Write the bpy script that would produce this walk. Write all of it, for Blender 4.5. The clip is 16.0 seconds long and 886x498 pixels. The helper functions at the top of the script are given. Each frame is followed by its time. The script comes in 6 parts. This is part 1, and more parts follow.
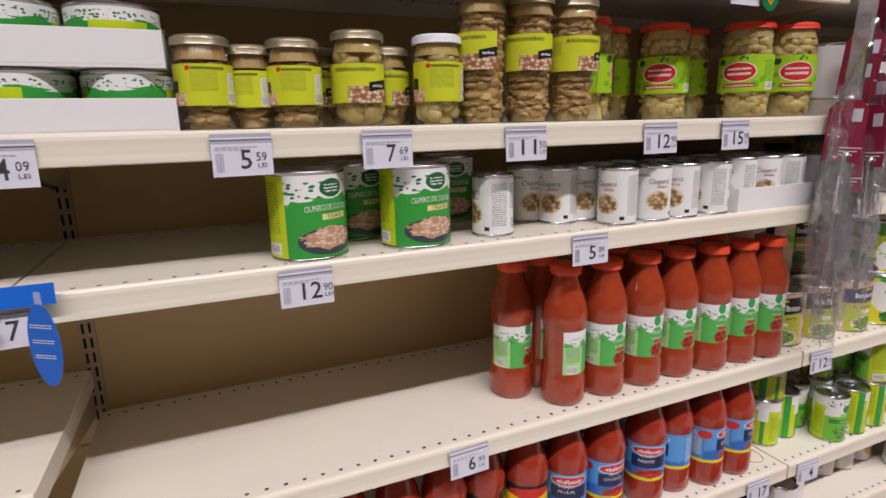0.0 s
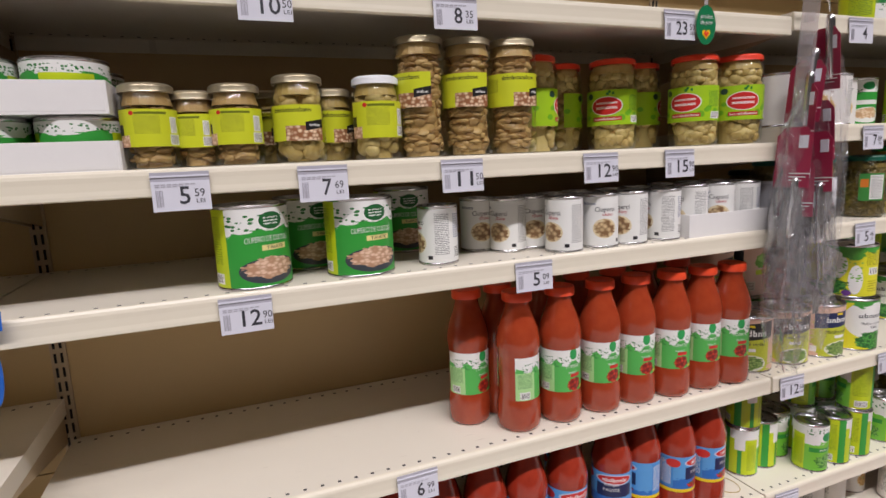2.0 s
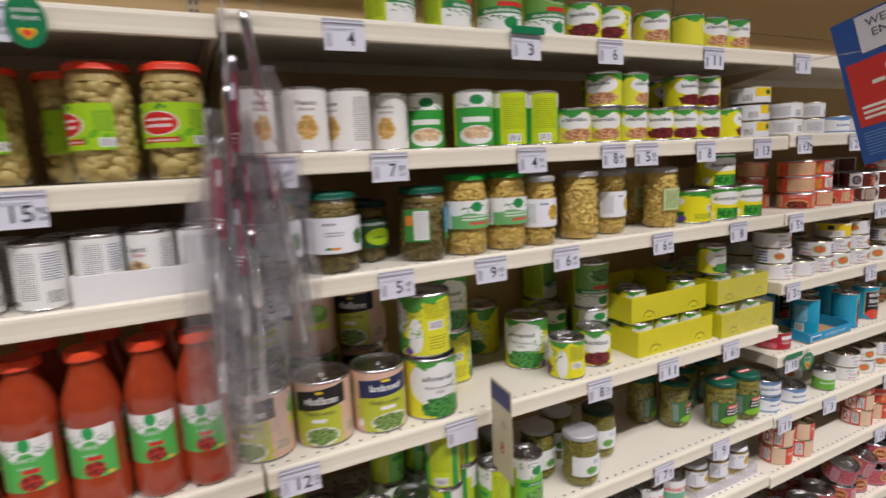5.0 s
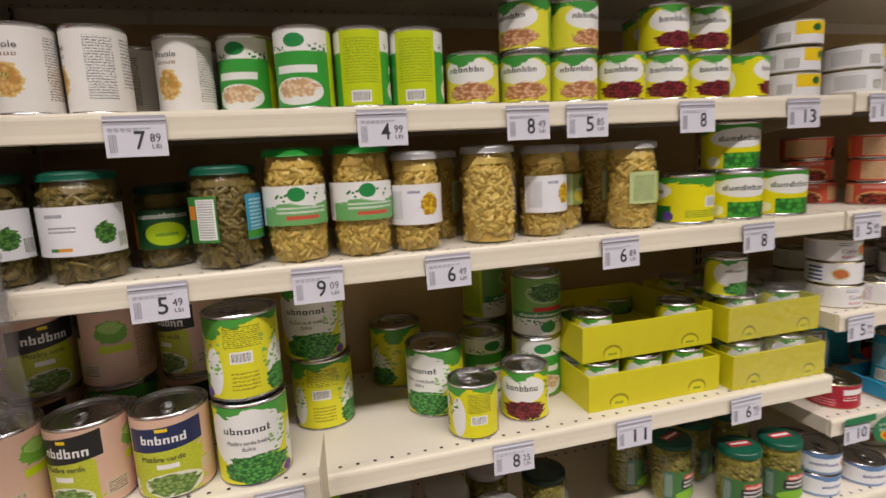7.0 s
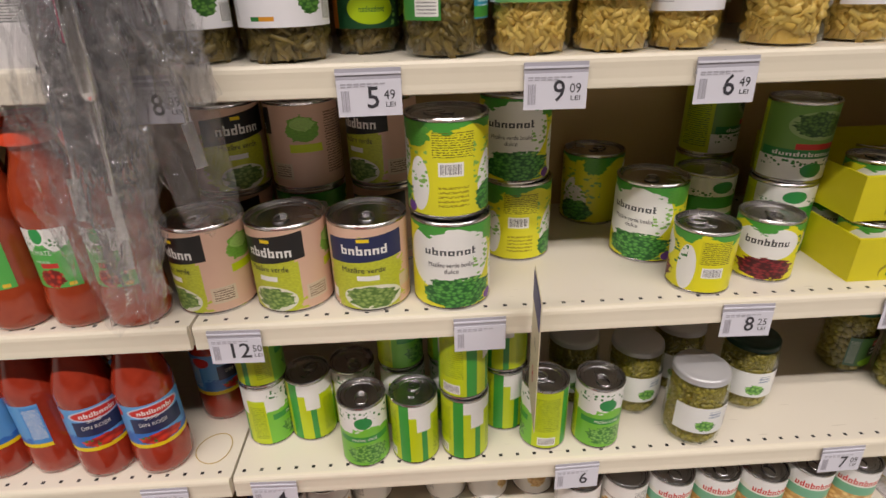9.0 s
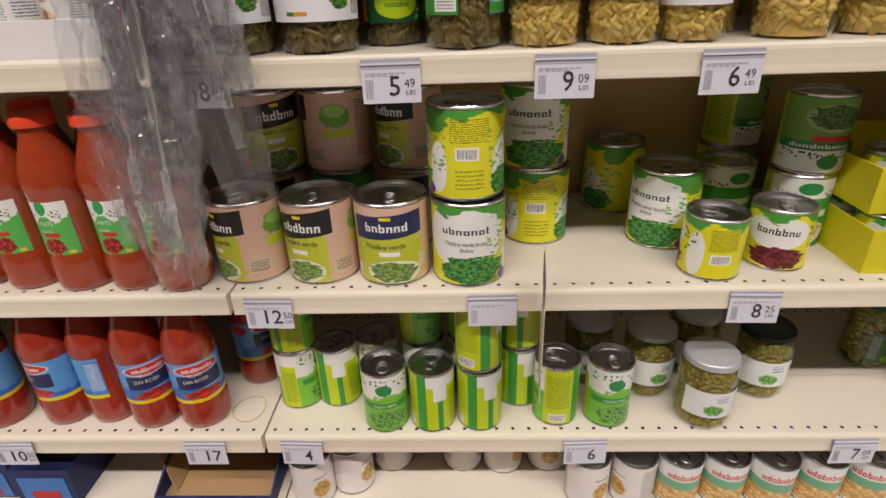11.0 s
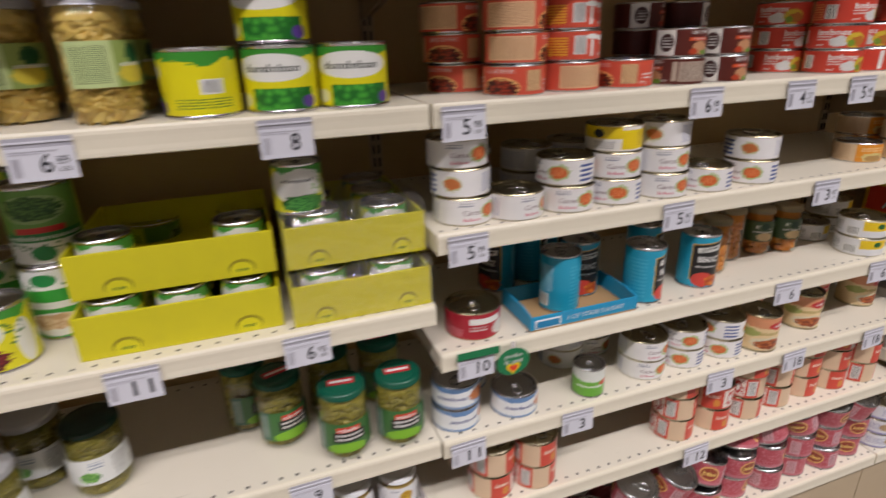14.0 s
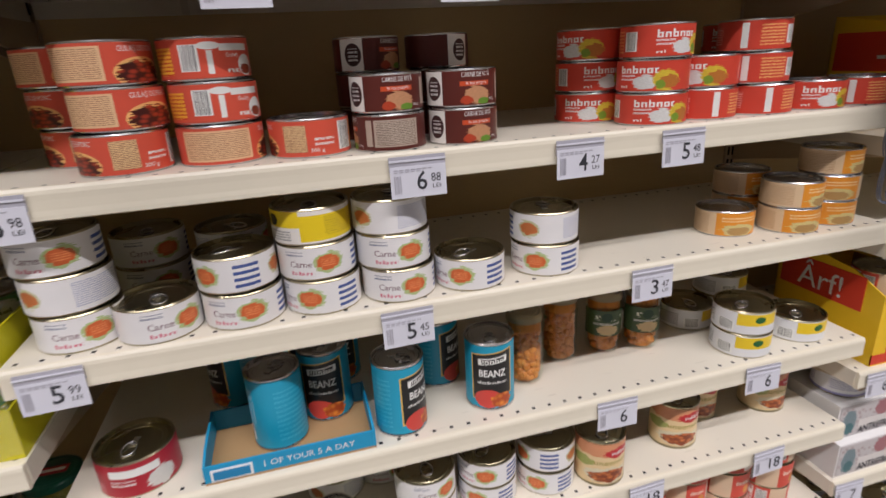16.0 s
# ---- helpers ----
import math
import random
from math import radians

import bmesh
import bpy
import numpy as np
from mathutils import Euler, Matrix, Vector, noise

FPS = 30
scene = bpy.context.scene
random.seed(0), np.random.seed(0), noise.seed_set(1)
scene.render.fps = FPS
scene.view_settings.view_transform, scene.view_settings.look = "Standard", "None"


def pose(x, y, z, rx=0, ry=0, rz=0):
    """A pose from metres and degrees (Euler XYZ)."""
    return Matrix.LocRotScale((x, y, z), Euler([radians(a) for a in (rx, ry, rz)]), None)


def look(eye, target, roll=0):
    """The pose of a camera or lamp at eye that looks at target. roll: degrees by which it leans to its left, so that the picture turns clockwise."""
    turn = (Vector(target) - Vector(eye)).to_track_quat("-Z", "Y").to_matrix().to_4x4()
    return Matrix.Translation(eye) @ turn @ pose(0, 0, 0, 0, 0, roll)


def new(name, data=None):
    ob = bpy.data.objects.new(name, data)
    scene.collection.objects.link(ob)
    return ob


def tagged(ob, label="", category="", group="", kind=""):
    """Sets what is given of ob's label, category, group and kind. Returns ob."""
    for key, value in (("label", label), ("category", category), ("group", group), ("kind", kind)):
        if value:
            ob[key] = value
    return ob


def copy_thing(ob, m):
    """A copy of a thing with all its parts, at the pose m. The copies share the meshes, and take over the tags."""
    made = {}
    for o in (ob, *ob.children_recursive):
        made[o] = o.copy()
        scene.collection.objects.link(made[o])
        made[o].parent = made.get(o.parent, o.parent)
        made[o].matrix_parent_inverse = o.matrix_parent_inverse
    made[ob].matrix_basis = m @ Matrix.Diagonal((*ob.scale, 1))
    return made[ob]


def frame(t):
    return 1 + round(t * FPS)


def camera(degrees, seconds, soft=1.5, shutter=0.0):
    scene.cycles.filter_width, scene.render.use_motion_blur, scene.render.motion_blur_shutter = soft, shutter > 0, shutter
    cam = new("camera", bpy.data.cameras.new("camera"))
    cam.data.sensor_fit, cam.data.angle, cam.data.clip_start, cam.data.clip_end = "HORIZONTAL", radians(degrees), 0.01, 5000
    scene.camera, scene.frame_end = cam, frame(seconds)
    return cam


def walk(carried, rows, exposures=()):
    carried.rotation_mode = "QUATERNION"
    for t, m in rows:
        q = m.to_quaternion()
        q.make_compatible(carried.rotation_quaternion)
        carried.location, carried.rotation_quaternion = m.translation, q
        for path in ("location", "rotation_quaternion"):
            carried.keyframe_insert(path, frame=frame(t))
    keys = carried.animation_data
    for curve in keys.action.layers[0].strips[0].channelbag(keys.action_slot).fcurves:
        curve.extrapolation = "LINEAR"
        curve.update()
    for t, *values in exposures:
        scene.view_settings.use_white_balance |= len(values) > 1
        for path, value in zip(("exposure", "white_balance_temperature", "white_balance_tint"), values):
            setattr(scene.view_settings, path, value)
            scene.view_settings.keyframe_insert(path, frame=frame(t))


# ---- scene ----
cam = camera(78.0, 16.0, shutter=0.5)
PATH = [
    (0, (-0.037, 0.012, 1.526), (0.723, 1.807, 1.078), -1.3),
    (0.5, (0.011, 0.009, 1.519), (0.73, 1.832, 1.117), -1.5),
    (1, (0.036, -0.001, 1.521), (0.741, 1.833, 1.149), -2.0),
    (1.5, (0.049, -0.034, 1.523), (0.748, 1.808, 1.178), -2.3),
    (2, (0.056, -0.061, 1.522), (0.759, 1.782, 1.195), -2.5),
    (2.5, (0.06, -0.085, 1.518), (0.795, 1.747, 1.196), -2.6),
    (3, (0.112, -0.066, 1.505), (0.904, 1.742, 1.185), -2.6),
    (3.5, (0.269, -0.017, 1.513), (1.098, 1.773, 1.186), -2.6),
    (4, (0.417, 0.01, 1.524), (1.295, 1.775, 1.187), -2.2),
    (4.5, (0.688, -0.083, 1.527), (1.584, 1.671, 1.177), -2.1),
    (5, (0.938, -0.172, 1.535), (1.831, 1.588, 1.212), -2.6),
    (7.5, (1.458, 0.015, 1.458), (1.84, 1.944, 1.093), -2.8),
    (8, (1.384, 0.067, 1.434), (1.622, 1.931, 0.75), -2.3),
    (8.5, (1.347, 0.099, 1.433), (1.478, 1.911, 0.597), -1.9),
    (9, (1.323, 0.108, 1.428), (1.398, 1.902, 0.548), -1.6),
    (11.5, (1.383, 0.026, 1.437), (1.296, 1.805, 0.529), -2.2),
    (12, (1.472, -0.04, 1.442), (1.388, 1.733, 0.521), -2.3),
    (12.5, (1.581, -0.172, 1.418), (1.68, 1.652, 0.604), -1.1),
    (13, (1.724, -0.195, 1.404), (2.035, 1.626, 0.638), -0.7),
    (13.5, (1.954, -0.07, 1.435), (2.49, 1.693, 0.657), -1.8),
    (14, (2.13, -0.028, 1.445), (2.741, 1.728, 0.709), -1.7),
    (14.5, (2.364, -0.057, 1.459), (2.99, 1.706, 0.75), -2.0),
    (15, (2.557, -0.094, 1.472), (3.122, 1.694, 0.776), -2.7),
    (15.5, (2.639, -0.013, 1.463), (3.156, 1.795, 0.781), -2.9),
    (16, (2.689, 0.079, 1.456), (3.182, 1.899, 0.79), -3.1),
]
BALANCE = [(0, -0.38, 6280, 14), (2, -0.34, 6280, 12), (5, -0.40, 6250, 10), (7.5, -0.47, 6850, 10), (12, -0.55, 6900, 12), (13.5, -0.58, 6600, 11), (14.5, -0.48, 6400, 10), (16, -0.44, 6280, 10)]
walk(cam, [(t, look(eye, target, roll)) for t, eye, target, roll in PATH], BALANCE)

# ---- light ----
world = bpy.data.worlds.new("world")
world.use_nodes = True
world.node_tree.nodes["Background"].inputs[0].default_value = (1.0, 0.95, 0.92, 1)
world.node_tree.nodes["Background"].inputs[1].default_value = 0.0015
scene.world = world


def strip_light(name, x, y, z, length, width, watts, colour, spread):
    lamp = bpy.data.lights.new(name, "AREA")
    lamp.shape, lamp.size, lamp.size_y, lamp.energy, lamp.color = "RECTANGLE", length, width, watts, colour
    lamp.spread = radians(spread)
    ob = new(name, lamp)
    ob.matrix_world = pose(x, y, z)
    return ob


for lx in (-3.6, 1.5, 6.6):  # louvred row over the aisle
    strip_light("ceiling_strip_light", lx, -1.6, 4.4, 5.0, 0.12, 216, (1.0, 0.935, 0.935), 120)


# ---- materials ----
def lin(*c):
    """Linear colour from 0..255 screen values."""
    return tuple((v / 255 / 12.92) if v <= 10 else ((v / 255 + 0.055) / 1.055) ** 2.4 for v in c) + (1.0,)


class Tree:
    """A small builder of node materials."""

    def __init__(self, name):
        self.mat = bpy.data.materials.new(name)
        self.mat.use_nodes = True
        self.t = self.mat.node_tree
        self.bsdf = self.t.nodes["Principled BSDF"]
        self.out = self.t.nodes["Material Output"]

    def n(self, kind, **inputs):
        node = self.t.nodes.new(kind)
        for k, v in inputs.items():
            self.to(v, node.inputs[k.replace("_", " ")])
        return node

    def to(self, v, socket):
        if hasattr(v, "is_linked"):
            self.t.links.new(v, socket)
        else:
            socket.default_value = v

    def m(self, op, a, b=0.0, c=0.0):
        node = self.t.nodes.new("ShaderNodeMath")
        node.operation = op
        for s, v in zip(node.inputs, (a, b, c)):
            self.to(v, s)
        return node.outputs[0]

    def mix(self, f, a, b, blend="MIX"):
        node = self.t.nodes.new("ShaderNodeMixRGB")
        node.blend_type = blend
        for s, v in zip(node.inputs, (f, a, b)):
            self.to(v, s)
        return node.outputs[0]

    def band(self, x, a, b):
        return self.m("MULTIPLY", self.m("GREATER_THAN", x, a), self.m("LESS_THAN", x, b))

    def coords(self, which="Object"):
        return self.t.nodes.new("ShaderNodeTexCoord").outputs[which]

    def noise(self, co, scale, detail=3.0):
        return self.n("ShaderNodeTexNoise", Vector=co, Scale=scale, Detail=detail).outputs["Fac"]

    def bump(self, h, strength, distance=0.001):
        node = self.n("ShaderNodeBump", Height=h, Strength=strength, Distance=distance)
        self.t.links.new(node.outputs[0], self.bsdf.inputs["Normal"])

    def set(self, **kw):
        for k, v in kw.items():
            self.to(v, self.bsdf.inputs[k.replace("_", " ")])
        return self.mat


def simple(name, colour, rough=0.5, metal=0.0, grain=60, amount=0.12, bump=0.05, coat=0.0):
    """Paint, card, plastic or metal with slight mottling at two scales."""
    t = Tree(name)
    co = t.coords()
    a, b = t.noise(co, grain), t.noise(co, grain / 9)
    f = t.m("ADD", t.m("MULTIPLY", a, amount), t.m("MULTIPLY", b, amount))
    dark = tuple(v * 0.72 for v in colour[:3]) + (1,)
    t.set(Base_Color=t.mix(f, colour, dark), Roughness=t.m("ADD", rough - 0.06, t.m("MULTIPLY", b, 0.12)), Metallic=metal, Coat_Weight=coat)
    if bump:
        t.bump(a, bump)
    return t.mat


def printed(name, base, ops, rough=0.38, rep=1, coat=0.0):
    """A printed wrapper: shapes laid over one another in the label's own coordinates (u round, v up)."""
    t = Tree(name)
    uv = t.coords("UV")
    sep = t.n("ShaderNodeSeparateXYZ", Vector=uv)
    u, v = sep.outputs[0], sep.outputs[1]
    if rep > 1:
        u = t.m("FRACT", t.m("ADD", t.m("MULTIPLY", u, float(rep)), 0.5 - rep / 2 + rep))
    col = base
    ell = lambda cu, cv, ru, rv: t.m("LESS_THAN", t.m("ADD", t.m("POWER", t.m("DIVIDE", t.m("ABSOLUTE", t.m("SUBTRACT", u, cu)), ru), 2.0), t.m("POWER", t.m("DIVIDE", t.m("ABSOLUTE", t.m("SUBTRACT", v, cv)), rv), 2.0)), 1.0)
    ud = t.m("SUBTRACT", t.noise(uv, 24.0), 0.5)
    vd = t.m("SUBTRACT", t.n("ShaderNodeTexNoise", Vector=t.n("ShaderNodeMapping", Vector=uv, Location=(7, 3, 0)).outputs[0], Scale=17.0, Detail=2.0).outputs["Fac"], 0.5)
    blob = lambda cu, cv, ru, rv: t.m("LESS_THAN", t.m("ADD", t.m("POWER", t.m("ABSOLUTE", t.m("ADD", t.m("DIVIDE", t.m("SUBTRACT", u, cu), ru), t.m("MULTIPLY", ud, 0.9))), 2.0), t.m("POWER", t.m("ABSOLUTE", t.m("ADD", t.m("DIVIDE", t.m("SUBTRACT", v, cv), rv), t.m("MULTIPLY", vd, 0.9))), 2.0)), 1.0)
    rect = lambda a, b, c, d: t.m("MULTIPLY", t.band(u, a, c), t.band(v, b, d))
    for op, *a in ops:
        c = a[-1]
        if op == "rect":
            f = rect(*a[:4])
        elif op == "ell":
            f = ell(*a[:4])
        elif op == "blob":  # a picture of food with an uneven edge
            f = blob(*a[:4])
            c = t.mix(t.m("MULTIPLY", t.noise(uv, 70.0), 0.9), tuple(min(1, q * 1.3) for q in c), tuple(q * 0.45 for q in c[:3]) + (1,))
        elif op == "slant":  # a leaning rectangle
            lean = t.m("ADD", v, t.m("MULTIPLY", t.m("SUBTRACT", u, (a[0] + a[2]) / 2), a[4]))
            f = t.m("MULTIPLY", t.band(u, a[0], a[2]), t.band(lean, a[1], a[3]))
        elif op == "wave":  # all above a wavy line
            f = t.m("GREATER_THAN", t.m("ADD", v, t.m("MULTIPLY", t.m("SUBTRACT", t.noise(uv, 16.0), 0.5), 0.22 if a[1] else 0.0)), t.m("ADD", a[0], t.m("MULTIPLY", t.m("SINE", t.m("ADD", t.m("MULTIPLY", u, a[2]), a[3])), a[1])))
        elif op == "lines":  # small print that cannot be read
            tall = (a[3] - a[1]) * a[4] < 1.2
            s = t.m("FRACT", t.m("MULTIPLY", t.m("SUBTRACT", v, a[1]), 0.49 / (a[3] - a[1]) if tall else float(a[4])))
            at = t.n("ShaderNodeMapping", Vector=uv, Scale=(1, 0.25 if tall else 1, 1)).outputs[0]
            gap = t.m("GREATER_THAN", t.n("ShaderNodeTexNoise", Vector=at, Scale=70.0 if tall else 90.0, Detail=0.0).outputs["Fac"], 0.44)
            f = t.m("MULTIPLY", t.m("MULTIPLY", rect(*a[:4]), t.m("LESS_THAN", s, 0.5)), gap)
            if tall:  # a word mark: rounded letter shapes, some open above or below, some with ascenders
                low, high = a[1], a[3]
                cell = t.m("MULTIPLY", t.m("SUBTRACT", u, a[0]), 31.0)
                k = t.n("ShaderNodeTexWhiteNoise")
                k.noise_dimensions = "1D"
                t.to(t.m("ADD", t.m("FLOOR", cell), float(len(ops)) + 10 * low), k.inputs["W"])
                k, x = k.outputs["Value"], t.m("FRACT", cell)
                y = t.m("DIVIDE", t.m("SUBTRACT", v, low), high - low)
                body = t.m("MULTIPLY", t.band(x, 0.08, 0.86), t.m("LESS_THAN", y, 0.66))
                stem = t.m("ADD", t.m("MULTIPLY", t.band(x, 0.08, 0.34), t.band(k, 0.76, 0.90)), t.m("MULTIPLY", t.band(x, 0.60, 0.86), t.m("GREATER_THAN", k, 0.90)))
                inside = t.m("MULTIPLY", t.band(x, 0.34, 0.60), t.m("MULTIPLY", t.m("GREATER_THAN", y, t.m("SUBTRACT", 0.17, t.m("MULTIPLY", 0.4, t.m("LESS_THAN", k, 0.28)))), t.m("LESS_THAN", y, t.m("ADD", 0.49, t.m("MULTIPLY", 0.4, t.band(k, 0.45, 0.62))))))
                f = t.m("MULTIPLY", rect(*a[:4]), t.m("MAXIMUM", stem, t.m("MULTIPLY", body, t.m("SUBTRACT", 1.0, inside))))
        elif op == "bars":  # bar code
            s = t.m("FRACT", t.m("MULTIPLY", u, 170.0))
            w = t.m("FRACT", t.m("MULTIPLY", u, 61.0))
            col = t.mix(rect(a[0] - 0.008, a[1] - 0.02, a[2] + 0.008, a[3] + 0.02), col, lin(240, 240, 236))
            f = t.m("MULTIPLY", rect(*a[:4]), t.m("LESS_THAN", t.m("MULTIPLY", s, t.m("ADD", 0.6, w)), 0.42))
        elif op in ("peas", "peasrect", "specks"):  # heap of round pieces
            at = t.n("ShaderNodeMapping", Vector=uv, Scale=(a[4], a[4] * a[5], 1))
            vo = t.n("ShaderNodeTexVoronoi", Vector=at.outputs[0], Scale=1.0)
            inside = blob(*a[:4]) if op == "peas" else rect(*a[:4])
            if op == "specks":
                f = t.m("MULTIPLY", inside, t.m("LESS_THAN", vo.outputs["Distance"], 0.36))
            else:
                f = inside
                c = t.mix(t.m("MINIMUM", 1.0, t.m("MAXIMUM", 0.0, t.m("MULTIPLY", t.m("SUBTRACT", vo.outputs["Distance"], 0.22), 2.2))), a[6], a[7])
        col = t.mix(f, col, c)
    grime = t.noise(t.coords(), 35.0)
    col = t.mix(t.m("MULTIPLY", grime, 0.10), col, (0.10, 0.09, 0.08, 1))
    t.set(Base_Color=col, Roughness=t.m("ADD", rough - 0.05, t.m("MULTIPLY", grime, 0.1)), Coat_Weight=coat)
    return t.mat


def clear(name, tint, rough=0.02, ior=1.45, haze=0.0, crinkle=0.0, edge=0.75):
    """Clear glass or film: light goes through, gloss rises towards the edge."""
    t = Tree(name)
    lw = t.n("ShaderNodeLayerWeight", Blend=0.5)
    k = ((ior - 1) / (ior + 1)) ** 2
    fac = t.m("ADD", k, t.m("MULTIPLY", t.m("POWER", lw.outputs["Facing"], 4.0), edge))
    a = t.n("ShaderNodeBsdfTransparent", Color=tint)
    b = t.n("ShaderNodeBsdfGlossy", Color=(1, 1, 1, 1), Roughness=rough)
    if crinkle:
        bp = t.n("ShaderNodeBump", Height=t.noise(t.coords(), 58.0, 2.0), Strength=crinkle, Distance=0.01)
        t.t.links.new(bp.outputs[0], b.inputs["Normal"])
        t.t.links.new(bp.outputs[0], lw.inputs["Normal"])
    mx = t.n("ShaderNodeMixShader")
    t.t.links.new(fac, mx.inputs[0])
    t.t.links.new(a.outputs[0], mx.inputs[1])
    t.t.links.new(b.outputs[0], mx.inputs[2])
    last = mx.outputs[0]
    if haze:
        milk = t.n("ShaderNodeBsdfDiffuse", Color=(0.85, 0.84, 0.87, 1))
        m2 = t.n("ShaderNodeMixShader", Fac=haze)
        t.t.links.new(last, m2.inputs[1])
        t.t.links.new(milk.outputs[0], m2.inputs[2])
        last = m2.outputs[0]
    t.t.links.new(last, t.out.inputs[0])
    return t.mat


def shelf_paint():
    """Cream enamel on sheet steel with rows of punched holes along front and back."""
    t = Tree("shelf_paint")
    co = t.coords()
    sep = t.n("ShaderNodeSeparateXYZ", Vector=co)
    x, y = sep.outputs[0], sep.outputs[1]
    s = t.m("ABSOLUTE", t.m("SUBTRACT", t.m("FRACT", t.m("MULTIPLY", x, 40.0)), 0.5))
    rows = t.m("ADD", t.band(y, 0.0135, 0.0185), t.band(y, 0.331, 0.337))
    hole = t.m("MULTIPLY", t.m("LESS_THAN", s, 0.10), rows)
    a, b = t.noise(co, 7.0), t.noise(co, 120.0)
    scuff = t.m("GREATER_THAN", t.n("ShaderNodeTexNoise", Vector=t.n("ShaderNodeMapping", Vector=co, Scale=(6, 60, 1)).outputs[0], Scale=3.0, Detail=4.0).outputs["Fac"], 0.70)
    col = t.mix(t.m("MULTIPLY", a, 0.25), lin(226, 219, 204), lin(200, 189, 168))
    col = t.mix(t.m("MULTIPLY", scuff, 0.25), col, lin(150, 140, 122))
    col = t.mix(hole, col, (0.01, 0.01, 0.01, 1))
    t.set(Base_Color=col, Roughness=t.m("ADD", 0.33, t.m("MULTIPLY", a, 0.2)))
    t.bump(t.m("SUBTRACT", t.m("MULTIPLY", b, 0.1), hole), 0.4)
    return t.mat


PAINT = shelf_paint()
RAIL = simple("rail_plastic", lin(232, 224, 204), 0.35, grain=30, amount=0.10, bump=0.02)
PANEL = simple("panel_paint", lin(202, 174, 124), 0.42, grain=14, amount=0.16, bump=0.03)
UPRIGHT = simple("upright_paint", lin(190, 170, 140), 0.45)
SLOT = simple("slot_dark", (0.006, 0.005, 0.005, 1), 0.8, bump=0)
TIN = simple("tinplate", (0.57, 0.56, 0.56, 1), 0.26, 1.0, grain=200, amount=0.10, bump=0.03)
GOLDTIN = simple("gold_lacquered_tin", (0.42, 0.37, 0.24, 1), 0.28, 1.0, grain=120, amount=0.10, bump=0.03)
CHROME = simple("chrome", (0.86, 0.86, 0.88, 1), 0.22, 1.0, bump=0)
STEEL_LID = simple("silver_lid", (0.62, 0.62, 0.63, 1), 0.34, 0.85, bump=0.02)
GLASS = clear("jar_glass", (0.93, 0.96, 0.93, 1))
FILM = clear("clear_film", (0.985, 0.983, 0.988, 1), 0.07, 1.75, 0.035, 0.9, 0.35)
PVC = clear("strip_pvc", (0.95, 0.93, 0.96, 1), 0.2, 1.55, 0.24)
INK = simple("black_ink", (0.035, 0.035, 0.045, 1), 0.6, bump=0)
WHITE_INK = simple("white_ink", (0.82, 0.82, 0.80, 1), 0.5, bump=0, amount=0.04)
PLUM_INK = simple("plum_ink", lin(96, 26, 52), 0.5, bump=0)
RED_INK = simple("red_ink", lin(190, 40, 50), 0.5, bump=0)
CARD = simple("white_paper", lin(216, 216, 226), 0.55, grain=25, amount=0.06, bump=0.02)
HOLDER = simple("grey_tag_holder", lin(176, 174, 184), 0.3, grain=25, amount=0.1, bump=0)
WHITE_CARD = simple("white_cardboard", lin(232, 230, 228), 0.6, grain=90, amount=0.10, bump=0.08)
KRAFT = simple("brown_cardboard", lin(176, 142, 100), 0.7, grain=120, amount=0.15, bump=0.1)


# ---- mesh helpers ----
def part(name, bm, material, parent=None, label=""):
    """Links a bmesh as one mesh object under a thing or a part."""
    me = bpy.data.meshes.new(name)
    bm.to_mesh(me)
    bm.free()
    for mt in material if isinstance(material, (list, tuple)) else (material,):
        me.materials.append(mt)
    ob = new(name, me)
    if parent is not None:
        ob.parent = parent
    if label:
        ob["label"] = label
    return ob


def thing(name, label, category, group="", m=None):
    ob = new(name)
    ob.empty_display_size = 0.02
    if m is not None:
        ob.matrix_world = m
    return tagged(ob, label, category, group)


def box(bm, x0, y0, z0, x1, y1, z1, bevel=0.0, mi=0):
    r = bmesh.ops.create_cube(bm, size=1.0, matrix=Matrix.Translation(((x0 + x1) / 2, (y0 + y1) / 2, (z0 + z1) / 2)) @ Matrix.Diagonal((x1 - x0, y1 - y0, z1 - z0, 1)))
    faces = {f for v in r["verts"] for f in v.link_faces}
    for f in faces:
        f.material_index = mi
    if bevel:
        bmesh.ops.bevel(bm, geom=list({e for f in faces for e in f.edges}), offset=bevel, segments=2, profile=0.6, affect="EDGES", material=-1)
    return bm


def one_box(x0, y0, z0, x1, y1, z1, bevel=0.0):
    return box(bmesh.new(), x0, y0, z0, x1, y1, z1, bevel)


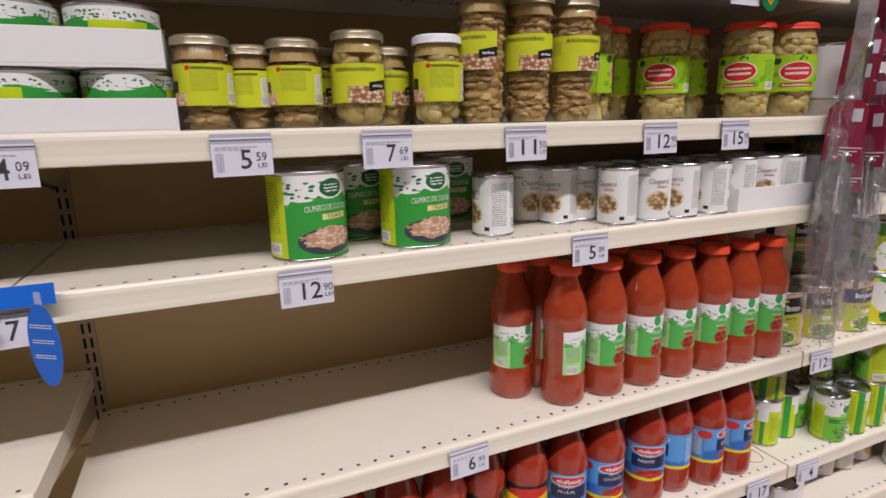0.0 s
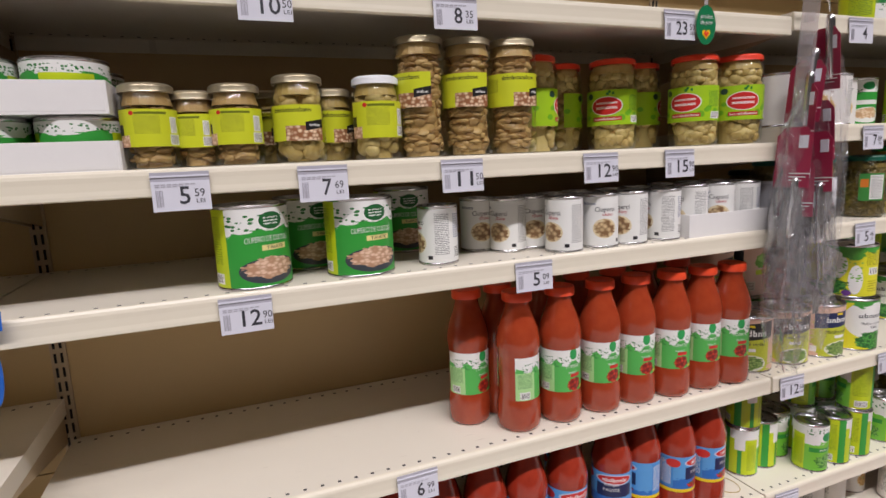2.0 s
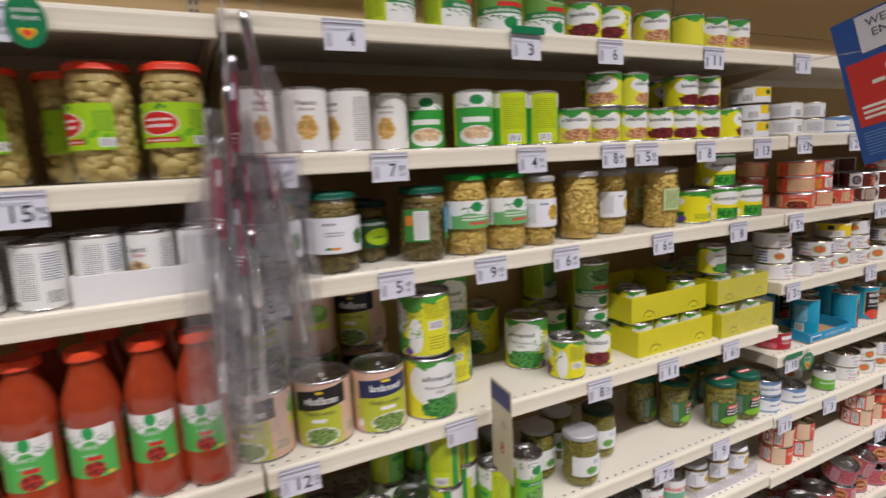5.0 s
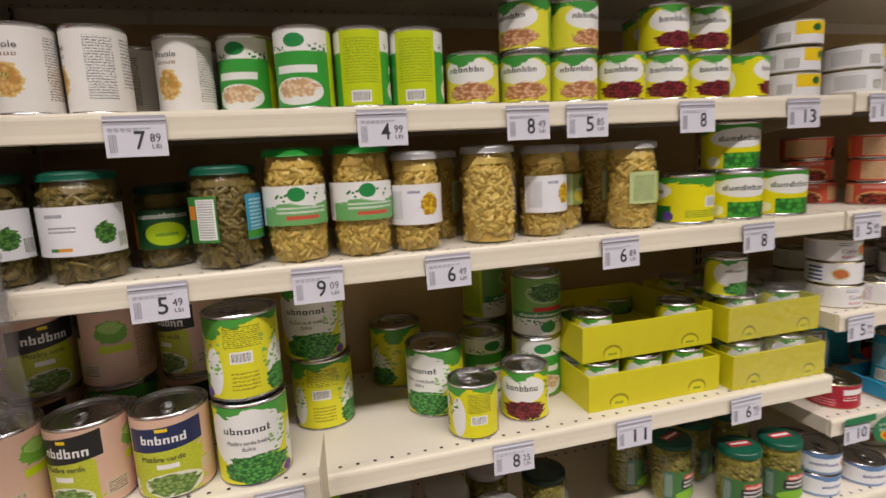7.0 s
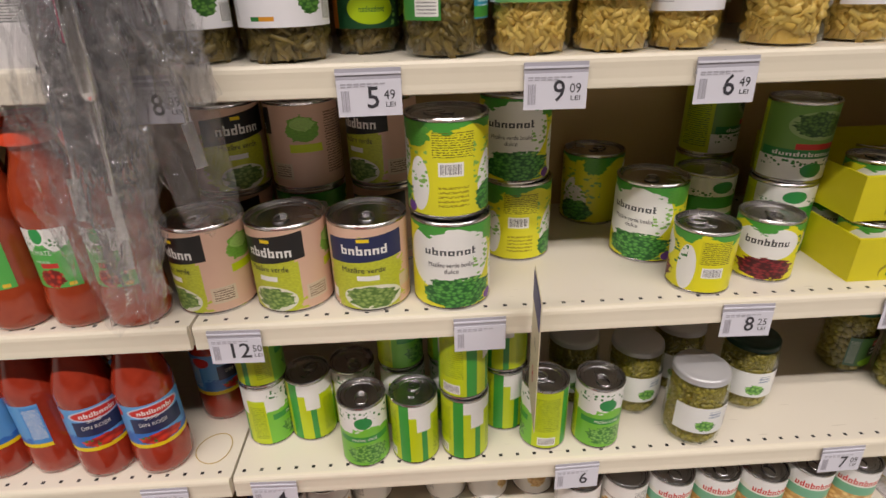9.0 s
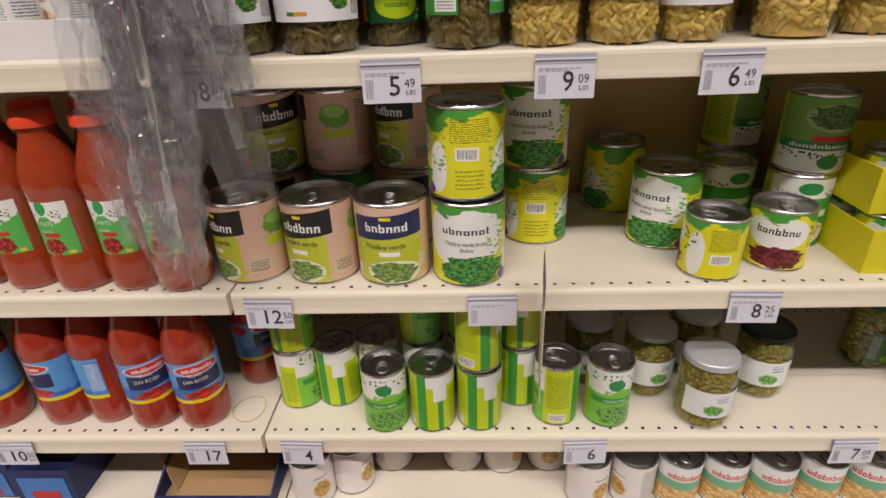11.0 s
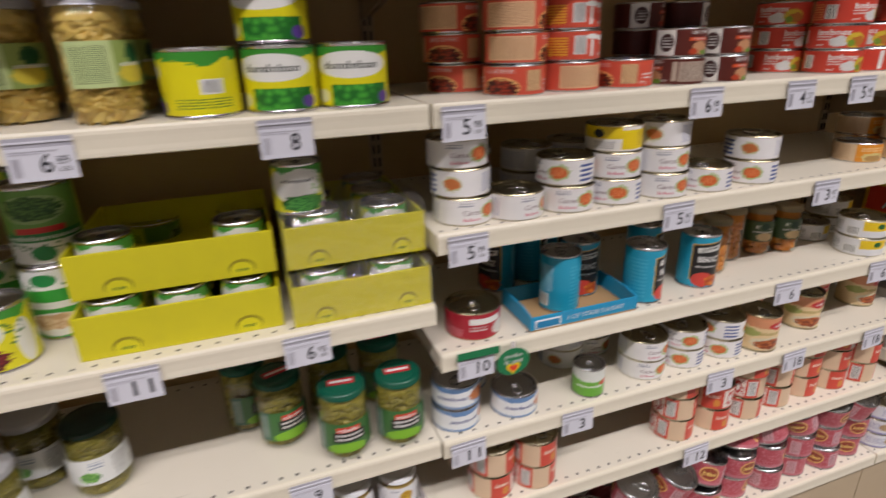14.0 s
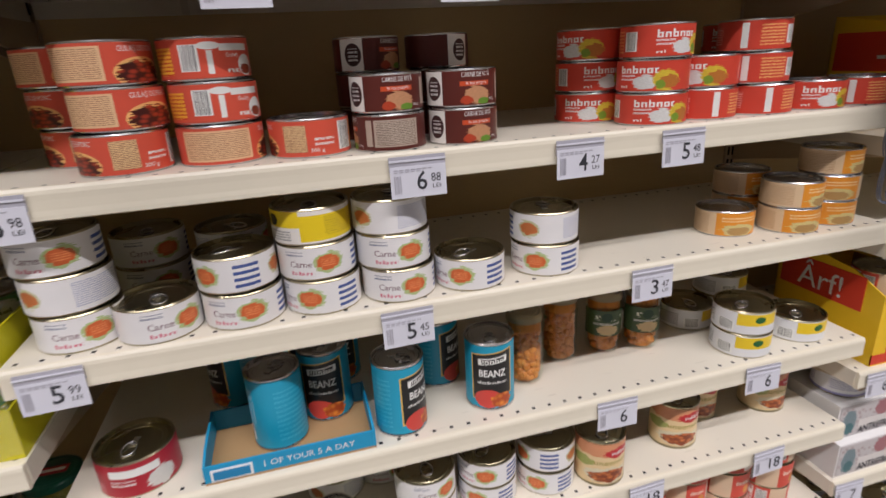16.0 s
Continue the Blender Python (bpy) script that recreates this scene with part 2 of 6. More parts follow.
def lathe(profile, seg=36, a0=0.0, a1=360.0, smooth=True, wobble=0.0):
    """Turns (radius, height) pairs about z; u runs round with 0.5 at -y, v runs along the profile."""
    bm = bmesh.new()
    uvl = bm.loops.layers.uv.new("UVMap")
    full = a1 - a0 >= 359.9
    n = seg if full else max(4, int(seg * (a1 - a0) / 360))
    z0, z1 = min(p[1] for p in profile), max(p[1] for p in profile)
    rings = []
    for i in range(n if full else n + 1):
        a = radians(a0 + (a1 - a0) * i / n)
        k = 1 + wobble * math.sin(5 * a)
        rings.append([bm.verts.new((-r * k * math.sin(a), r * k * math.cos(a), z)) for r, z in profile])
    for i in range(n):
        A, B = rings[i], rings[(i + 1) % len(rings)]
        for j in range(len(profile) - 1):
            vs = [A[j], B[j], B[j + 1], A[j + 1]]
            if profile[j][0] < 1e-6:
                vs = [A[j], B[j + 1], A[j + 1]]
            elif profile[j + 1][0] < 1e-6:
                vs = [A[j], B[j], A[j + 1]]
            try:
                f = bm.faces.new(vs)
            except ValueError:
                continue
            f.smooth = smooth
            for loop in f.loops:
                ia = i if loop.vert in A else i + 1
                loop[uvl].uv = (ia / n, (loop.vert.co.z - z0) / max(z1 - z0, 1e-6))
    bmesh.ops.remove_doubles(bm, verts=bm.verts, dist=1e-6)
    bmesh.ops.recalc_face_normals(bm, faces=bm.faces)
    return bm


def sharp(ob, degrees=35):
    """Keeps the hard rims of a turned mesh crisp."""
    ob.data.set_sharp_from_angle(angle=radians(degrees))
    return ob


def lettering(text, size, bold=0.0, width=0.0):
    """The built-in font as flat mesh: (verts, faces), centred on its middle."""
    cu = bpy.data.curves.new("text", "FONT")
    cu.body, cu.size, cu.offset, cu.align_x, cu.align_y, cu.resolution_u = text, size, bold, "CENTER", "CENTER", 2
    ob = bpy.data.objects.new("text", cu)
    me = bpy.data.meshes.new_from_object(ob)
    vs, fs = [tuple(v.co) for v in me.vertices], [tuple(p.vertices) for p in me.polygons]
    bpy.data.objects.remove(ob)
    bpy.data.curves.remove(cu)
    bpy.data.meshes.remove(me)
    if width and vs:
        span = max(v[0] for v in vs) - min(v[0] for v in vs)
        vs = [(v[0] * width / span, v[1], v[2]) for v in vs]
    return vs, fs


def text_flat(text, size, x, y, z, parent, material, name="lettering", bold=0.0, width=0.0, tilt=0.0):
    """Text standing upright that faces -y, centred at x, y, z."""
    vs, fs = lettering(text, size, bold, width)
    bm = bmesh.new()
    bv = [bm.verts.new((x + a, y - tilt * b, z + b)) for a, b, _ in vs]
    for f in fs:
        bm.faces.new([bv[i] for i in f])
    return part(name, bm, material, parent)


def text_round(text, size, radius, z, parent, material, turn=0.0, width=0.0, arc=0.0, bold=0.0, name="lettering"):
    """Text wrapped round a can of that radius, its middle turned by degrees from -y."""
    vs, fs = lettering(text, size, bold, width)
    bm = bmesh.new()
    r = radius + 0.0006
    bv = []
    for a, b, _ in vs:
        th = a / r + radians(turn)
        bv.append(bm.verts.new((r * math.sin(th), -r * math.cos(th), z + b - arc * (a / r) ** 2)))
    for f in fs:
        bm.faces.new([bv[i] for i in f])
    return part(name, bm, material, parent)


def wire(points, radius, cyclic=False, res=2):
    """A round wire along points, as a bmesh."""
    cu = bpy.data.curves.new("wire", "CURVE")
    cu.dimensions, cu.bevel_depth, cu.bevel_resolution, cu.use_fill_caps = "3D", radius, res, True
    sp = cu.splines.new("POLY")
    sp.points.add(len(points) - 1)
    for p, q in zip(sp.points, points):
        p.co = (*q, 1)
    sp.use_cyclic_u = cyclic
    ob = bpy.data.objects.new("wire", cu)
    me = bpy.data.meshes.new_from_object(ob)
    bm = bmesh.new()
    bm.from_mesh(me)
    for f in bm.faces:
        f.smooth = True
    bpy.data.objects.remove(ob)
    bpy.data.curves.remove(cu)
    bpy.data.meshes.remove(me)
    return bm


# ---- the place ----
FRONT, BACK = 0.68, 1.035
BAYS = {"Z": (-1.535, -0.250), "A": (-0.250, 1.035), "B": (1.035, 2.365), "C": (2.365, 3.590), "D": (3.590, 4.87)}
SHELVES = {
    "Z": (1.745, 1.523, 1.360, 1.135, 0.80, 0.45),
    "A": (1.747, 1.523, 1.360, 1.056, 0.796, 0.622, 0.36),
    "B": (1.756, 1.553, 1.356, 1.056, 0.796, 0.622, 0.36),
    "C": (1.756, 1.558, 1.356, 1.170, 0.966, 0.790, 0.610, 0.36),
    "D": (1.756, 1.558, 1.30, 1.14, 0.895, 0.655, 0.36),
}
floor = part("floor", one_box(-6, -4.6, -0.1, 9, 1.6, 0.0), simple("floor_tiles", lin(152, 147, 140), 0.3, grain=8, amount=0.2))
tagged(floor, "pale polished supermarket floor tiles", "floor", kind="structure")
# unseen ceiling, its colour darkened to mid grey to hold down bounced light
ceiling = part("ceiling", one_box(-6, -4.6, 5.6, 9, 1.6, 5.7), simple("ceiling_grey", lin(110, 106, 100), 0.7))
tagged(ceiling, "unseen ceiling above the aisle, greyed to limit bounced light", "ceiling", kind="structure")
WALLPAINT = simple("far_wall", lin(84, 78, 70), 0.6)
for nm, b in (("wall_south", (-6, -4.7, 0, 9, -4.6, 5.6)), ("wall_north", (-6, 1.5, 0, 9, 1.6, 5.6)), ("wall_west", (-6.1, -4.6, 0, -6, 1.6, 5.6)), ("wall_east", (9, -4.6, 0, 9.1, 1.6, 5.6))):
    tagged(part(nm, one_box(*b), WALLPAINT), "plain beige wall closing the aisle", "wall", kind="structure")


def shelf_mesh(width, depth):
    """Bent sheet-steel shelf: origin at front left top corner, running to +y."""
    bm = bmesh.new()
    box(bm, 0, 0.004, -0.004, width, depth, 0.0)
    box(bm, 0, 0.006, -0.030, 0.003, depth, -0.004)
    box(bm, width - 0.003, 0.006, -0.030, width, depth, -0.004)
    box(bm, 0.003, depth - 0.003, -0.026, width - 0.003, depth, -0.004)
    return bm


def rail_mesh(width):
    """Price rail: bowed front with a rolled top edge and a lower lip."""
    prof = [(0.005, 0.0015), (0.001, 0.0008), (-0.001, -0.002), (-0.0018, -0.006), (-0.0014, -0.012), (-0.0014, -0.022), (-0.0020, -0.027), (-0.0020, -0.031), (0.001, -0.0325), (0.006, -0.0325), (0.006, -0.005)]
    bm = bmesh.new()
    ends = [[bm.verts.new((x, y, z)) for y, z in prof] for x in (0.0012, width - 0.0012)]
    n = len(prof)
    for i in range(n):
        bm.faces.new([ends[0][i], ends[0][(i + 1) % n], ends[1][(i + 1) % n], ends[1][i]])
    bm.faces.new(ends[0])
    bm.faces.new(ends[1][::-1])
    bmesh.ops.recalc_face_normals(bm, faces=bm.faces)
    return bm


SLOT_MESH = bpy.data.meshes.new("slot")
slot_bm = one_box(0, 0, 0, 0.0033, 0.003, 0.017)
slot_bm.to_mesh(SLOT_MESH)
slot_bm.free()
SLOT_MESH.materials.append(SLOT)
for key, (x0, x1) in BAYS.items():
    unit = thing("shelf_unit", "cream steel supermarket shelving bay with beige back panels", "shelving", "row of shelving bays", pose(x0, FRONT, 0))
    w = x1 - x0
    for i in range(7):
        part("back_panel", one_box(0.012, BACK - FRONT, 0.10 + i * 0.30, w - 0.012, BACK - FRONT + 0.02, 0.398 + i * 0.30, 0.0015), PANEL, unit)
    for sx in (-0.012, w - 0.012)[: 2 if key == "D" else 1]:
        up = part("upright", one_box(sx, BACK - FRONT - 0.004, 0.0, sx + 0.024, BACK - FRONT + 0.03, 2.25, 0.001), UPRIGHT, unit)
        for j in range(52):
            for dx in (-0.0065, 0.0035):
                so = new("slot", SLOT_MESH)
                so.parent, so.location = up, (sx + 0.012 + dx, BACK - FRONT - 0.0062, 0.55 + j * 0.026)
    for z in SHELVES[key]:
        sh = part("shelf", shelf_mesh(w - 0.004, BACK - FRONT - 0.001), PAINT, unit)
        sh.location = (0.002, 0, z)
        rl = part("price_rail", rail_mesh(w - 0.004), RAIL, sh, "cream plastic price rail")
        for ex in (0.004, w - 0.011):
            br = bmesh.new()
            vs = [(0.03, -0.03), (0.352, -0.03), (0.352, -0.085), (0.30, -0.075), (0.10, -0.042)]
            a = [br.verts.new((ex, y, zz)) for y, zz in vs]
            b = [br.verts.new((ex + 0.003, y, zz)) for y, zz in vs]
            br.faces.new(a)
            br.faces.new(b[::-1])
            for k in range(5):
                br.faces.new([a[k], a[(k + 1) % 5], b[(k + 1) % 5], b[k]])
            bmesh.ops.recalc_face_normals(br, faces=br.faces)
            part("bracket", br, UPRIGHT, sh)
    part("plinth", one_box(0.002, 0.02, 0.0, w - 0.002, BACK - FRONT, 0.32), UPRIGHT, unit)
    part("top_cap", one_box(0.0, 0.0, 2.2, w - 0.002, BACK - FRONT + 0.02, 2.24, 0.002), UPRIGHT, unit)

# ---- printed wrappers ----
YG, GREEN, DGREEN, LEAF, WHITE, RED = lin(196, 214, 20), lin(52, 160, 58), lin(20, 96, 44), lin(40, 120, 50), lin(238, 238, 234), lin(206, 40, 34)
GREY, BEIGE, BROWN, NAVY, BLUE, BLACK, YELLOW = lin(120, 120, 120), lin(224, 190, 150), lin(92, 34, 26), lin(28, 40, 84), lin(40, 110, 190), lin(22, 22, 24), lin(240, 210, 20)
PEA, PEAD, MUSH, MUSHD, KID, KIDD = lin(142, 202, 100), lin(58, 126, 46), lin(236, 204, 176), lin(190, 146, 114), lin(150, 40, 50), lin(70, 10, 18)

L_MUSH = printed("wrap_mushroom_can", GREEN, [
    ("wave", 0.70, 0.05, 12.0, 0.6, WHITE), ("specks", 0.30, 0.72, 0.70, 0.92, 34, 0.62, LEAF), ("ell", 0.57, 0.84, 0.055, 0.11, DGREEN), ("lines", 0.535, 0.79, 0.605, 0.90, 26, WHITE),
    ("rect", 0.52, 0.46, 0.64, 0.53, lin(240, 226, 150)), ("ell", 0.56, 0.20, 0.145, 0.17, lin(60, 64, 74)), ("peas", 0.56, 0.24, 0.125, 0.135, 40, 0.62, MUSH, MUSHD),
    ("rect", 0.0, 0.0, 0.37, 1.0, YG), ("lines", 0.19, 0.30, 0.34, 0.92, 32, lin(110, 140, 20)), ("bars", 0.25, 0.06, 0.33, 0.16, BLACK), ("rect", 0.80, 0.0, 1.0, 1.0, YG), ("lines", 0.82, 0.1, 0.98, 0.6, 26, LEAF)])
L_SIMPLE_MUSH = printed("wrap_white_mushroom_can", WHITE, [
    ("ell", 0.5, 0.36, 0.105, 0.20, lin(226, 210, 170)), ("peas", 0.5, 0.36, 0.09, 0.17, 26, 0.45, lin(222, 196, 150), lin(130, 96, 62)),
    ("lines", 0.68, 0.15, 0.80, 0.92, 30, GREY), ("lines", 0.84, 0.45, 0.97, 0.9, 24, lin(60, 80, 130)), ("bars", 0.85, 0.08, 0.95, 0.28, BLACK), ("lines", 0.05, 0.2, 0.2, 0.9, 30, GREY),
    ("lines", 0.30, 0.84, 0.42, 0.90, 18, lin(90, 100, 130)), ("rect", 0.62, 0.06, 0.66, 0.13, BLACK)])
L_SIMPLE_BEAN = printed("wrap_white_bean_can", lin(236, 233, 228), [
    ("blob", 0.5, 0.38, 0.075, 0.20, lin(230, 196, 120)), ("peas", 0.5, 0.38, 0.062, 0.17, 34, 0.45, lin(226, 190, 120), lin(190, 140, 70)), ("specks", 0.46, 0.40, 0.53, 0.50, 60, 0.4, lin(90, 140, 60)),
    ("lines", 0.68, 0.15, 0.82, 0.92, 30, GREY), ("lines", 0.86, 0.3, 0.98, 0.9, 24, GREY), ("lines", 0.05, 0.2, 0.2, 0.9, 30, GREY), ("lines", 0.44, 0.66, 0.56, 0.72, 16, lin(150, 130, 110))])
YGP = lin(198, 206, 54)
L_DAUCY = printed("wrap_pink_pea_can", lin(222, 184, 160), [
    ("blob", 0.45, 0.36, 0.17, 0.46, YGP), ("slant", 0.58, 0.30, 0.72, 0.8, -2.4, lin(222, 184, 160)), ("ell", 0.46, 0.15, 0.10, 0.16, lin(226, 226, 206)), ("peas", 0.46, 0.15, 0.085, 0.135, 52, 0.62, lin(150, 176, 96), lin(84, 120, 48)), ("slant", 0.31, 0.60, 0.61, 0.92, -0.35, BLACK),
    ("lines", 0.37, 0.68, 0.56, 0.80, 5, WHITE), ("rect", 0.44, 0.85, 0.48, 0.89, YELLOW), ("rect", 0.41, 0.38, 0.49, 0.44, WHITE),
    ("blob", 0.76, 0.72, 0.07, 0.16, lin(120, 180, 60)), ("blob", 0.76, 0.78, 0.05, 0.08, lin(170, 214, 110)), ("rect", 0.70, 0.44, 0.84, 0.54, YG), ("rect", 0.60, 0.10, 0.70, 0.30, lin(214, 196, 170)), ("lines", 0.61, 0.13, 0.69, 0.28, 34, lin(110, 80, 60)),
    ("lines", 0.86, 0.15, 0.98, 0.9, 30, lin(130, 90, 70))])
L_DAUCYB = printed("wrap_blue_logo_pea_can", lin(222, 184, 160), [
    ("blob", 0.47, 0.36, 0.18, 0.48, YGP), ("ell", 0.50, 0.15, 0.125, 0.16, lin(226, 226, 206)), ("peas", 0.50, 0.15, 0.11, 0.135, 52, 0.62, lin(150, 176, 96), lin(84, 120, 48)), ("slant", 0.31, 0.60, 0.64, 0.90, -0.2, NAVY), ("lines", 0.38, 0.69, 0.57, 0.80, 5, WHITE), ("rect", 0.45, 0.84, 0.5, 0.88, YELLOW),
    ("rect", 0.44, 0.37, 0.53, 0.43, WHITE), ("rect", 0.62, 0.20, 0.70, 0.36, lin(214, 196, 170)), ("rect", 0.29, 0.08, 0.33, 0.2, WHITE), ("lines", 0.80, 0.15, 0.98, 0.9, 30, lin(130, 90, 70))])
L_BOND = printed("wrap_green_yellow_pea_can", lin(226, 222, 40), [
    ("ell", 0.44, 0.62, 0.19, 0.42, WHITE), ("ell", 0.68, 0.34, 0.045, 0.30, WHITE), ("ell", 0.0, 0.30, 0.07, 0.26, WHITE), ("ell", 1.0, 0.34, 0.08, 0.34, WHITE), ("wave", 0.93, 0.05, 30.0, 0.0, lin(70, 160, 60)), ("blob", 0.66, 0.88, 0.07, 0.14, lin(90, 170, 60)), ("blob", 0.10, 0.88, 0.06, 0.14, lin(90, 170, 60)),
    ("peas", 0.48, 0.18, 0.155, 0.19, 52, 0.62, lin(96, 176, 76), lin(24, 96, 40)), ("specks", 0.54, 0.30, 0.72, 0.74, 30, 0.66, lin(130, 184, 84)), ("peas", 0.02, 0.16, 0.08, 0.16, 52, 0.62, lin(96, 176, 76), lin(24, 96, 40)), ("peas", 0.98, 0.16, 0.07, 0.16, 52, 0.62, lin(96, 176, 76), lin(24, 96, 40)),
    ("lines", 0.34, 0.66, 0.55, 0.75, 8, lin(70, 74, 78)), ("ell", 0.63, 0.06, 0.03, 0.06, lin(110, 60, 150)), ("lines", 0.74, 0.64, 0.90, 0.90, 40, lin(110, 110, 20)), ("bars", 0.77, 0.46, 0.85, 0.57, BLACK), ("lines", 0.76, 0.1, 0.88, 0.34, 20, lin(160, 150, 20)),
    ("specks", 0.90, 0.30, 1.0, 0.8, 30, 0.66, lin(130, 184, 84)), ("specks", 0.02, 0.30, 0.14, 0.7, 30, 0.66, lin(130, 184, 84))], rep=1)
L_KID = printed("wrap_kidney_bean_can", lin(228, 222, 26), [
    ("ell", 0.44, 0.66, 0.17, 0.30, WHITE), ("ell", 0.04, 0.4, 0.12, 0.4, WHITE), ("ell", 0.70, 0.4, 0.05, 0.4, WHITE), ("wave", 0.90, 0.08, 26.0, 0.0, lin(70, 160, 60)), ("peas", 0.46, 0.20, 0.15, 0.20, 40, 0.7, KID, KIDD), ("specks", 0.60, 0.40, 0.70, 0.8, 26, 0.6, LEAF), ("lines", 0.33, 0.62, 0.55, 0.75, 6, lin(60, 60, 60)),
    ("rect", 0.76, 0.5, 0.92, 0.9, lin(214, 208, 20)), ("bars", 0.79, 0.28, 0.88, 0.42, BLACK), ("lines", 0.77, 0.5, 0.92, 0.9, 30, lin(120, 120, 20)), ("peas", 0.02, 0.2, 0.09, 0.2, 40, 0.7, KID, KIDD)])
L_CHICK = printed("wrap_chickpea_can", lin(226, 222, 60), [
    ("ell", 0.46, 0.66, 0.17, 0.28, WHITE), ("wave", 0.86, 0.08, 26.0, 0.0, lin(60, 150, 60)), ("peas", 0.48, 0.22, 0.15, 0.19, 34, 0.7, lin(236, 190, 150), lin(170, 110, 70)), ("lines", 0.33, 0.64, 0.55, 0.76, 6, lin(60, 60, 60)), ("rect", 0.72, 0.0, 0.98, 0.8, lin(150, 186, 40)), ("lines", 0.74, 0.3, 0.96, 0.7, 26, lin(80, 110, 20))])
L_PEAS = printed("wrap_pea_can", lin(120, 196, 60), [
    ("wave", 0.62, 0.04, 14.0, 0.4, WHITE), ("specks", 0.30, 0.80, 0.70, 0.95, 40, 0.5, LEAF), ("ell", 0.50, 0.76, 0.06, 0.10, lin(30, 140, 70)), ("wave", 2.0, 0.0, 1.0, 0.0, WHITE),
    ("rect", 0.32, 0.42, 0.68, 0.52, lin(46, 150, 60)), ("peas", 0.52, 0.20, 0.14, 0.17, 48, 0.62, PEA, PEAD), ("rect", 0.72, 0.0, 0.93, 1.0, YG), ("rect", 0.0, 0.0, 0.28, 0.80, YG), ("rect", 0.05, 0.55, 0.15, 1.0, WHITE), ("rect", 0.08, 0.0, 0.12, 0.55, lin(46, 150, 60)),
    ("rect", 0.93, 0.0, 1.0, 1.0, GREEN), ("lines", 0.74, 0.30, 0.91, 0.90, 30, lin(120, 150, 20)), ("bars", 0.77, 0.06, 0.88, 0.17, BLACK), ("lines", 0.17, 0.1, 0.27, 0.7, 30, lin(120, 150, 20))])
L_PETIT = printed("wrap_large_pea_can", lin(110, 158, 70), [("rect", 0.24, 0.30, 0.74, 0.42, lin(40, 130, 66)), ("lines", 0.30, 0.33, 0.70, 0.39, 12, WHITE), 
    ("rect", 0.0, 0.0, 1.0, 0.30, WHITE), ("specks", 0.25, 0.16, 0.75, 0.30, 40, 0.5, LEAF), ("ell", 0.5, 0.14, 0.055, 0.10, lin(30, 140, 70)), ("ell", 0.5, 0.74, 0.15, 0.19, lin(150, 180, 116)), ("peas", 0.5, 0.75, 0.125, 0.16, 50, 0.62, lin(96, 140, 56), lin(36, 80, 26)), ("rect", 0.40, 0.42, 0.62, 0.50, RED),
    ("rect", 0.74, 0.0, 1.0, 1.0, YG), ("rect", 0.0, 0.0, 0.22, 1.0, YG), ("lines", 0.05, 0.1, 0.2, 0.9, 30, LEAF), ("lines", 0.8, 0.1, 0.95, 0.9, 30, LEAF)])
L_TOMATO = printed("wrap_tomato_bottle", lin(86, 184, 84), [
    ("wave", 0.66, 0.07, 20.0, 0.3, WHITE), ("specks", 0.1, 0.58, 0.9, 0.82, 30, 0.7, LEAF), ("ell", 0.68, 0.86, 0.075, 0.13, lin(40, 160, 80)), ("peas", 0.70, 0.16, 0.14, 0.15, 20, 0.7, lin(214, 60, 36), lin(120, 20, 14)), ("rect", 0.62, 0.33, 0.82, 0.41, RED),
    ("rect", 0.0, 0.0, 0.34, 0.62, lin(176, 222, 150)), ("lines", 0.04, 0.28, 0.30, 0.60, 36, lin(80, 140, 80)), ("bars", 0.08, 0.04, 0.24, 0.17, BLACK), ("rect", 0.86, 0.02, 0.94, 0.08, lin(240, 200, 60))])
L_SAUCE = printed("wrap_blue_sauce_bottle", lin(40, 112, 196), [
    ("rect", 0.0, 0.0, 1.0, 0.09, YELLOW), ("wave", 0.30, 0.10, 7.0, -1.2, lin(90, 160, 220)), ("rect", 0.36, 0.36, 0.72, 0.70, NAVY), ("peas", 0.54, 0.20, 0.15, 0.12, 12, 0.8, lin(224, 60, 40), lin(150, 20, 16)), ("specks", 0.40, 0.12, 0.50, 0.30, 24, 0.6, LEAF),
    ("ell", 0.54, 0.83, 0.19, 0.14, lin(196, 206, 226)), ("ell", 0.54, 0.83, 0.17, 0.11, RED), ("lines", 0.42, 0.78, 0.66, 0.88, 5, WHITE), ("rect", 0.0, 0.12, 0.24, 0.95, lin(64, 140, 210)), ("lines", 0.03, 0.2, 0.22, 0.9, 34, WHITE), ("ell", 0.24, 0.82, 0.07, 0.12, RED), ("rect", 0.88, 0.1, 1.0, 0.95, lin(64, 140, 210)), ("lines", 0.89, 0.2, 0.99, 0.9, 34, WHITE)])
L_SAUCE_Y = printed("wrap_yellow_sauce_bottle", lin(236, 200, 40), [("rect", 0.0, 0.72, 1.0, 1.0, BLACK), ("ell", 0.5, 0.80, 0.2, 0.13, RED), ("lines", 0.3, 0.1, 0.7, 0.6, 20, lin(120, 40, 20))])
L_JARMUSH = printed("wrap_mushroom_jar", lin(206, 214, 36), [
    ("rect", 0.30, 0.86, 0.72, 0.93, lin(110, 120, 20)), ("lines", 0.28, 0.35, 0.62, 0.84, 34, lin(140, 146, 36)), ("bars", 0.76, 0.06, 0.93, 0.30, BLACK), ("rect", 0.77, 0.36, 0.90, 0.80, WHITE), ("lines", 0.78, 0.38, 0.89, 0.78, 50, GREY),
    ("rect", 0.0, 0.32, 0.10, 0.60, BLACK), ("peasrect", 0.0, 0.0, 0.20, 0.32, 24, 0.5, MUSH, MUSHD), ("ell", 0.26, 0.90, 0.035, 0.06, RED)])
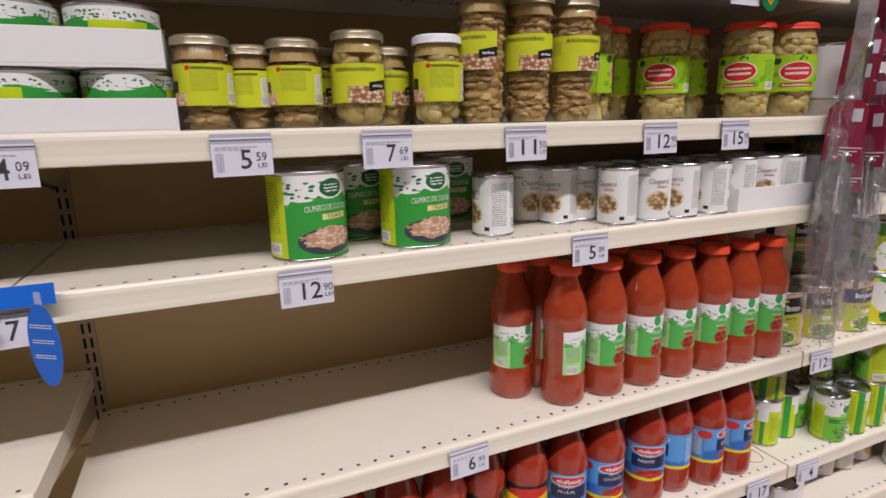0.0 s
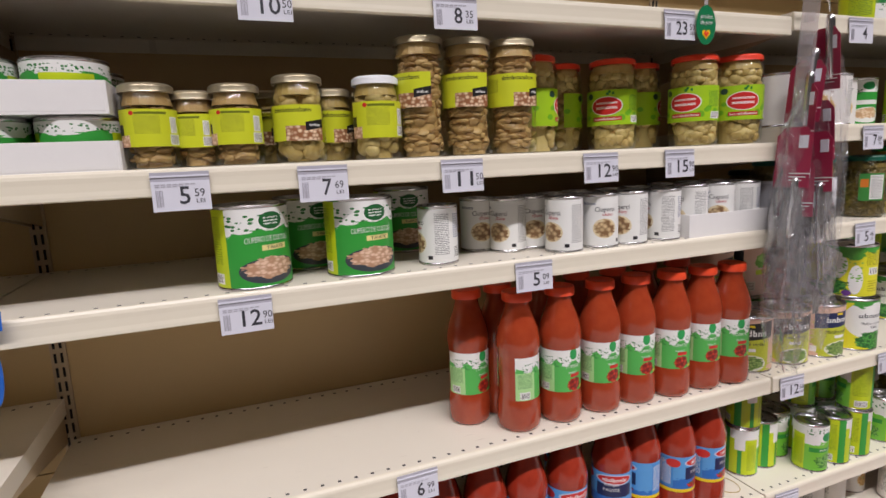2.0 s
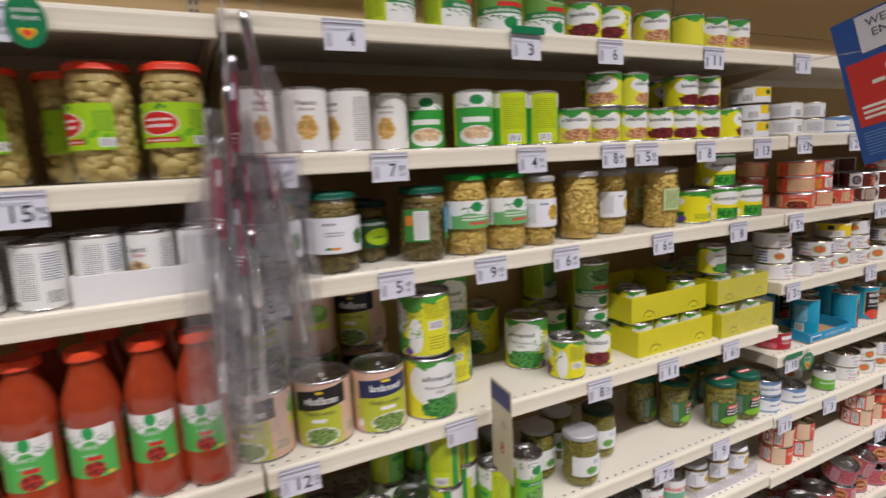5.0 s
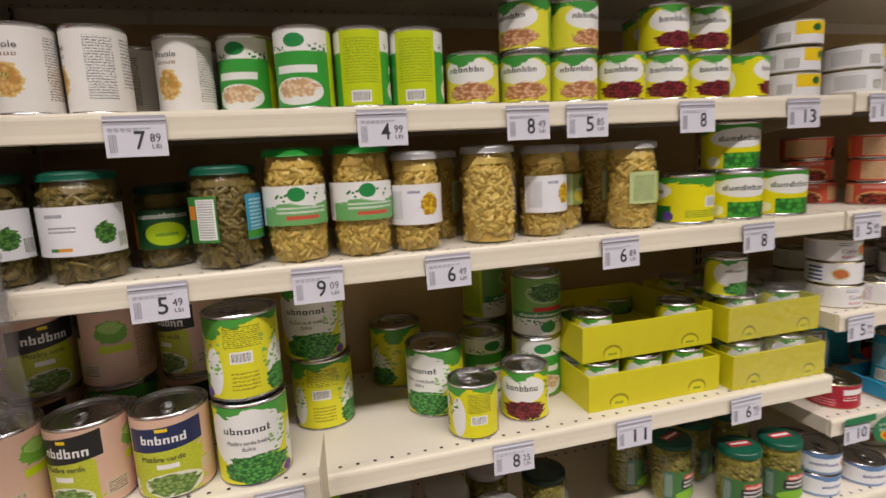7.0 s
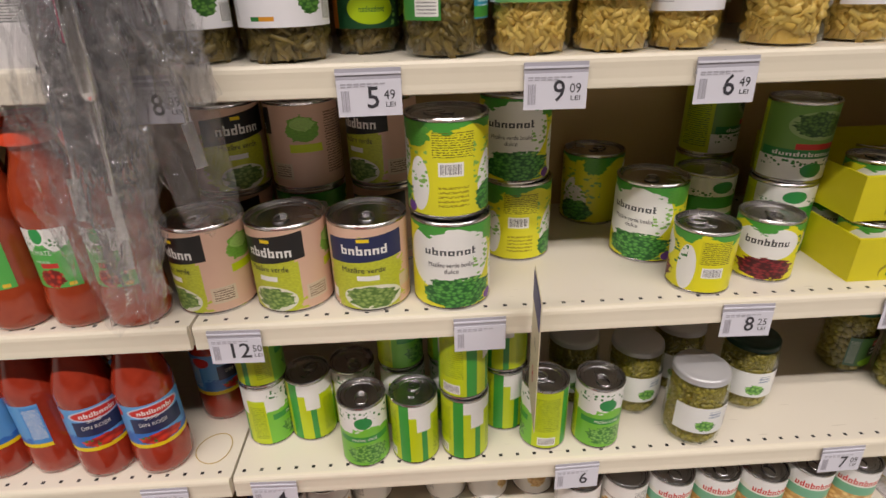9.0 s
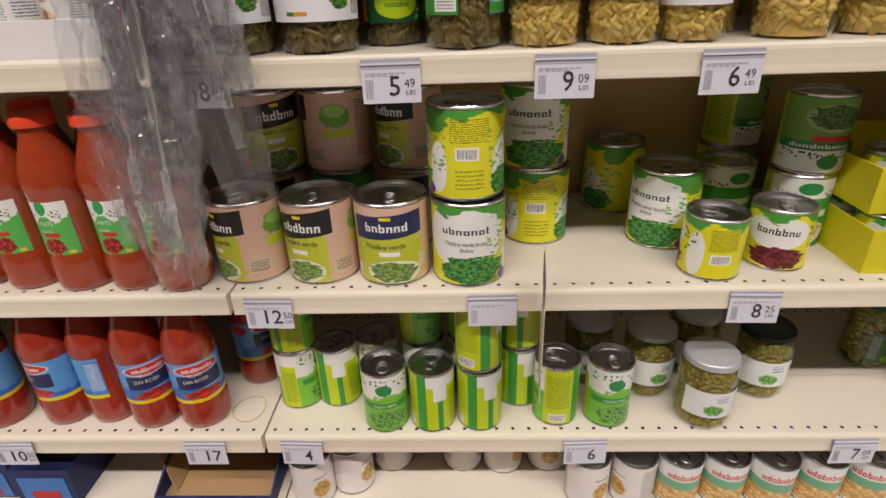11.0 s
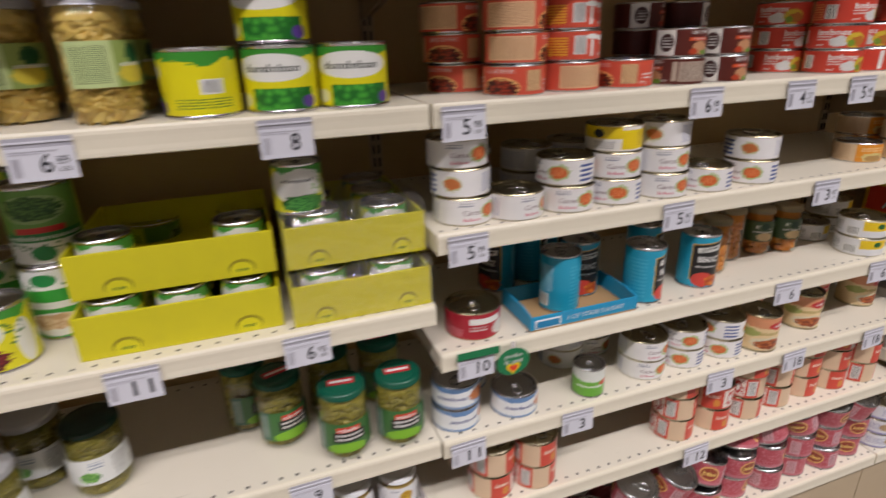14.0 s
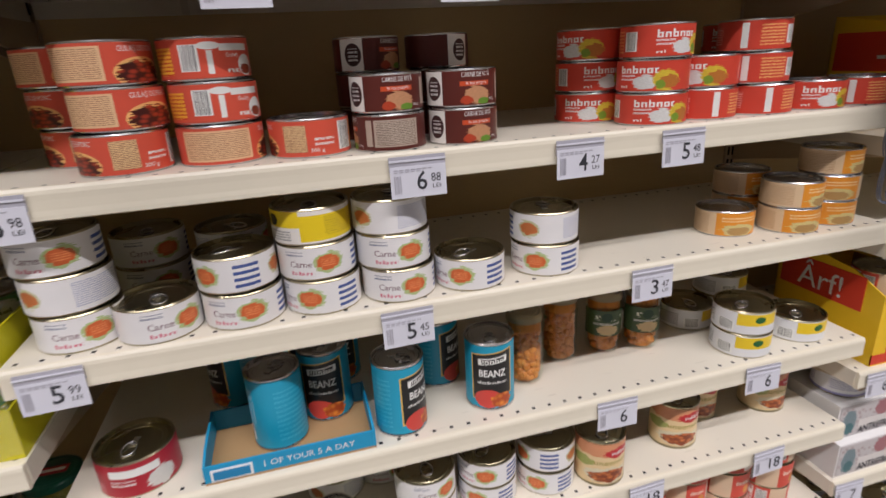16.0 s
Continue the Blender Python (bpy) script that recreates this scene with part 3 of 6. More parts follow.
L_JARMUSH_F = printed("wrap_mushroom_jar_front", lin(206, 214, 36), [
    ("lines", 0.40, 0.80, 0.86, 0.93, 4, lin(40, 44, 20)), ("lines", 0.10, 0.45, 0.34, 0.85, 34, lin(110, 120, 20)), ("peasrect", 0.55, 0.0, 1.0, 0.42, 20, 0.5, lin(240, 214, 180), lin(150, 96, 60)), ("slant", 0.78, 0.32, 1.0, 0.56, -0.4, BLACK), ("lines", 0.82, 0.40, 0.96, 0.48, 12, WHITE), ("ell", 0.08, 0.88, 0.04, 0.07, RED), ("ell", 0.08, 0.5, 0.04, 0.07, RED)])
L_GARDEN = printed("wrap_button_mushroom_jar", lin(164, 206, 24), [
    ("specks", 0.0, 0.0, 1.0, 0.55, 8, 0.6, lin(110, 180, 30)), ("ell", 0.52, 0.55, 0.21, 0.27, WHITE), ("ell", 0.52, 0.55, 0.195, 0.25, RED), ("lines", 0.38, 0.46, 0.66, 0.66, 7, WHITE), ("rect", 0.34, 0.12, 0.72, 0.24, lin(190, 40, 36)), ("lines", 0.36, 0.15, 0.70, 0.21, 12, WHITE),
    ("ell", 0.28, 0.85, 0.05, 0.09, lin(30, 70, 60)), ("specks", 0.46, 0.82, 0.62, 1.0, 16, 0.5, LEAF), ("bars", 0.86, 0.08, 0.99, 0.24, BLACK), ("lines", 0.82, 0.4, 0.98, 0.85, 34, LEAF)])
L_BEANJAR = printed("wrap_white_bean_jar", lin(236, 236, 240), [("lines", 0.06, 0.12, 0.28, 0.9, 30, lin(150, 150, 160)), ("peas", 0.80, 0.42, 0.08, 0.22, 40, 0.5, lin(96, 150, 60), lin(30, 84, 24)), ("lines", 0.38, 0.78, 0.52, 0.88, 9, lin(90, 100, 120)), ("lines", 0.40, 0.48, 0.60, 0.62, 13, lin(110, 110, 120)), ("rect", 0.46, 0.10, 0.56, 0.17, lin(220, 150, 40)), ("rect", 0.40, 0.10, 0.46, 0.17, LEAF), ("bars", 0.90, 0.1, 0.99, 0.4, BLACK)])
L_YBEANJAR = printed("wrap_white_yellow_bean_jar", lin(236, 236, 240), [("lines", 0.04, 0.15, 0.26, 0.85, 26, lin(150, 150, 160)), ("peas", 0.62, 0.50, 0.12, 0.28, 26, 0.5, lin(236, 206, 50), lin(180, 130, 20)), ("lines", 0.34, 0.78, 0.50, 0.88, 9, lin(60, 80, 120)), ("bars", 0.86, 0.12, 0.98, 0.5, BLACK)])
L_CLASSJAR = printed("wrap_green_white_bean_jar", lin(112, 176, 104), [("wave", 0.52, 0.05, 14.0, 0.2, WHITE), ("specks", 0.34, 0.60, 1.0, 0.9, 20, 0.5, LEAF), ("ell", 0.64, 0.78, 0.09, 0.18, lin(30, 140, 70)), ("rect", 0.52, 0.14, 0.86, 0.24, lin(206, 90, 70)), ("lines", 0.42, 0.30, 0.95, 0.46, 9, WHITE), ("rect", 0.0, 0.0, 0.24, 1.0, lin(232, 232, 236)), ("lines", 0.03, 0.1, 0.21, 0.9, 20, GREY)])
L_DARKJAR = printed("wrap_dark_green_jar", lin(22, 74, 40), [("lines", 0.2, 0.78, 0.86, 0.92, 5, lin(220, 226, 220)), ("ell", 0.55, 0.38, 0.26, 0.30, lin(170, 200, 20)), ("lines", 0.42, 0.32, 0.70, 0.44, 8, DGREEN), ("rect", 0.0, 0.0, 0.14, 1.0, lin(230, 130, 40)), ("specks", 0.78, 0.05, 1.0, 0.5, 14, 0.6, PEA)])
L_TEALJAR = printed("wrap_teal_bean_jar", lin(50, 150, 180), [("lines", 0.1, 0.1, 0.9, 0.9, 12, lin(190, 225, 235)), ("rect", 0.0, 0.02, 1.0, 0.2, lin(60, 150, 60))])
L_TEALB = printed("wrap_teal_bean_jar_side", lin(60, 140, 60), [("rect", 0.40, 0.06, 0.95, 0.94, WHITE), ("lines", 0.45, 0.1, 0.9, 0.9, 18, GREY), ("rect", 0.05, 0.5, 0.35, 0.8, lin(230, 130, 40))])
L_OLIVEJAR = printed("wrap_pale_green_jar", lin(196, 212, 150), [("rect", 0.5, 0.0, 1.0, 1.0, lin(150, 170, 90)), ("blob", 0.76, 0.72, 0.12, 0.2, lin(30, 90, 50)), ("blob", 0.72, 0.28, 0.2, 0.2, lin(226, 208, 70)), ("lines", 0.06, 0.1, 0.44, 0.9, 24, lin(90, 110, 70)), ("lines", 0.56, 0.45, 0.96, 0.55, 8, WHITE)])
L_PEAJAR = printed("wrap_white_pea_jar", lin(232, 234, 232), [("lines", 0.40, 0.62, 0.56, 0.86, 9, lin(90, 120, 160)), ("peas", 0.38, 0.3, 0.12, 0.2, 22, 0.4, PEA, PEAD), ("lines", 0.66, 0.1, 0.84, 0.9, 20, GREY), ("bars", 0.88, 0.1, 0.98, 0.4, BLACK)])
L_PICKLE = printed("wrap_pickle_jar", lin(58, 112, 52), [("rect", 0.30, 0.36, 0.80, 0.70, BLACK), ("rect", 0.36, 0.70, 0.72, 0.88, lin(214, 60, 40)), ("lines", 0.38, 0.72, 0.70, 0.84, 6, WHITE), ("lines", 0.34, 0.42, 0.76, 0.64, 7, WHITE), ("ell", 0.5, 0.12, 0.3, 0.2, lin(130, 190, 40)), ("rect", 0.0, 0.0, 0.16, 1.0, lin(70, 110, 90)), ("lines", 0.02, 0.1, 0.14, 0.9, 20, lin(180, 190, 180))])
L_MAXIM = printed("wrap_white_bean_tin", lin(238, 236, 226), [("wave", 0.78, 0.04, 12.0, 0.0, lin(240, 240, 238)), ("lines", 0.34, 0.70, 0.66, 0.84, 5, RED), ("rect", 0.0, 0.46, 1.0, 0.66, lin(120, 184, 150)), ("peasrect", 0.20, 0.04, 0.80, 0.46, 26, 0.5, lin(244, 216, 150), lin(206, 160, 94)), ("rect", 0.84, 0.0, 1.0, 1.0, WHITE), ("rect", 0.0, 0.0, 0.14, 1.0, WHITE), ("lines", 0.86, 0.1, 0.98, 0.9, 24, GREY)])
SALMON = lin(220, 88, 66)
L_GULAS = printed("wrap_red_goulash_tin", SALMON, [("rect", 0.17, 0.08, 0.43, 0.92, lin(236, 196, 152)), ("lines", 0.18, 0.14, 0.42, 0.88, 20, lin(176, 120, 90)), ("ell", 0.56, 0.24, 0.105, 0.40, lin(246, 190, 120)), ("peas", 0.56, 0.22, 0.095, 0.34, 30, 0.3, lin(176, 60, 36), lin(70, 20, 14)),
    ("rect", 0.70, 0.12, 0.79, 0.88, lin(236, 200, 150)), ("lines", 0.70, 0.12, 0.79, 0.88, 22, lin(150, 90, 60)), ("lines", 0.82, 0.30, 0.90, 0.55, 7, WHITE), ("bars", 0.93, 0.12, 0.99, 0.9, BLACK), ("rect", 0.0, 0.1, 0.08, 0.9, lin(240, 180, 60)), ("lines", 0.0, 0.1, 0.08, 0.9, 12, RED)])
L_GULASB = printed("wrap_red_goulash_tin_front", SALMON, [("rect", 0.24, 0.10, 0.36, 0.80, lin(246, 180, 60)), ("lines", 0.24, 0.10, 0.36, 0.80, 10, RED), ("bars", 0.40, 0.20, 0.45, 0.84, BLACK), ("rect", 0.485, 0.10, 0.505, 0.70, WHITE), ("ell", 0.495, 0.82, 0.04, 0.1, WHITE), ("rect", 0.53, 0.68, 0.66, 0.86, WHITE), ("ell", 0.64, 0.30, 0.04, 0.28, WHITE), ("blob", 0.64, 0.20, 0.03, 0.14, lin(150, 60, 30)), ("lines", 0.55, 0.12, 0.60, 0.26, 7, WHITE), ("rect", 0.70, 0.1, 0.9, 0.9, lin(236, 196, 152))])
L_VITA = printed("wrap_brown_beef_tin", BROWN, [("rect", 0.24, 0.0, 0.36, 1.0, lin(236, 232, 226)), ("ell", 0.31, 0.5, 0.042, 0.36, lin(60, 30, 30)), ("lines", 0.285, 0.3, 0.335, 0.7, 8, WHITE), ("slant", 0.44, 0.56, 0.58, 0.70, 0.0, lin(206, 80, 40)), ("blob", 0.52, 0.28, 0.06, 0.26, lin(206, 150, 110)), ("blob", 0.47, 0.14, 0.03, 0.12, lin(190, 70, 40)), ("blob", 0.55, 0.10, 0.03, 0.10, lin(110, 150, 50)),
    ("rect", 0.68, 0.10, 0.88, 0.90, lin(190, 172, 156)), ("lines", 0.69, 0.14, 0.87, 0.86, 20, lin(110, 90, 80)), ("rect", 0.64, 0.12, 0.67, 0.9, lin(190, 172, 156))])
L_CARN = printed("wrap_red_meat_tin", lin(212, 70, 52), [("lines", 0.36, 0.60, 0.54, 0.86, 4, WHITE), ("blob", 0.485, 0.30, 0.055, 0.24, lin(236, 232, 226)), ("blob", 0.575, 0.36, 0.060, 0.34, lin(226, 196, 60)), ("blob", 0.59, 0.30, 0.045, 0.24, lin(196, 120, 50)), ("blob", 0.55, 0.22, 0.022, 0.14, lin(130, 160, 50)), ("lines", 0.36, 0.36, 0.44, 0.56, 8, WHITE), ("lines", 0.36, 0.10, 0.40, 0.2, 8, WHITE),
    ("lines", 0.72, 0.2, 0.90, 0.80, 12, lin(246, 180, 170)), ("lines", 0.08, 0.14, 0.20, 0.86, 9, lin(246, 190, 120)), ("rect", 0.0, 0.06, 0.03, 0.94, WHITE), ("bars", 0.22, 0.2, 0.27, 0.8, BLACK)])
L_CARNE = printed("wrap_white_meat_tin", lin(236, 234, 234), [("blob", 0.58, 0.50, 0.062, 0.34, lin(186, 204, 140)), ("blob", 0.58, 0.50, 0.048, 0.24, lin(220, 104, 50)), ("lines", 0.55, 0.38, 0.61, 0.62, 14, lin(240, 150, 90)), ("lines", 0.40, 0.74, 0.48, 0.88, 9, lin(100, 110, 140)), ("lines", 0.42, 0.14, 0.52, 0.26, 6, lin(214, 120, 140)),
    ("rect", 0.70, 0.12, 0.80, 0.22, lin(60, 84, 150)), ("rect", 0.70, 0.32, 0.80, 0.42, lin(60, 84, 150)), ("rect", 0.70, 0.52, 0.80, 0.62, lin(60, 84, 150)), ("rect", 0.70, 0.72, 0.80, 0.82, lin(60, 84, 150)), ("blob", 0.90, 0.5, 0.05, 0.30, lin(206, 206, 160)), ("blob", 0.90, 0.5, 0.042, 0.22, lin(204, 116, 60)),
    ("lines", 0.06, 0.14, 0.28, 0.86, 16, lin(150, 156, 190))])
L_YTOP = printed("wrap_white_yellow_meat_tin", lin(236, 232, 226), [("rect", 0.46, 0.06, 0.80, 0.86, YELLOW), ("rect", 0.20, 0.5, 0.46, 1.0, YELLOW), ("ell", 0.33, 0.72, 0.03, 0.18, BLACK), ("lines", 0.56, 0.2, 0.70, 0.8, 14, lin(170, 140, 20)), ("lines", 0.30, 0.1, 0.42, 0.4, 12, GREY)])
L_WY = printed("wrap_white_yellow_pate_tin", lin(232, 232, 234), [("rect", 0.52, 0.40, 0.76, 0.96, lin(240, 206, 30)), ("ell", 0.64, 0.68, 0.03, 0.16, DGREEN), ("bars", 0.42, 0.12, 0.50, 0.56, BLACK), ("lines", 0.22, 0.16, 0.38, 0.80, 14, GREY), ("rect", 0.0, 0.40, 0.12, 0.96, lin(240, 206, 30))])
L_ORANGE = printed("wrap_beige_pate_tin", lin(226, 196, 158), [("rect", 0.48, 0.0, 0.74, 1.0, lin(232, 150, 40)), ("blob", 0.61, 0.26, 0.10, 0.26, lin(226, 206, 140)), ("blob", 0.61, 0.20, 0.07, 0.18, lin(190, 150, 90)), ("lines", 0.51, 0.62, 0.72, 0.84, 8, lin(250, 220, 170)), ("rect", 0.0, 0.0, 0.14, 1.0, lin(220, 120, 50)), ("lines", 0.18, 0.1, 0.44, 0.9, 14, lin(190, 150, 110))])
TURQ = lin(24, 160, 196)
L_BEANZ = printed("wrap_turquoise_bean_can", TURQ, [("slant", 0.36, 0.16, 0.64, 0.90, -0.25, lin(214, 176, 90)), ("slant", 0.37, 0.18, 0.63, 0.88, -0.25, BLACK), ("slant", 0.41, 0.72, 0.60, 0.82, -0.25, WHITE), ("slant", 0.43, 0.735, 0.58, 0.80, -0.25, BLACK), ("lines", 0.42, 0.735, 0.59, 0.80, 12, WHITE), ("ell", 0.47, 0.15, 0.09, 0.15, lin(214, 70, 60)), ("peas", 0.56, 0.12, 0.07, 0.12, 24, 0.5, lin(232, 140, 50), lin(180, 70, 20)), ("lines", 0.40, 0.40, 0.60, 0.44, 24, WHITE),
    ("lines", 0.08, 0.10, 0.30, 0.84, 14, lin(70, 180, 210)), ("bars", 0.80, 0.08, 0.90, 0.28, BLACK), ("lines", 0.74, 0.36, 0.94, 0.85, 26, lin(200, 230, 240))])
L_CRIM = printed("wrap_crimson_meat_tin", lin(176, 26, 48), [("rect", 0.46, 0.60, 0.66, 0.84, WHITE), ("blob", 0.66, 0.30, 0.06, 0.28, lin(236, 226, 220)), ("lines", 0.46, 0.34, 0.56, 0.5, 8, WHITE), ("lines", 0.28, 0.1, 0.42, 0.4, 9, lin(230, 150, 160)), ("rect", 0.05, 0.1, 0.2, 0.9, lin(226, 180, 150))])
L_PATE = printed("wrap_blue_pate_tin", lin(236, 238, 240), [("wave", 0.86, 0.08, 10.0, 0.0, lin(104, 142, 190)), ("rect", 0.0, 0.0, 1.0, 0.10, lin(120, 154, 196)), ("blob", 0.76, 0.45, 0.16, 0.40, lin(110, 146, 190)), ("blob", 0.68, 0.50, 0.08, 0.30, lin(206, 120, 60)), ("lines", 0.38, 0.40, 0.58, 0.58, 4, lin(40, 60, 130)), ("bars", 0.84, 0.3, 0.92, 0.7, BLACK)])
L_SMALLG = printed("wrap_small_green_can", lin(110, 180, 60), [("wave", 0.62, 0.04, 9.0, 0.0, lin(225, 228, 222)), ("lines", 0.34, 0.34, 0.62, 0.46, 9, WHITE), ("ell", 0.66, 0.5, 0.08, 0.1, RED), ("rect", 0.8, 0.0, 1.0, 1.0, YG)])
L_BEANT = printed("wrap_cream_bean_tin", lin(232, 206, 158), [("wave", 0.74, 0.06, 9.0, 0.5, lin(218, 150, 108)), ("blob", 0.62, 0.76, 0.12, 0.12, lin(200, 30, 40)), ("lines", 0.55, 0.72, 0.69, 0.80, 9, WHITE), ("blob", 0.54, 0.22, 0.16, 0.19, lin(240, 220, 190)), ("peas", 0.54, 0.20, 0.13, 0.15, 26, 0.6, lin(210, 120, 60), lin(130, 56, 24)), ("blob", 0.36, 0.52, 0.08, 0.12, lin(170, 176, 96)), ("lines", 0.44, 0.48, 0.68, 0.60, 8, lin(170, 150, 70)), ("lines", 0.8, 0.1, 0.97, 0.8, 24, lin(140, 100, 70))])
L_REDT = printed("wrap_red_white_bean_tin", lin(214, 76, 58), [("rect", 0.0, 0.0, 0.26, 1.0, lin(226, 196, 164)), ("blob", 0.48, 0.30, 0.05, 0.20, lin(236, 150, 60)), ("lines", 0.31, 0.56, 0.52, 0.74, 4, lin(246, 226, 206)), ("rect", 0.58, 0.06, 0.80, 0.94, lin(236, 226, 216)), ("specks", 0.59, 0.10, 0.79, 0.90, 34, 0.3, lin(200, 50, 46)), ("ell", 0.69, 0.5, 0.05, 0.34, lin(200, 50, 46)), ("ell", 0.69, 0.5, 0.03, 0.2, WHITE), ("bars", 0.84, 0.14, 0.96, 0.86, BLACK)], rep=2)
L_PINK = printed("wrap_pink_tin", lin(188, 82, 94), [("specks", 0.0, 0.0, 1.0, 1.0, 34, 0.35, lin(204, 124, 136)), ("rect", 0.0, 0.0, 1.0, 0.14, lin(200, 120, 132)), ("ell", 0.5, 0.55, 0.15, 0.34, lin(236, 190, 110)), ("ell", 0.5, 0.55, 0.13, 0.28, lin(150, 60, 40)), ("lines", 0.40, 0.46, 0.60, 0.66, 5, lin(246, 216, 120)), ("rect", 0.74, 0.14, 0.90, 0.86, lin(214, 170, 176)), ("lines", 0.75, 0.2, 0.89, 0.8, 16, lin(150, 70, 84))], rep=2)
L_WLINE = printed("wrap_white_blue_tin", lin(232, 234, 240), [("rect", 0.0, 0.0, 1.0, 0.12, lin(150, 150, 200)), ("lines", 0.1, 0.3, 0.9, 0.8, 10, lin(150, 150, 190)), ("blob", 0.5, 0.55, 0.1, 0.25, lin(190, 160, 120))], rep=2)
L_GREENLOW = printed("wrap_green_corn_can", lin(110, 184, 50), [("wave", 0.72, 0.05, 12.0, 0.2, WHITE), ("peas", 0.5, 0.3, 0.14, 0.22, 40, 0.5, lin(246, 206, 50), lin(200, 140, 20)), ("rect", 0.7, 0.0, 0.95, 1.0, YG), ("lines", 0.72, 0.2, 0.93, 0.8, 20, LEAF), ("lines", 0.34, 0.56, 0.66, 0.66, 8, WHITE)])


# ---- cans ----
def ring_pull(radius, z, parent):
    bm = wire([(0.009 * math.cos(a), -0.3 * radius + 0.0125 * math.sin(a), z + 0.0022 + 0.0012 * math.sin(a)) for a in np.linspace(0, 2 * math.pi, 13)[:-1]], 0.0014, True, 1)
    box(bm, -0.0045, -0.3 * radius + 0.009, z + 0.0002, 0.0045, -0.3 * radius + 0.024, z + 0.0020, 0.0006)
    return part("ring_pull", bm, TIN, parent)


def can(name, radius, height, wrap, label, words=(), top=TIN, pull=True, group=""):
    """A tin with seamed rims, stepped end and printed wrapper."""
    t = thing(name, label, "can", group or "cans on the shelves")
    r, h = radius, height
    sharp(part("body", lathe([(0, 0.004), (r - 0.005, 0.004), (r - 0.003, 0.0), (r, 0.0005), (r + 0.0006, 0.002), (r + 0.0004, 0.0035), (r - 0.0008, 0.005), (r - 0.0008, h - 0.005), (r + 0.0004, h - 0.0035), (r + 0.0006, h - 0.0015), (r - 0.0004, h), (r - 0.0022, h - 0.0004), (r - 0.0028, h - 0.005)]), top, t, "bare metal rims"))
    cover, rise = (0.0006, 0.0024) if h < 0.055 else (0.0, 0.0048)
    part("wrapper", lathe([(r + cover, rise), (r + cover, h * 0.5), (r + cover, h - rise)], 44), wrap, t, "printed paper wrapper")
    lid = sharp(part("lid", lathe([(r - 0.0028, h - 0.005), (r - 0.0045, h - 0.0056), (r * 0.86, h - 0.0050), (r * 0.83, h - 0.0040), (r * 0.70, h - 0.0040), (r * 0.68, h - 0.0048), (r * 0.4, h - 0.0046), (0, h - 0.0046)], 32), top, t, "pressed metal lid"), 12)
    if pull:
        ring_pull(r, h - 0.0046, lid)
    for text, size, zf, turn, mat, *more in words:
        text_round(text, size, r, h * zf, t, mat, turn, *more)
    return t


# ---- jars and bottles ----
def lumps(radius, z0, z1, count, size, kind, seed):
    """Pieces packed against the inside of the glass."""
    rnd = random.Random(seed)
    bm = bmesh.new()
    n0 = 0
    for i in range(count):
        a, z = rnd.uniform(0, 2 * math.pi), rnd.uniform(z0 + size * 0.4, z1 - size * 0.4)
        s = size * rnd.uniform(0.75, 1.15)
        rr = radius - s * (0.45 if kind != "bean" else 0.20)
        turn = Matrix.Rotation(rnd.uniform(0, 6.3), 4, "X") if kind != "bean" else Matrix.Rotation(rnd.uniform(-1.3, 1.3), 4, "Y")
        m = Matrix.Translation((rr * math.sin(a), -rr * math.cos(a), z)) @ Matrix.Rotation(a, 4, "Z") @ turn
        if kind == "bean":
            bmesh.ops.create_cone(bm, cap_ends=True, segments=7, radius1=s * 0.105, radius2=s * 0.105, depth=s * rnd.uniform(0.8, 1.35), matrix=m)
        else:
            flat = {"slice": (1.0, 0.35, 0.75), "cap": (1.0, 0.9, 0.85), "pea": (1, 1, 1)}[kind]
            bmesh.ops.create_icosphere(bm, subdivisions=1 if kind == "pea" else 2, radius=s * 0.5, matrix=m @ Matrix.Diagonal((*flat, 1)))
        bm.verts.ensure_lookup_table()
        if kind in ("slice", "cap"):
            for v in bm.verts[n0:]:
                v.co += 0.12 * s * noise.noise_vector(v.co * (2.2 / s) + Vector((i, 0, 0)))
        n0 = len(bm.verts)
    for f in bm.faces:
        f.smooth = True
    return bm


def food(name, a, b, rough=0.3):
    """Moist pieces that differ one from another."""
    t = Tree(name)
    isl = t.n("ShaderNodeNewGeometry").outputs["Random Per Island"]
    co = t.coords()
    k = t.m("ADD", t.m("MULTIPLY", isl, 0.75), t.m("MULTIPLY", t.noise(co, 180.0), 0.35))
    t.set(Base_Color=t.mix(k, a, b), Roughness=rough + 0.12, Coat_Weight=0.12)
    t.bump(t.noise(co, 300.0), 0.15)
    return t.mat


F_MUSH = food("mushroom_slices", lin(208, 172, 112), lin(148, 108, 60))
F_BUTTON = food("button_mushrooms", lin(224, 200, 134), lin(178, 146, 78))
F_OLIVE = food("green_bean_cuts", lin(140, 116, 58), lin(90, 76, 32))
F_WAX = food("yellow_bean_cuts", lin(236, 204, 118), lin(208, 166, 78))
F_PEA = food("jar_peas", lin(168, 152, 62), lin(116, 106, 38))
F_ORANGE = food("baked_beans", lin(226, 150, 62), lin(204, 116, 40))
CAPS = {k: simple(k + "_lid", c, 0.32, m, bump=0.02) for k, c, m in (("gold", (0.46, 0.40, 0.27, 1), 0.7), ("white", lin(232, 234, 236), 0.0), ("red", lin(226, 60, 30), 0.0), ("green", lin(30, 150, 50), 0.0), ("teal", lin(12, 86, 66), 0.0), ("dark", lin(14, 50, 36), 0.0), ("grey", lin(190, 190, 192), 0.3))}


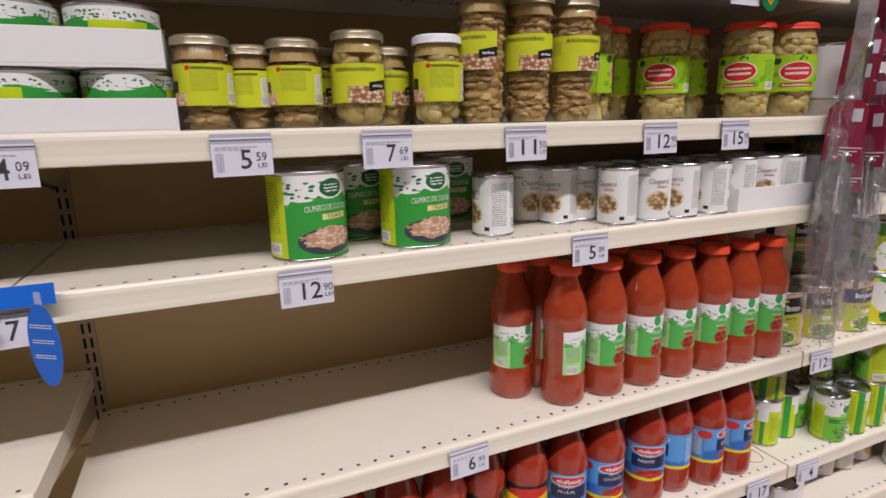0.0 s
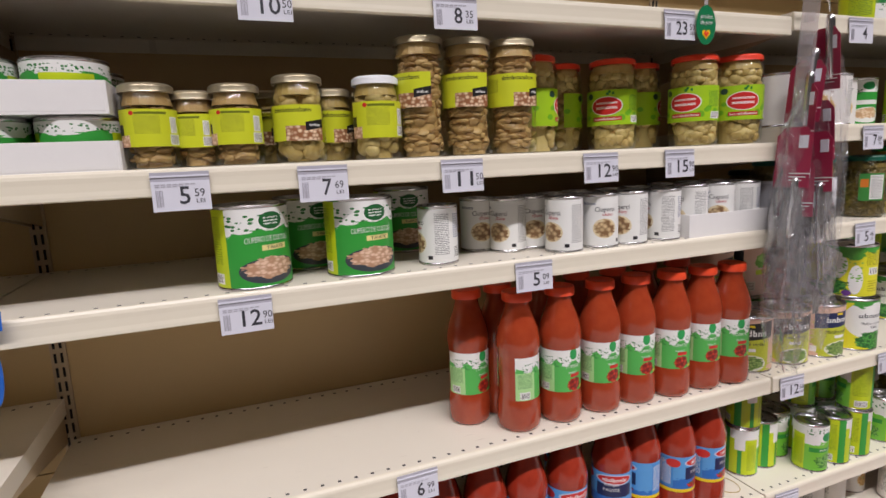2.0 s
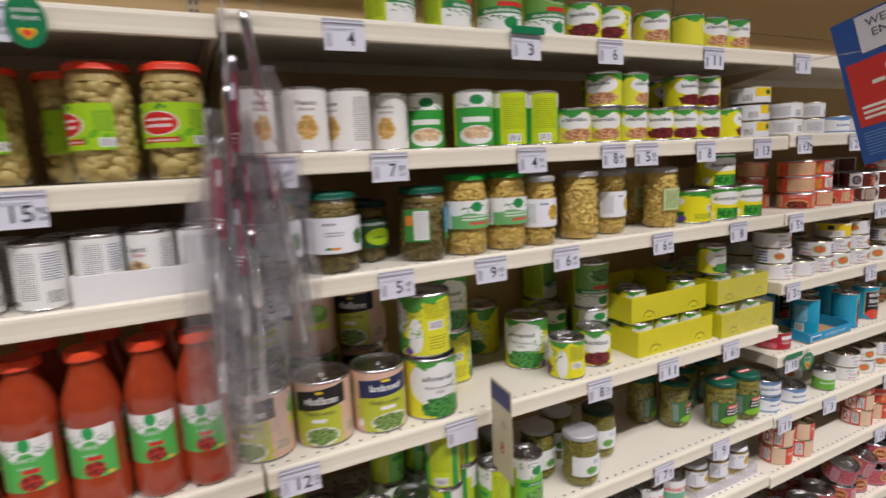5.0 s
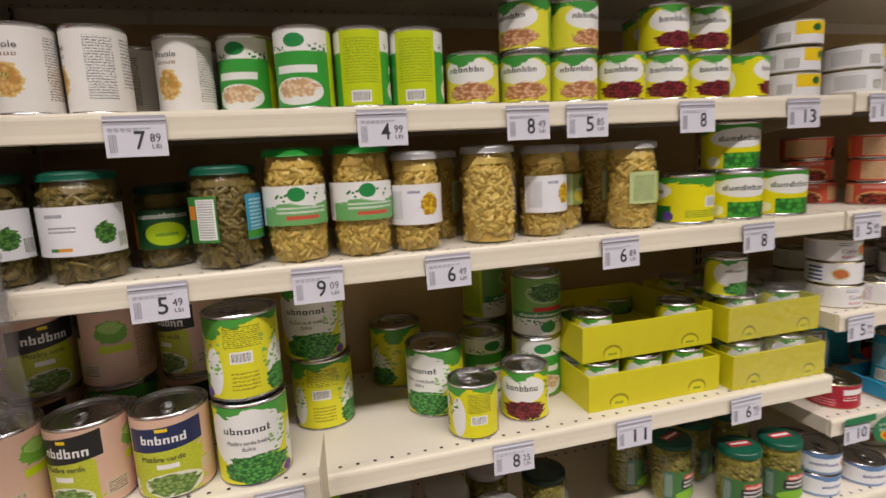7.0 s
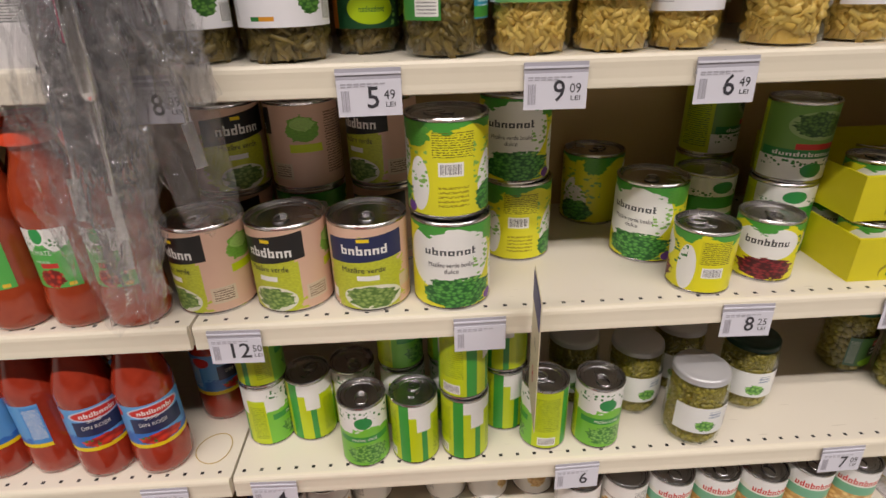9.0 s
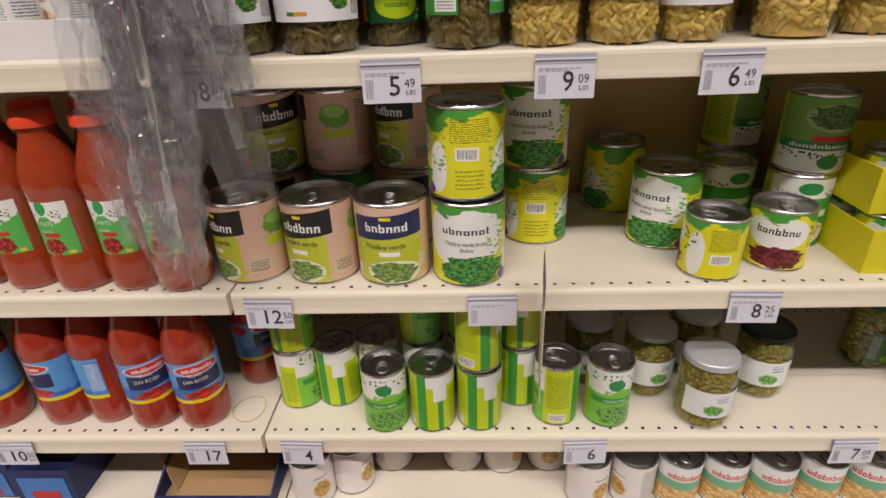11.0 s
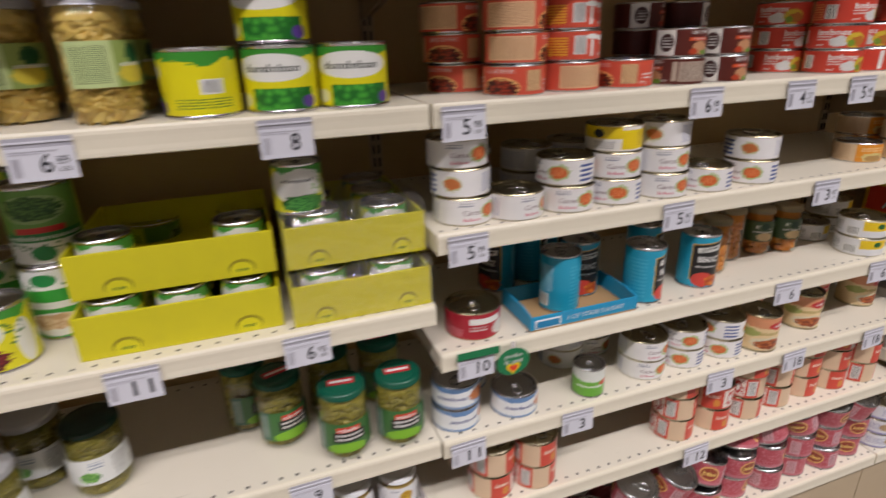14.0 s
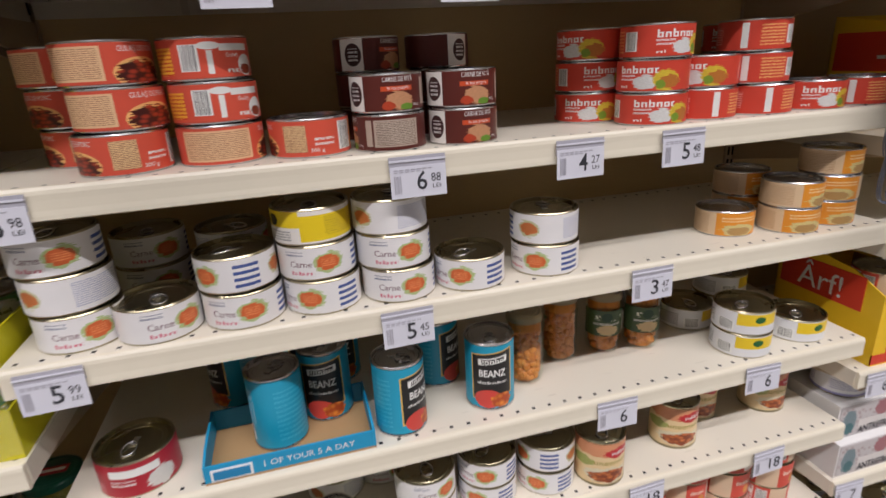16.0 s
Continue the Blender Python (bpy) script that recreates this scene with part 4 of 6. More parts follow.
def jar(name, radius, height, cap, filling, spec, wrap, span, band, label, words=(), category="jar", extra=None, crest=False):
    """A glass jar with a screw lid, what is in it and a paper label over part of its girth."""
    t = thing(name, label, category, "jars on the shelves")
    r, h = radius, height
    hs, rc = h - 0.020, r * 0.85
    outer = [(0, 0.003), (r * 0.78, 0.002), (r * 0.93, 0.004), (r, 0.014), (r, 0.030), (r * 0.985, 0.034), (r * 0.985, hs - 0.016), (r, hs - 0.012), (r * 0.985, hs - 0.003), (r * 0.92, hs + 0.004), (rc, hs + 0.008), (rc, h - 0.004)]
    glass = part("glass", lathe(outer, 40), GLASS, t, "clear glass")
    count, size, kind, seed = spec
    inner = r - 0.004
    bm = lumps(inner, 0.004, hs + 0.005, int(count * 1.5), size, kind, seed)
    core = bmesh.ops.create_cone(bm, cap_ends=True, segments=20, radius1=inner - size * (0.42 if kind != "bean" else 0.17), radius2=inner - size * (0.42 if kind != "bean" else 0.17), depth=hs, matrix=Matrix.Translation((0, 0, hs / 2 + 0.003)))
    bmesh.ops.create_cone(bm, cap_ends=True, segments=20, radius1=r * 0.88, radius2=rc - 0.003, depth=0.018, matrix=Matrix.Translation((0, 0, hs + 0.003)))
    part("contents", bm, filling, t, "preserved vegetables packed in brine")
    lid = [(0, h + 0.001), (rc * 0.78, h + 0.001), (rc * 0.82, h), (rc * 0.98, h + 0.0005), (rc + 0.003, h - 0.002), (rc + 0.0036, h - 0.004), (rc + 0.0034, h - 0.0095), (rc + 0.0040, h - 0.0105), (rc + 0.001, h - 0.011)]
    sharp(part("lid", lathe(lid, 48), CAPS[cap], t, cap + " metal screw lid"), 40)
    if wrap is not None:
        a0, a1 = span
        part("label", lathe([(r + 0.0006, h * band[0]), (r + 0.0006, h * (band[0] + band[1]) / 2), (r + 0.0006, h * band[1])], 44, 180 + a0, 180 + a1), wrap, t, "printed paper label")
    if crest:
        part("lid_print", one_box(-rc * 0.62, -rc * 0.22, h + 0.0006, rc * 0.62, rc * 0.26, h + 0.0014), RED_INK, t, "red printed badge on lid")
        part("lid_print", one_box(-rc * 0.52, -rc * 0.06, h + 0.0012, rc * 0.52, rc * 0.10, h + 0.0019), WHITE_INK, t, "white lettering bar on lid")
    if extra:
        wrap2, (b0, b1) = extra
        part("label", lathe([(r + 0.0006, h * band[0]), (r + 0.0006, h * (band[0] + band[1]) / 2), (r + 0.0006, h * band[1])], 44, 180 + b0, 180 + b1), wrap2, t, "second paper label")
    for text, size, zf, turn, mat, *more in words:
        text_round(text, size, r + 0.0006, h * zf, t, mat, turn, *more)
    return t


def passata(name, a_colour, b_colour):
    """Thick tomato seen through glass."""
    t = Tree(name)
    co = t.coords()
    a = t.noise(co, 60.0)
    t.set(Base_Color=t.mix(a, a_colour, b_colour), Roughness=0.06, Specular_IOR_Level=0.6, Coat_Weight=0.5, Coat_Roughness=0.03)
    return t.mat


PASSATA, JUICE = passata("tomato_passata", lin(170, 72, 40), lin(146, 52, 28)), passata("tomato_juice", lin(166, 58, 36), lin(138, 40, 24))
BOTTLE_CAP = simple("orange_cap", lin(234, 78, 40), 0.35, bump=0.02)


def bottle(name, prof, wrap, span, band, radius, height, label, cap=BOTTLE_CAP, words=(), fill=PASSATA, swell=()):
    t = thing(name, label, "bottle", "bottles on the shelves")
    part("glass_body", lathe(prof, 40), fill, t, "glass filled with red tomato")
    top, rt = prof[-1][1], prof[-1][0]
    sharp(part("cap", lathe([(rt + 0.0005, top - 0.003), (rt + 0.0050, top - 0.003), (rt + 0.0054, top - 0.001), (rt + 0.0050, top + 0.009), (rt + 0.0040, top + 0.0115), (rt + 0.001, top + 0.0125), (rt - 0.002, top + 0.0118), (0, top + 0.0118)], 36), cap, t, "orange screw cap"), 40)
    a0, a1 = span
    part("label", lathe([(radius + 0.0005, height * band[0]), (radius + 0.0005, height * (band[0] + band[1]) / 2), (radius + 0.0005, height * band[1])], 44, 180 + a0, 180 + a1), wrap, t, "printed paper label")
    for text, size, zf, turn, mat, *more in words:
        text_round(text, size, radius + 0.0006, height * zf, t, mat, turn, *more)
    return t


def tomato_bottle():
    r = 0.038
    return bottle("tomato_bottle", [(0, 0.004), (r * 0.7, 0.003), (r * 0.93, 0.002), (r * 0.985, 0.008), (r * 1.01, 0.018), (r * 1.005, 0.040), (r * 0.97, 0.051), (r * 0.935, 0.057), (r * 0.925, 0.062), (r * 0.925, 0.126), (r * 0.94, 0.132), (r * 0.985, 0.141), (r * 1.01, 0.150), (r * 0.985, 0.162), (r * 0.90, 0.177), (r * 0.77, 0.191), (r * 0.65, 0.203), (r * 0.575, 0.212), (r * 0.545, 0.219), (r * 0.545, 0.228)], L_TOMATO, (-82, 82), (0.240, 0.565), r * 0.93, 0.24,
                  "glass bottle of tomato passata with green and white label", words=[("TOMATE", 0.0085, 0.43, 26, WHITE_INK, 0.028), ("PASATE", 0.005, 0.383, 27, WHITE_INK, 0.017)])


def sauce_bottle(name="sauce_bottle", wrap=L_SAUCE, words=(("SUC", 0.0085, 0.43, 2, WHITE_INK, 0.018), ("DIN ROȘII", 0.0085, 0.385, 2, WHITE_INK, 0.036)), label="glass bottle of tomato juice with blue label and yellow stripe"):
    r = 0.039
    return bottle(name, [(0, 0.004), (r * 0.7, 0.003), (r * 0.95, 0.002), (r, 0.012), (r, 0.045), (r * 0.95, 0.052), (r * 0.95, 0.125), (r, 0.132), (r * 0.98, 0.148), (r * 0.82, 0.172), (r * 0.60, 0.200), (r * 0.48, 0.222), (r * 0.46, 0.236)], wrap, (-150, 150), (0.215, 0.52), r * 0.955, 0.245, label, words=words, fill=JUICE)


# ---- boxes and trays ----
def tray(name, w, d, h, outside, inside, label, m, front=1.0, group=""):
    """An open cardboard tray with thin walls, its front cut down; origin at front left bottom."""
    t = thing(name, label, "tray", group, m)
    k = 0.003
    part("base", one_box(0, 0, 0, w, d, k), inside, t)
    part("front_wall", one_box(k, 0, k, w - k, k, h * front, 0.0008), outside, t)
    part("back_wall", one_box(k, d - k, k, w - k, d, h, 0.0008), outside, t)
    for x in (0, w - k):
        bm = bmesh.new()
        vs = [(0, k), (d, k), (d, h), (d * 0.3, h), (0, h * front)]
        a, b = [[bm.verts.new((xx, y, z)) for y, z in vs] for xx in (x, x + k)]
        bm.faces.new(a)
        bm.faces.new(b[::-1])
        for i in range(5):
            bm.faces.new([a[i], a[(i + 1) % 5], b[(i + 1) % 5], b[i]])
        bmesh.ops.recalc_face_normals(bm, faces=bm.faces)
        part("side_wall", bm, outside, t)
    return t


PROTO = {}
MAKE = {
    "mushroom_can": lambda: can("mushroom_can", 0.0495, 0.113, L_MUSH, "large green and white can of sliced mushrooms", [("CIUPERCI DE CULTURĂ", 0.0105, 0.60, 20, WHITE_INK, 0.066, 0.004), ("TĂIATE", 0.0065, 0.495, 29, INK, 0.026)], pull=False),
    "white_can": lambda: can("white_can", 0.031, 0.092, L_SIMPLE_MUSH, "small white can of mushrooms with brown picture", [("Ciuperci", 0.0115, 0.72, 0, INK, 0.034), ("tăiate", 0.007, 0.63, 8, RED_INK, 0.018)], pull=False),
    "bean_can": lambda: can("bean_can", 0.0355, 0.098, L_SIMPLE_BEAN, "white can of beans with small yellow picture", pull=False),
    "tall_white_can": lambda: can("tall_white_can", 0.0355, 0.102, L_SIMPLE_BEAN, "tall white bean can with golden picture", [("Fasole", 0.010, 0.76, 0, INK, 0.03)], pull=False),
    "pea_can": lambda: can("pea_can", 0.0495, 0.119, L_DAUCY, "pink and lime can of green peas with black logo patch", [("Mazăre verde", 0.0105, 0.53, -16, INK, 0.052)]),
    "pea_can_blue": lambda: can("pea_can", 0.0495, 0.119, L_DAUCYB, "pink and lime can of green peas with navy logo patch", [("Mazăre verde", 0.0105, 0.50, -12, INK, 0.056)]),
    "sweet_pea_can": lambda: can("sweet_pea_can", 0.0495, 0.119, L_BOND, "yellow and green can of sweet green peas", [("Mazăre verde boabe", 0.0085, 0.54, -18, INK, 0.058), ("dulce", 0.0085, 0.47, -18, INK, 0.018)]),
    "kidney_bean_can": lambda: can("kidney_bean_can", 0.0395, 0.088, L_KID, "small yellow can of red kidney beans"),
    "small_pea_can": lambda: can("small_pea_can", 0.0345, 0.072, L_BOND, "small yellow and green can of peas"),
    "chickpea_can": lambda: can("chickpea_can", 0.0375, 0.072, L_CHICK, "small yellow and white can of chickpeas", pull=False),
    "round_bean_can": lambda: can("round_bean_can", 0.0375, 0.072, L_KID, "small yellow can of red beans", pull=False),
    "green_pea_can": lambda: can("green_pea_can", 0.0345, 0.112, L_PEAS, "slim lime and green can of peas with white band", [("MAZĂRE VERDE", 0.0066, 0.47, 0, WHITE_INK, 0.036)]),
    "large_pea_can": lambda: can("large_pea_can", 0.0435, 0.110, L_PETIT, "large green and white can of peas", pull=False),
    "white_bean_tin": lambda: can("white_bean_tin", 0.0355, 0.098, L_MAXIM, "white and mint can of beans in brine"),
    "goulash_tin": lambda: can("goulash_tin", 0.0455, 0.043, L_GULAS, "flat red tin of pork goulash with cream panel", [("GULAȘ DE PORC", 0.0075, 0.80, 22, WHITE_INK, 0.046), ("300 g", 0.006, 0.2, 118, WHITE_INK, 0.016)], pull=False),
    "goulash_tin_front": lambda: can("goulash_tin", 0.0455, 0.043, L_GULASB, "flat red tin of goulash with yellow lines", [("Gulaș", 0.006, 0.56, 28, WHITE_INK, 0.015), ("300 g", 0.0045, 0.18, 32, WHITE_INK, 0.011)], pull=False),
    "beef_tin": lambda: can("beef_tin", 0.0415, 0.042, L_VITA, "flat brown tin of beef with white side panel", [("CARNE DE VITĂ", 0.0075, 0.84, 6, WHITE_INK, 0.036), ("în suc propriu", 0.005, 0.63, 6, WHITE_INK, 0.026), ("300 g", 0.004, 0.18, 36, WHITE_INK, 0.009)], pull=False),
    "red_meat_tin": lambda: can("red_meat_tin", 0.0455, 0.041, L_CARN, "flat bright red tin of meat", pull=False),
    "white_meat_tin": lambda: can("white_meat_tin", 0.046, 0.043, L_CARNE, "flat white tin of meat with orange picture and blue bars", [("Carne", 0.0112, 0.48, -12, PLUM_INK, 0.027)], top=GOLDTIN),
    "yellow_meat_tin": lambda: can("yellow_meat_tin", 0.046, 0.043, L_YTOP, "flat white and yellow tin of meat", top=GOLDTIN),
    "pate_tin": lambda: can("pate_tin", 0.0425, 0.040, L_ORANGE, "flat beige and orange tin of pate", pull=False),
    "baked_bean_can": lambda: can("baked_bean_can", 0.036, 0.110, L_BEANZ, "turquoise can of baked beans with black badge", [("BEANZ", 0.0155, 0.56, 0, WHITE_INK, 0.040, 0.0, 0.0004)]),
    "crimson_tin": lambda: can("crimson_tin", 0.047, 0.050, L_CRIM, "flat crimson tin of meat with dark lid", top=GOLDTIN),
    "white_pate_tin": lambda: can("white_pate_tin", 0.046, 0.041, L_WY, "flat white tin with yellow patch", top=GOLDTIN),
    "blue_pate_tin": lambda: can("blue_pate_tin", 0.043, 0.046, L_PATE, "flat blue and white tin of pate"),
    "small_green_can": lambda: can("small_green_can", 0.030, 0.064, L_SMALLG, "small green and white can"),
    "cream_bean_tin": lambda: can("cream_bean_tin", 0.040, 0.086, L_BEANT, "cream and rust can of cooked beans with red oval", top=GOLDTIN),
    "red_bean_tin": lambda: can("red_bean_tin", 0.044, 0.054, L_REDT, "squat red and white tin of beans", top=GOLDTIN),
    "pink_tin": lambda: can("pink_tin", 0.047, 0.062, L_PINK, "squat pink and red tin with bare metal lid", pull=True),
    "white_tin": lambda: can("white_tin", 0.046, 0.045, L_WLINE, "squat white tin with golden lid", top=GOLDTIN),
    "corn_can": lambda: can("corn_can", 0.0375, 0.092, L_GREENLOW, "green and white can with ring pull lid"),
    "mushroom_jar": lambda: jar("mushroom_jar", 0.033, 0.104, "gold", F_MUSH, (90, 0.020, "slice", 1), L_JARMUSH, (-75, 75), (0.27, 0.70), "glass jar of sliced mushrooms with lime label"),
    "slim_mushroom_jar": lambda: jar("slim_mushroom_jar", 0.028, 0.097, "gold", F_MUSH, (80, 0.019, "slice", 2), L_JARMUSH, (-110, 20), (0.27, 0.70), "slim glass jar of mushrooms with lime label"),
    "mushroom_jar_front": lambda: jar("mushroom_jar", 0.033, 0.104, "gold", F_BUTTON, (60, 0.022, "cap", 3), L_JARMUSH_F, (-80, 80), (0.27, 0.70), "glass jar of whole mushrooms with lime label"),
    "wide_mushroom_jar": lambda: jar("wide_mushroom_jar", 0.035, 0.116, "gold", F_BUTTON, (60, 0.026, "cap", 4), L_JARMUSH_F, (-95, 95), (0.26, 0.66), "wide glass jar of mushrooms with gold lid"),
    "white_lid_jar": lambda: jar("white_lid_jar", 0.035, 0.116, "white", F_BUTTON, (60, 0.026, "cap", 5), L_JARMUSH, (-85, 75), (0.27, 0.70), "glass jar of mushrooms with white lid"),
    "tall_mushroom_jar": lambda: jar("tall_mushroom_jar", 0.0385, 0.172, "gold", F_MUSH, (150, 0.022, "slice", 6), L_JARMUSH_F, (-85, 85), (0.42, 0.70), "tall glass jar of sliced mushrooms with lime label"),
    "button_mushroom_jar": lambda: jar("button_mushroom_jar", 0.0445, 0.162, "red", F_BUTTON, (140, 0.022, "cap", 7), L_GARDEN, (-90, 90), (0.28, 0.66), "glass jar of button mushrooms with red lid"),
    "green_bean_jar": lambda: jar("green_bean_jar", 0.047, 0.134, "teal", F_OLIVE, (336, 0.034, "bean", 8), L_BEANJAR, (-95, 95), (0.26, 0.70), "glass jar of cut green beans with white label"),
    "dark_label_jar": lambda: jar("dark_label_jar", 0.036, 0.110, "dark", F_OLIVE, (240, 0.034, "bean", 9), L_DARKJAR, (-80, 80), (0.25, 0.72), "glass jar of beans with dark green label"),
    "teal_label_jar": lambda: jar("teal_label_jar", 0.045, 0.132, "teal", F_OLIVE, (336, 0.034, "bean", 10), L_TEALJAR, (25, 90), (0.28, 0.72), "glass jar of green beans with teal side label", extra=(L_TEALB, (-80, -20))),
    "yellow_bean_jar": lambda: jar("yellow_bean_jar", 0.043, 0.150, "green", F_WAX, (368, 0.034, "bean", 11), L_CLASSJAR, (-95, 75), (0.34, 0.68), "glass jar of yellow beans with green lid"),
    "wax_bean_jar": lambda: jar("wax_bean_jar", 0.037, 0.138, "grey", F_WAX, (304, 0.034, "bean", 12), L_YBEANJAR, (-85, 85), (0.28, 0.68), "glass jar of yellow beans with white label"),
    "plain_bean_jar": lambda: jar("plain_bean_jar", 0.043, 0.142, "grey", F_WAX, (352, 0.034, "bean", 13), L_YBEANJAR, (95, 200), (0.28, 0.68), "glass jar of yellow beans seen without label"),
    "pale_label_jar": lambda: jar("pale_label_jar", 0.041, 0.138, "grey", F_WAX, (336, 0.034, "bean", 14), L_OLIVEJAR, (-60, 80), (0.30, 0.66), "glass jar of yellow beans with pale green label"),
    "pea_jar": lambda: jar("pea_jar", 0.0425, 0.122, "grey", F_PEA, (420, 0.0095, "pea", 15), L_PEAJAR, (-80, 80), (0.24, 0.62), "glass jar of peas with silver lid and white label"),
    "pea_jar_dark": lambda: jar("pea_jar", 0.0425, 0.122, "dark", F_PEA, (420, 0.0095, "pea", 15), L_PEAJAR, (-80, 80), (0.24, 0.62), "glass jar of peas with dark green lid"),
    "pickle_jar": lambda: jar("pickle_jar", 0.041, 0.128, "teal", F_PEA, (240, 0.016, "pea", 16), L_PICKLE, (-75, 75), (0.16, 0.60), "glass jar of chopped pickles with printed green lid", crest=True),
    "sauce_jar": lambda: jar("sauce_jar", 0.0295, 0.116, "gold", F_ORANGE, (130, 0.014, "pea", 17), L_OLIVEJAR, (110, 200), (0.3, 0.6), "slim glass jar of orange beans"),
    "green_label_jar": lambda: jar("green_label_jar", 0.0300, 0.106, "gold", F_ORANGE, (130, 0.014, "pea", 18), L_GLJ, (-85, 85), (0.32, 0.76), "slim glass jar with dark green label"),
    "tomato_bottle": tomato_bottle,
    "sauce_bottle": sauce_bottle,
    "passata_bottle": lambda: sauce_bottle("passata_bottle", L_SAUCE, (("ROȘII", 0.0085, 0.43, 2, WHITE_INK, 0.026), ("PASATE", 0.0085, 0.385, 2, WHITE_INK, 0.030)), "glass bottle of passata with blue label"),
    "yellow_sauce_bottle": lambda: sauce_bottle("yellow_sauce_bottle", L_SAUCE_Y, (), "glass bottle of red sauce with yellow label"),
}
L_GLJ = printed("wrap_green_sauce_jar", lin(60, 84, 44), [("specks", 0.1, 0.6, 0.9, 0.8, 14, 0.5, lin(220, 226, 210)), ("ell", 0.5, 0.74, 0.1, 0.18, lin(20, 60, 34)), ("blob", 0.52, 0.24, 0.2, 0.2, lin(236, 200, 150)), ("lines", 0.24, 0.44, 0.76, 0.54, 8, WHITE), ("rect", 0.86, 0.1, 1.0, 0.9, WHITE)])
MAKE["short_mushroom_can"] = lambda: can("short_mushroom_can", 0.046, 0.062, L_SHORT, "squat green and white can of mushrooms", pull=False)
MAKE["mushroom_soup_can"] = lambda: can("mushroom_soup_can", 0.037, 0.104, L_PETITB, "tall green, white and lime can of chickpeas", pull=False)
MAKE["upright_pea_can"] = lambda: can("large_pea_can", 0.0435, 0.110, L_PETITB, "large white, green and lime can of peas", pull=False)
MAKE["blue_pulp_can"] = lambda: can("pulp_can", 0.034, 0.072, L_PATE, "blue can of tomato pulp standing in tray", pull=False)
MAKE["short_bean_jar"] = lambda: jar("short_bean_jar", 0.037, 0.085, "white", F_BUTTON, (110, 0.012, "pea", 21), L_YBEANJAR, (-80, 80), (0.3, 0.8), "short glass jar of beans with white label")
L_SHORT = printed("wrap_short_mushroom_can", GREEN, [("wave", 0.72, 0.06, 25.0, 0.6, WHITE), ("specks", 0.0, 0.76, 1.0, 0.93, 60, 0.25, LEAF), ("rect", 0.08, 0.0, 0.30, 0.74, YG), ("rect", 0.60, 0.0, 0.80, 0.74, YG), ("lines", 0.61, 0.05, 0.79, 0.46, 16, LEAF), ("lines", 0.36, 0.2, 0.56, 0.38, 5, WHITE)])
L_PETITB = printed("wrap_chickpea_tall_can", GREEN, [("rect", 0.0, 0.72, 1.0, 1.0, WHITE), ("specks", 0.3, 0.70, 0.7, 0.82, 40, 0.5, LEAF), ("ell", 0.5, 0.86, 0.06, 0.09, lin(30, 140, 70)), ("rect", 0.38, 0.44, 0.62, 0.54, WHITE), ("ell", 0.5, 0.20, 0.15, 0.18, WHITE), ("peas", 0.5, 0.24, 0.12, 0.12, 36, 0.5, lin(240, 216, 180), lin(206, 166, 124)), ("rect", 0.70, 0.0, 0.95, 1.0, YG), ("rect", 0.05, 0.0, 0.30, 1.0, YG), ("bars", 0.12, 0.06, 0.22, 0.18, BLACK), ("lines", 0.08, 0.3, 0.28, 0.9, 26, lin(140, 160, 20))])
MAKE["green_bean_can"] = lambda: can("green_bean_can", 0.0455, 0.081, L_GBEAN, "squat yellow and green can of cut green beans", pull=False)
L_GBEAN = printed("wrap_green_bean_can", lin(232, 222, 20), [("wave", 0.84, 0.05, 20.0, 0.0, lin(60, 150, 50)), ("ell", 0.48, 0.70, 0.18, 0.23, WHITE), ("lines", 0.35, 0.63, 0.61, 0.76, 6, lin(60, 66, 60)), ("peasrect", 0.38, 0.0, 0.66, 0.36, 34, 0.25, lin(80, 180, 60), lin(24, 110, 34)), ("ell", 0.64, 0.12, 0.035, 0.11, lin(90, 60, 150)), ("ell", 0.32, 0.16, 0.04, 0.12, lin(236, 236, 200)), ("bars", 0.86, 0.35, 0.94, 0.55, BLACK), ("lines", 0.74, 0.1, 0.98, 0.28, 22, LEAF), ("specks", 0.06, 0.1, 0.2, 0.8, 30, 0.5, LEAF)])
HEIGHT = {}


def put(kind, z, places, n=1):
    """Stands n of a kind on one another at each (x, y, turn)."""
    for k, (x, y, turn) in enumerate(places):
        for i in range(n):
            if kind not in PROTO:
                PROTO[kind] = MAKE[kind]()
                HEIGHT[kind] = max((o.matrix_local @ Vector(c)).z for o in PROTO[kind].children for c in o.bound_box)
                PROTO[kind].matrix_world = pose(x, y, z, 0, 0, turn)
                continue
            dx, dy = (0, 0) if i == 0 else (0.0016 * math.sin(9 * x + 5 * i), 0.002 * math.cos(7 * x + 3 * i))
            copy_thing(PROTO[kind], pose(x + dx, y + dy, z + i * (HEIGHT[kind] + 0.0006), 0, 0, turn + (0 if i == 0 else 37 * math.sin(40 * x + 3 * i))))


# ---- bay A ----
A0, A1, A2, A3, A4, A5, A6 = SHELVES["A"]
put("mushroom_jar", A1, [(-0.030, 0.728, 8), (0.073, 0.728, -4)])
put("slim_mushroom_jar", A1, [(0.022, 0.741, 30)])
put("mushroom_jar_front", A1, [(0.122, 0.80, -50), (0.205, 0.775, -12)])
put("wide_mushroom_jar", A1, [(0.154, 0.727, -48)])
put("white_lid_jar", A1, [(0.264, 0.730, 2)])
put("tall_mushroom_jar", A1, [(0.332, 0.730, -80), (0.408, 0.729, -60), (0.483, 0.727, -32)])
put("button_mushroom_jar", A1, [(0.562, 0.80, 60), (0.662, 0.870, 70), (0.737, 0.805, -55), (0.828, 0.845, 50), (0.878, 0.748, -70), (0.970, 0.734, -38)])
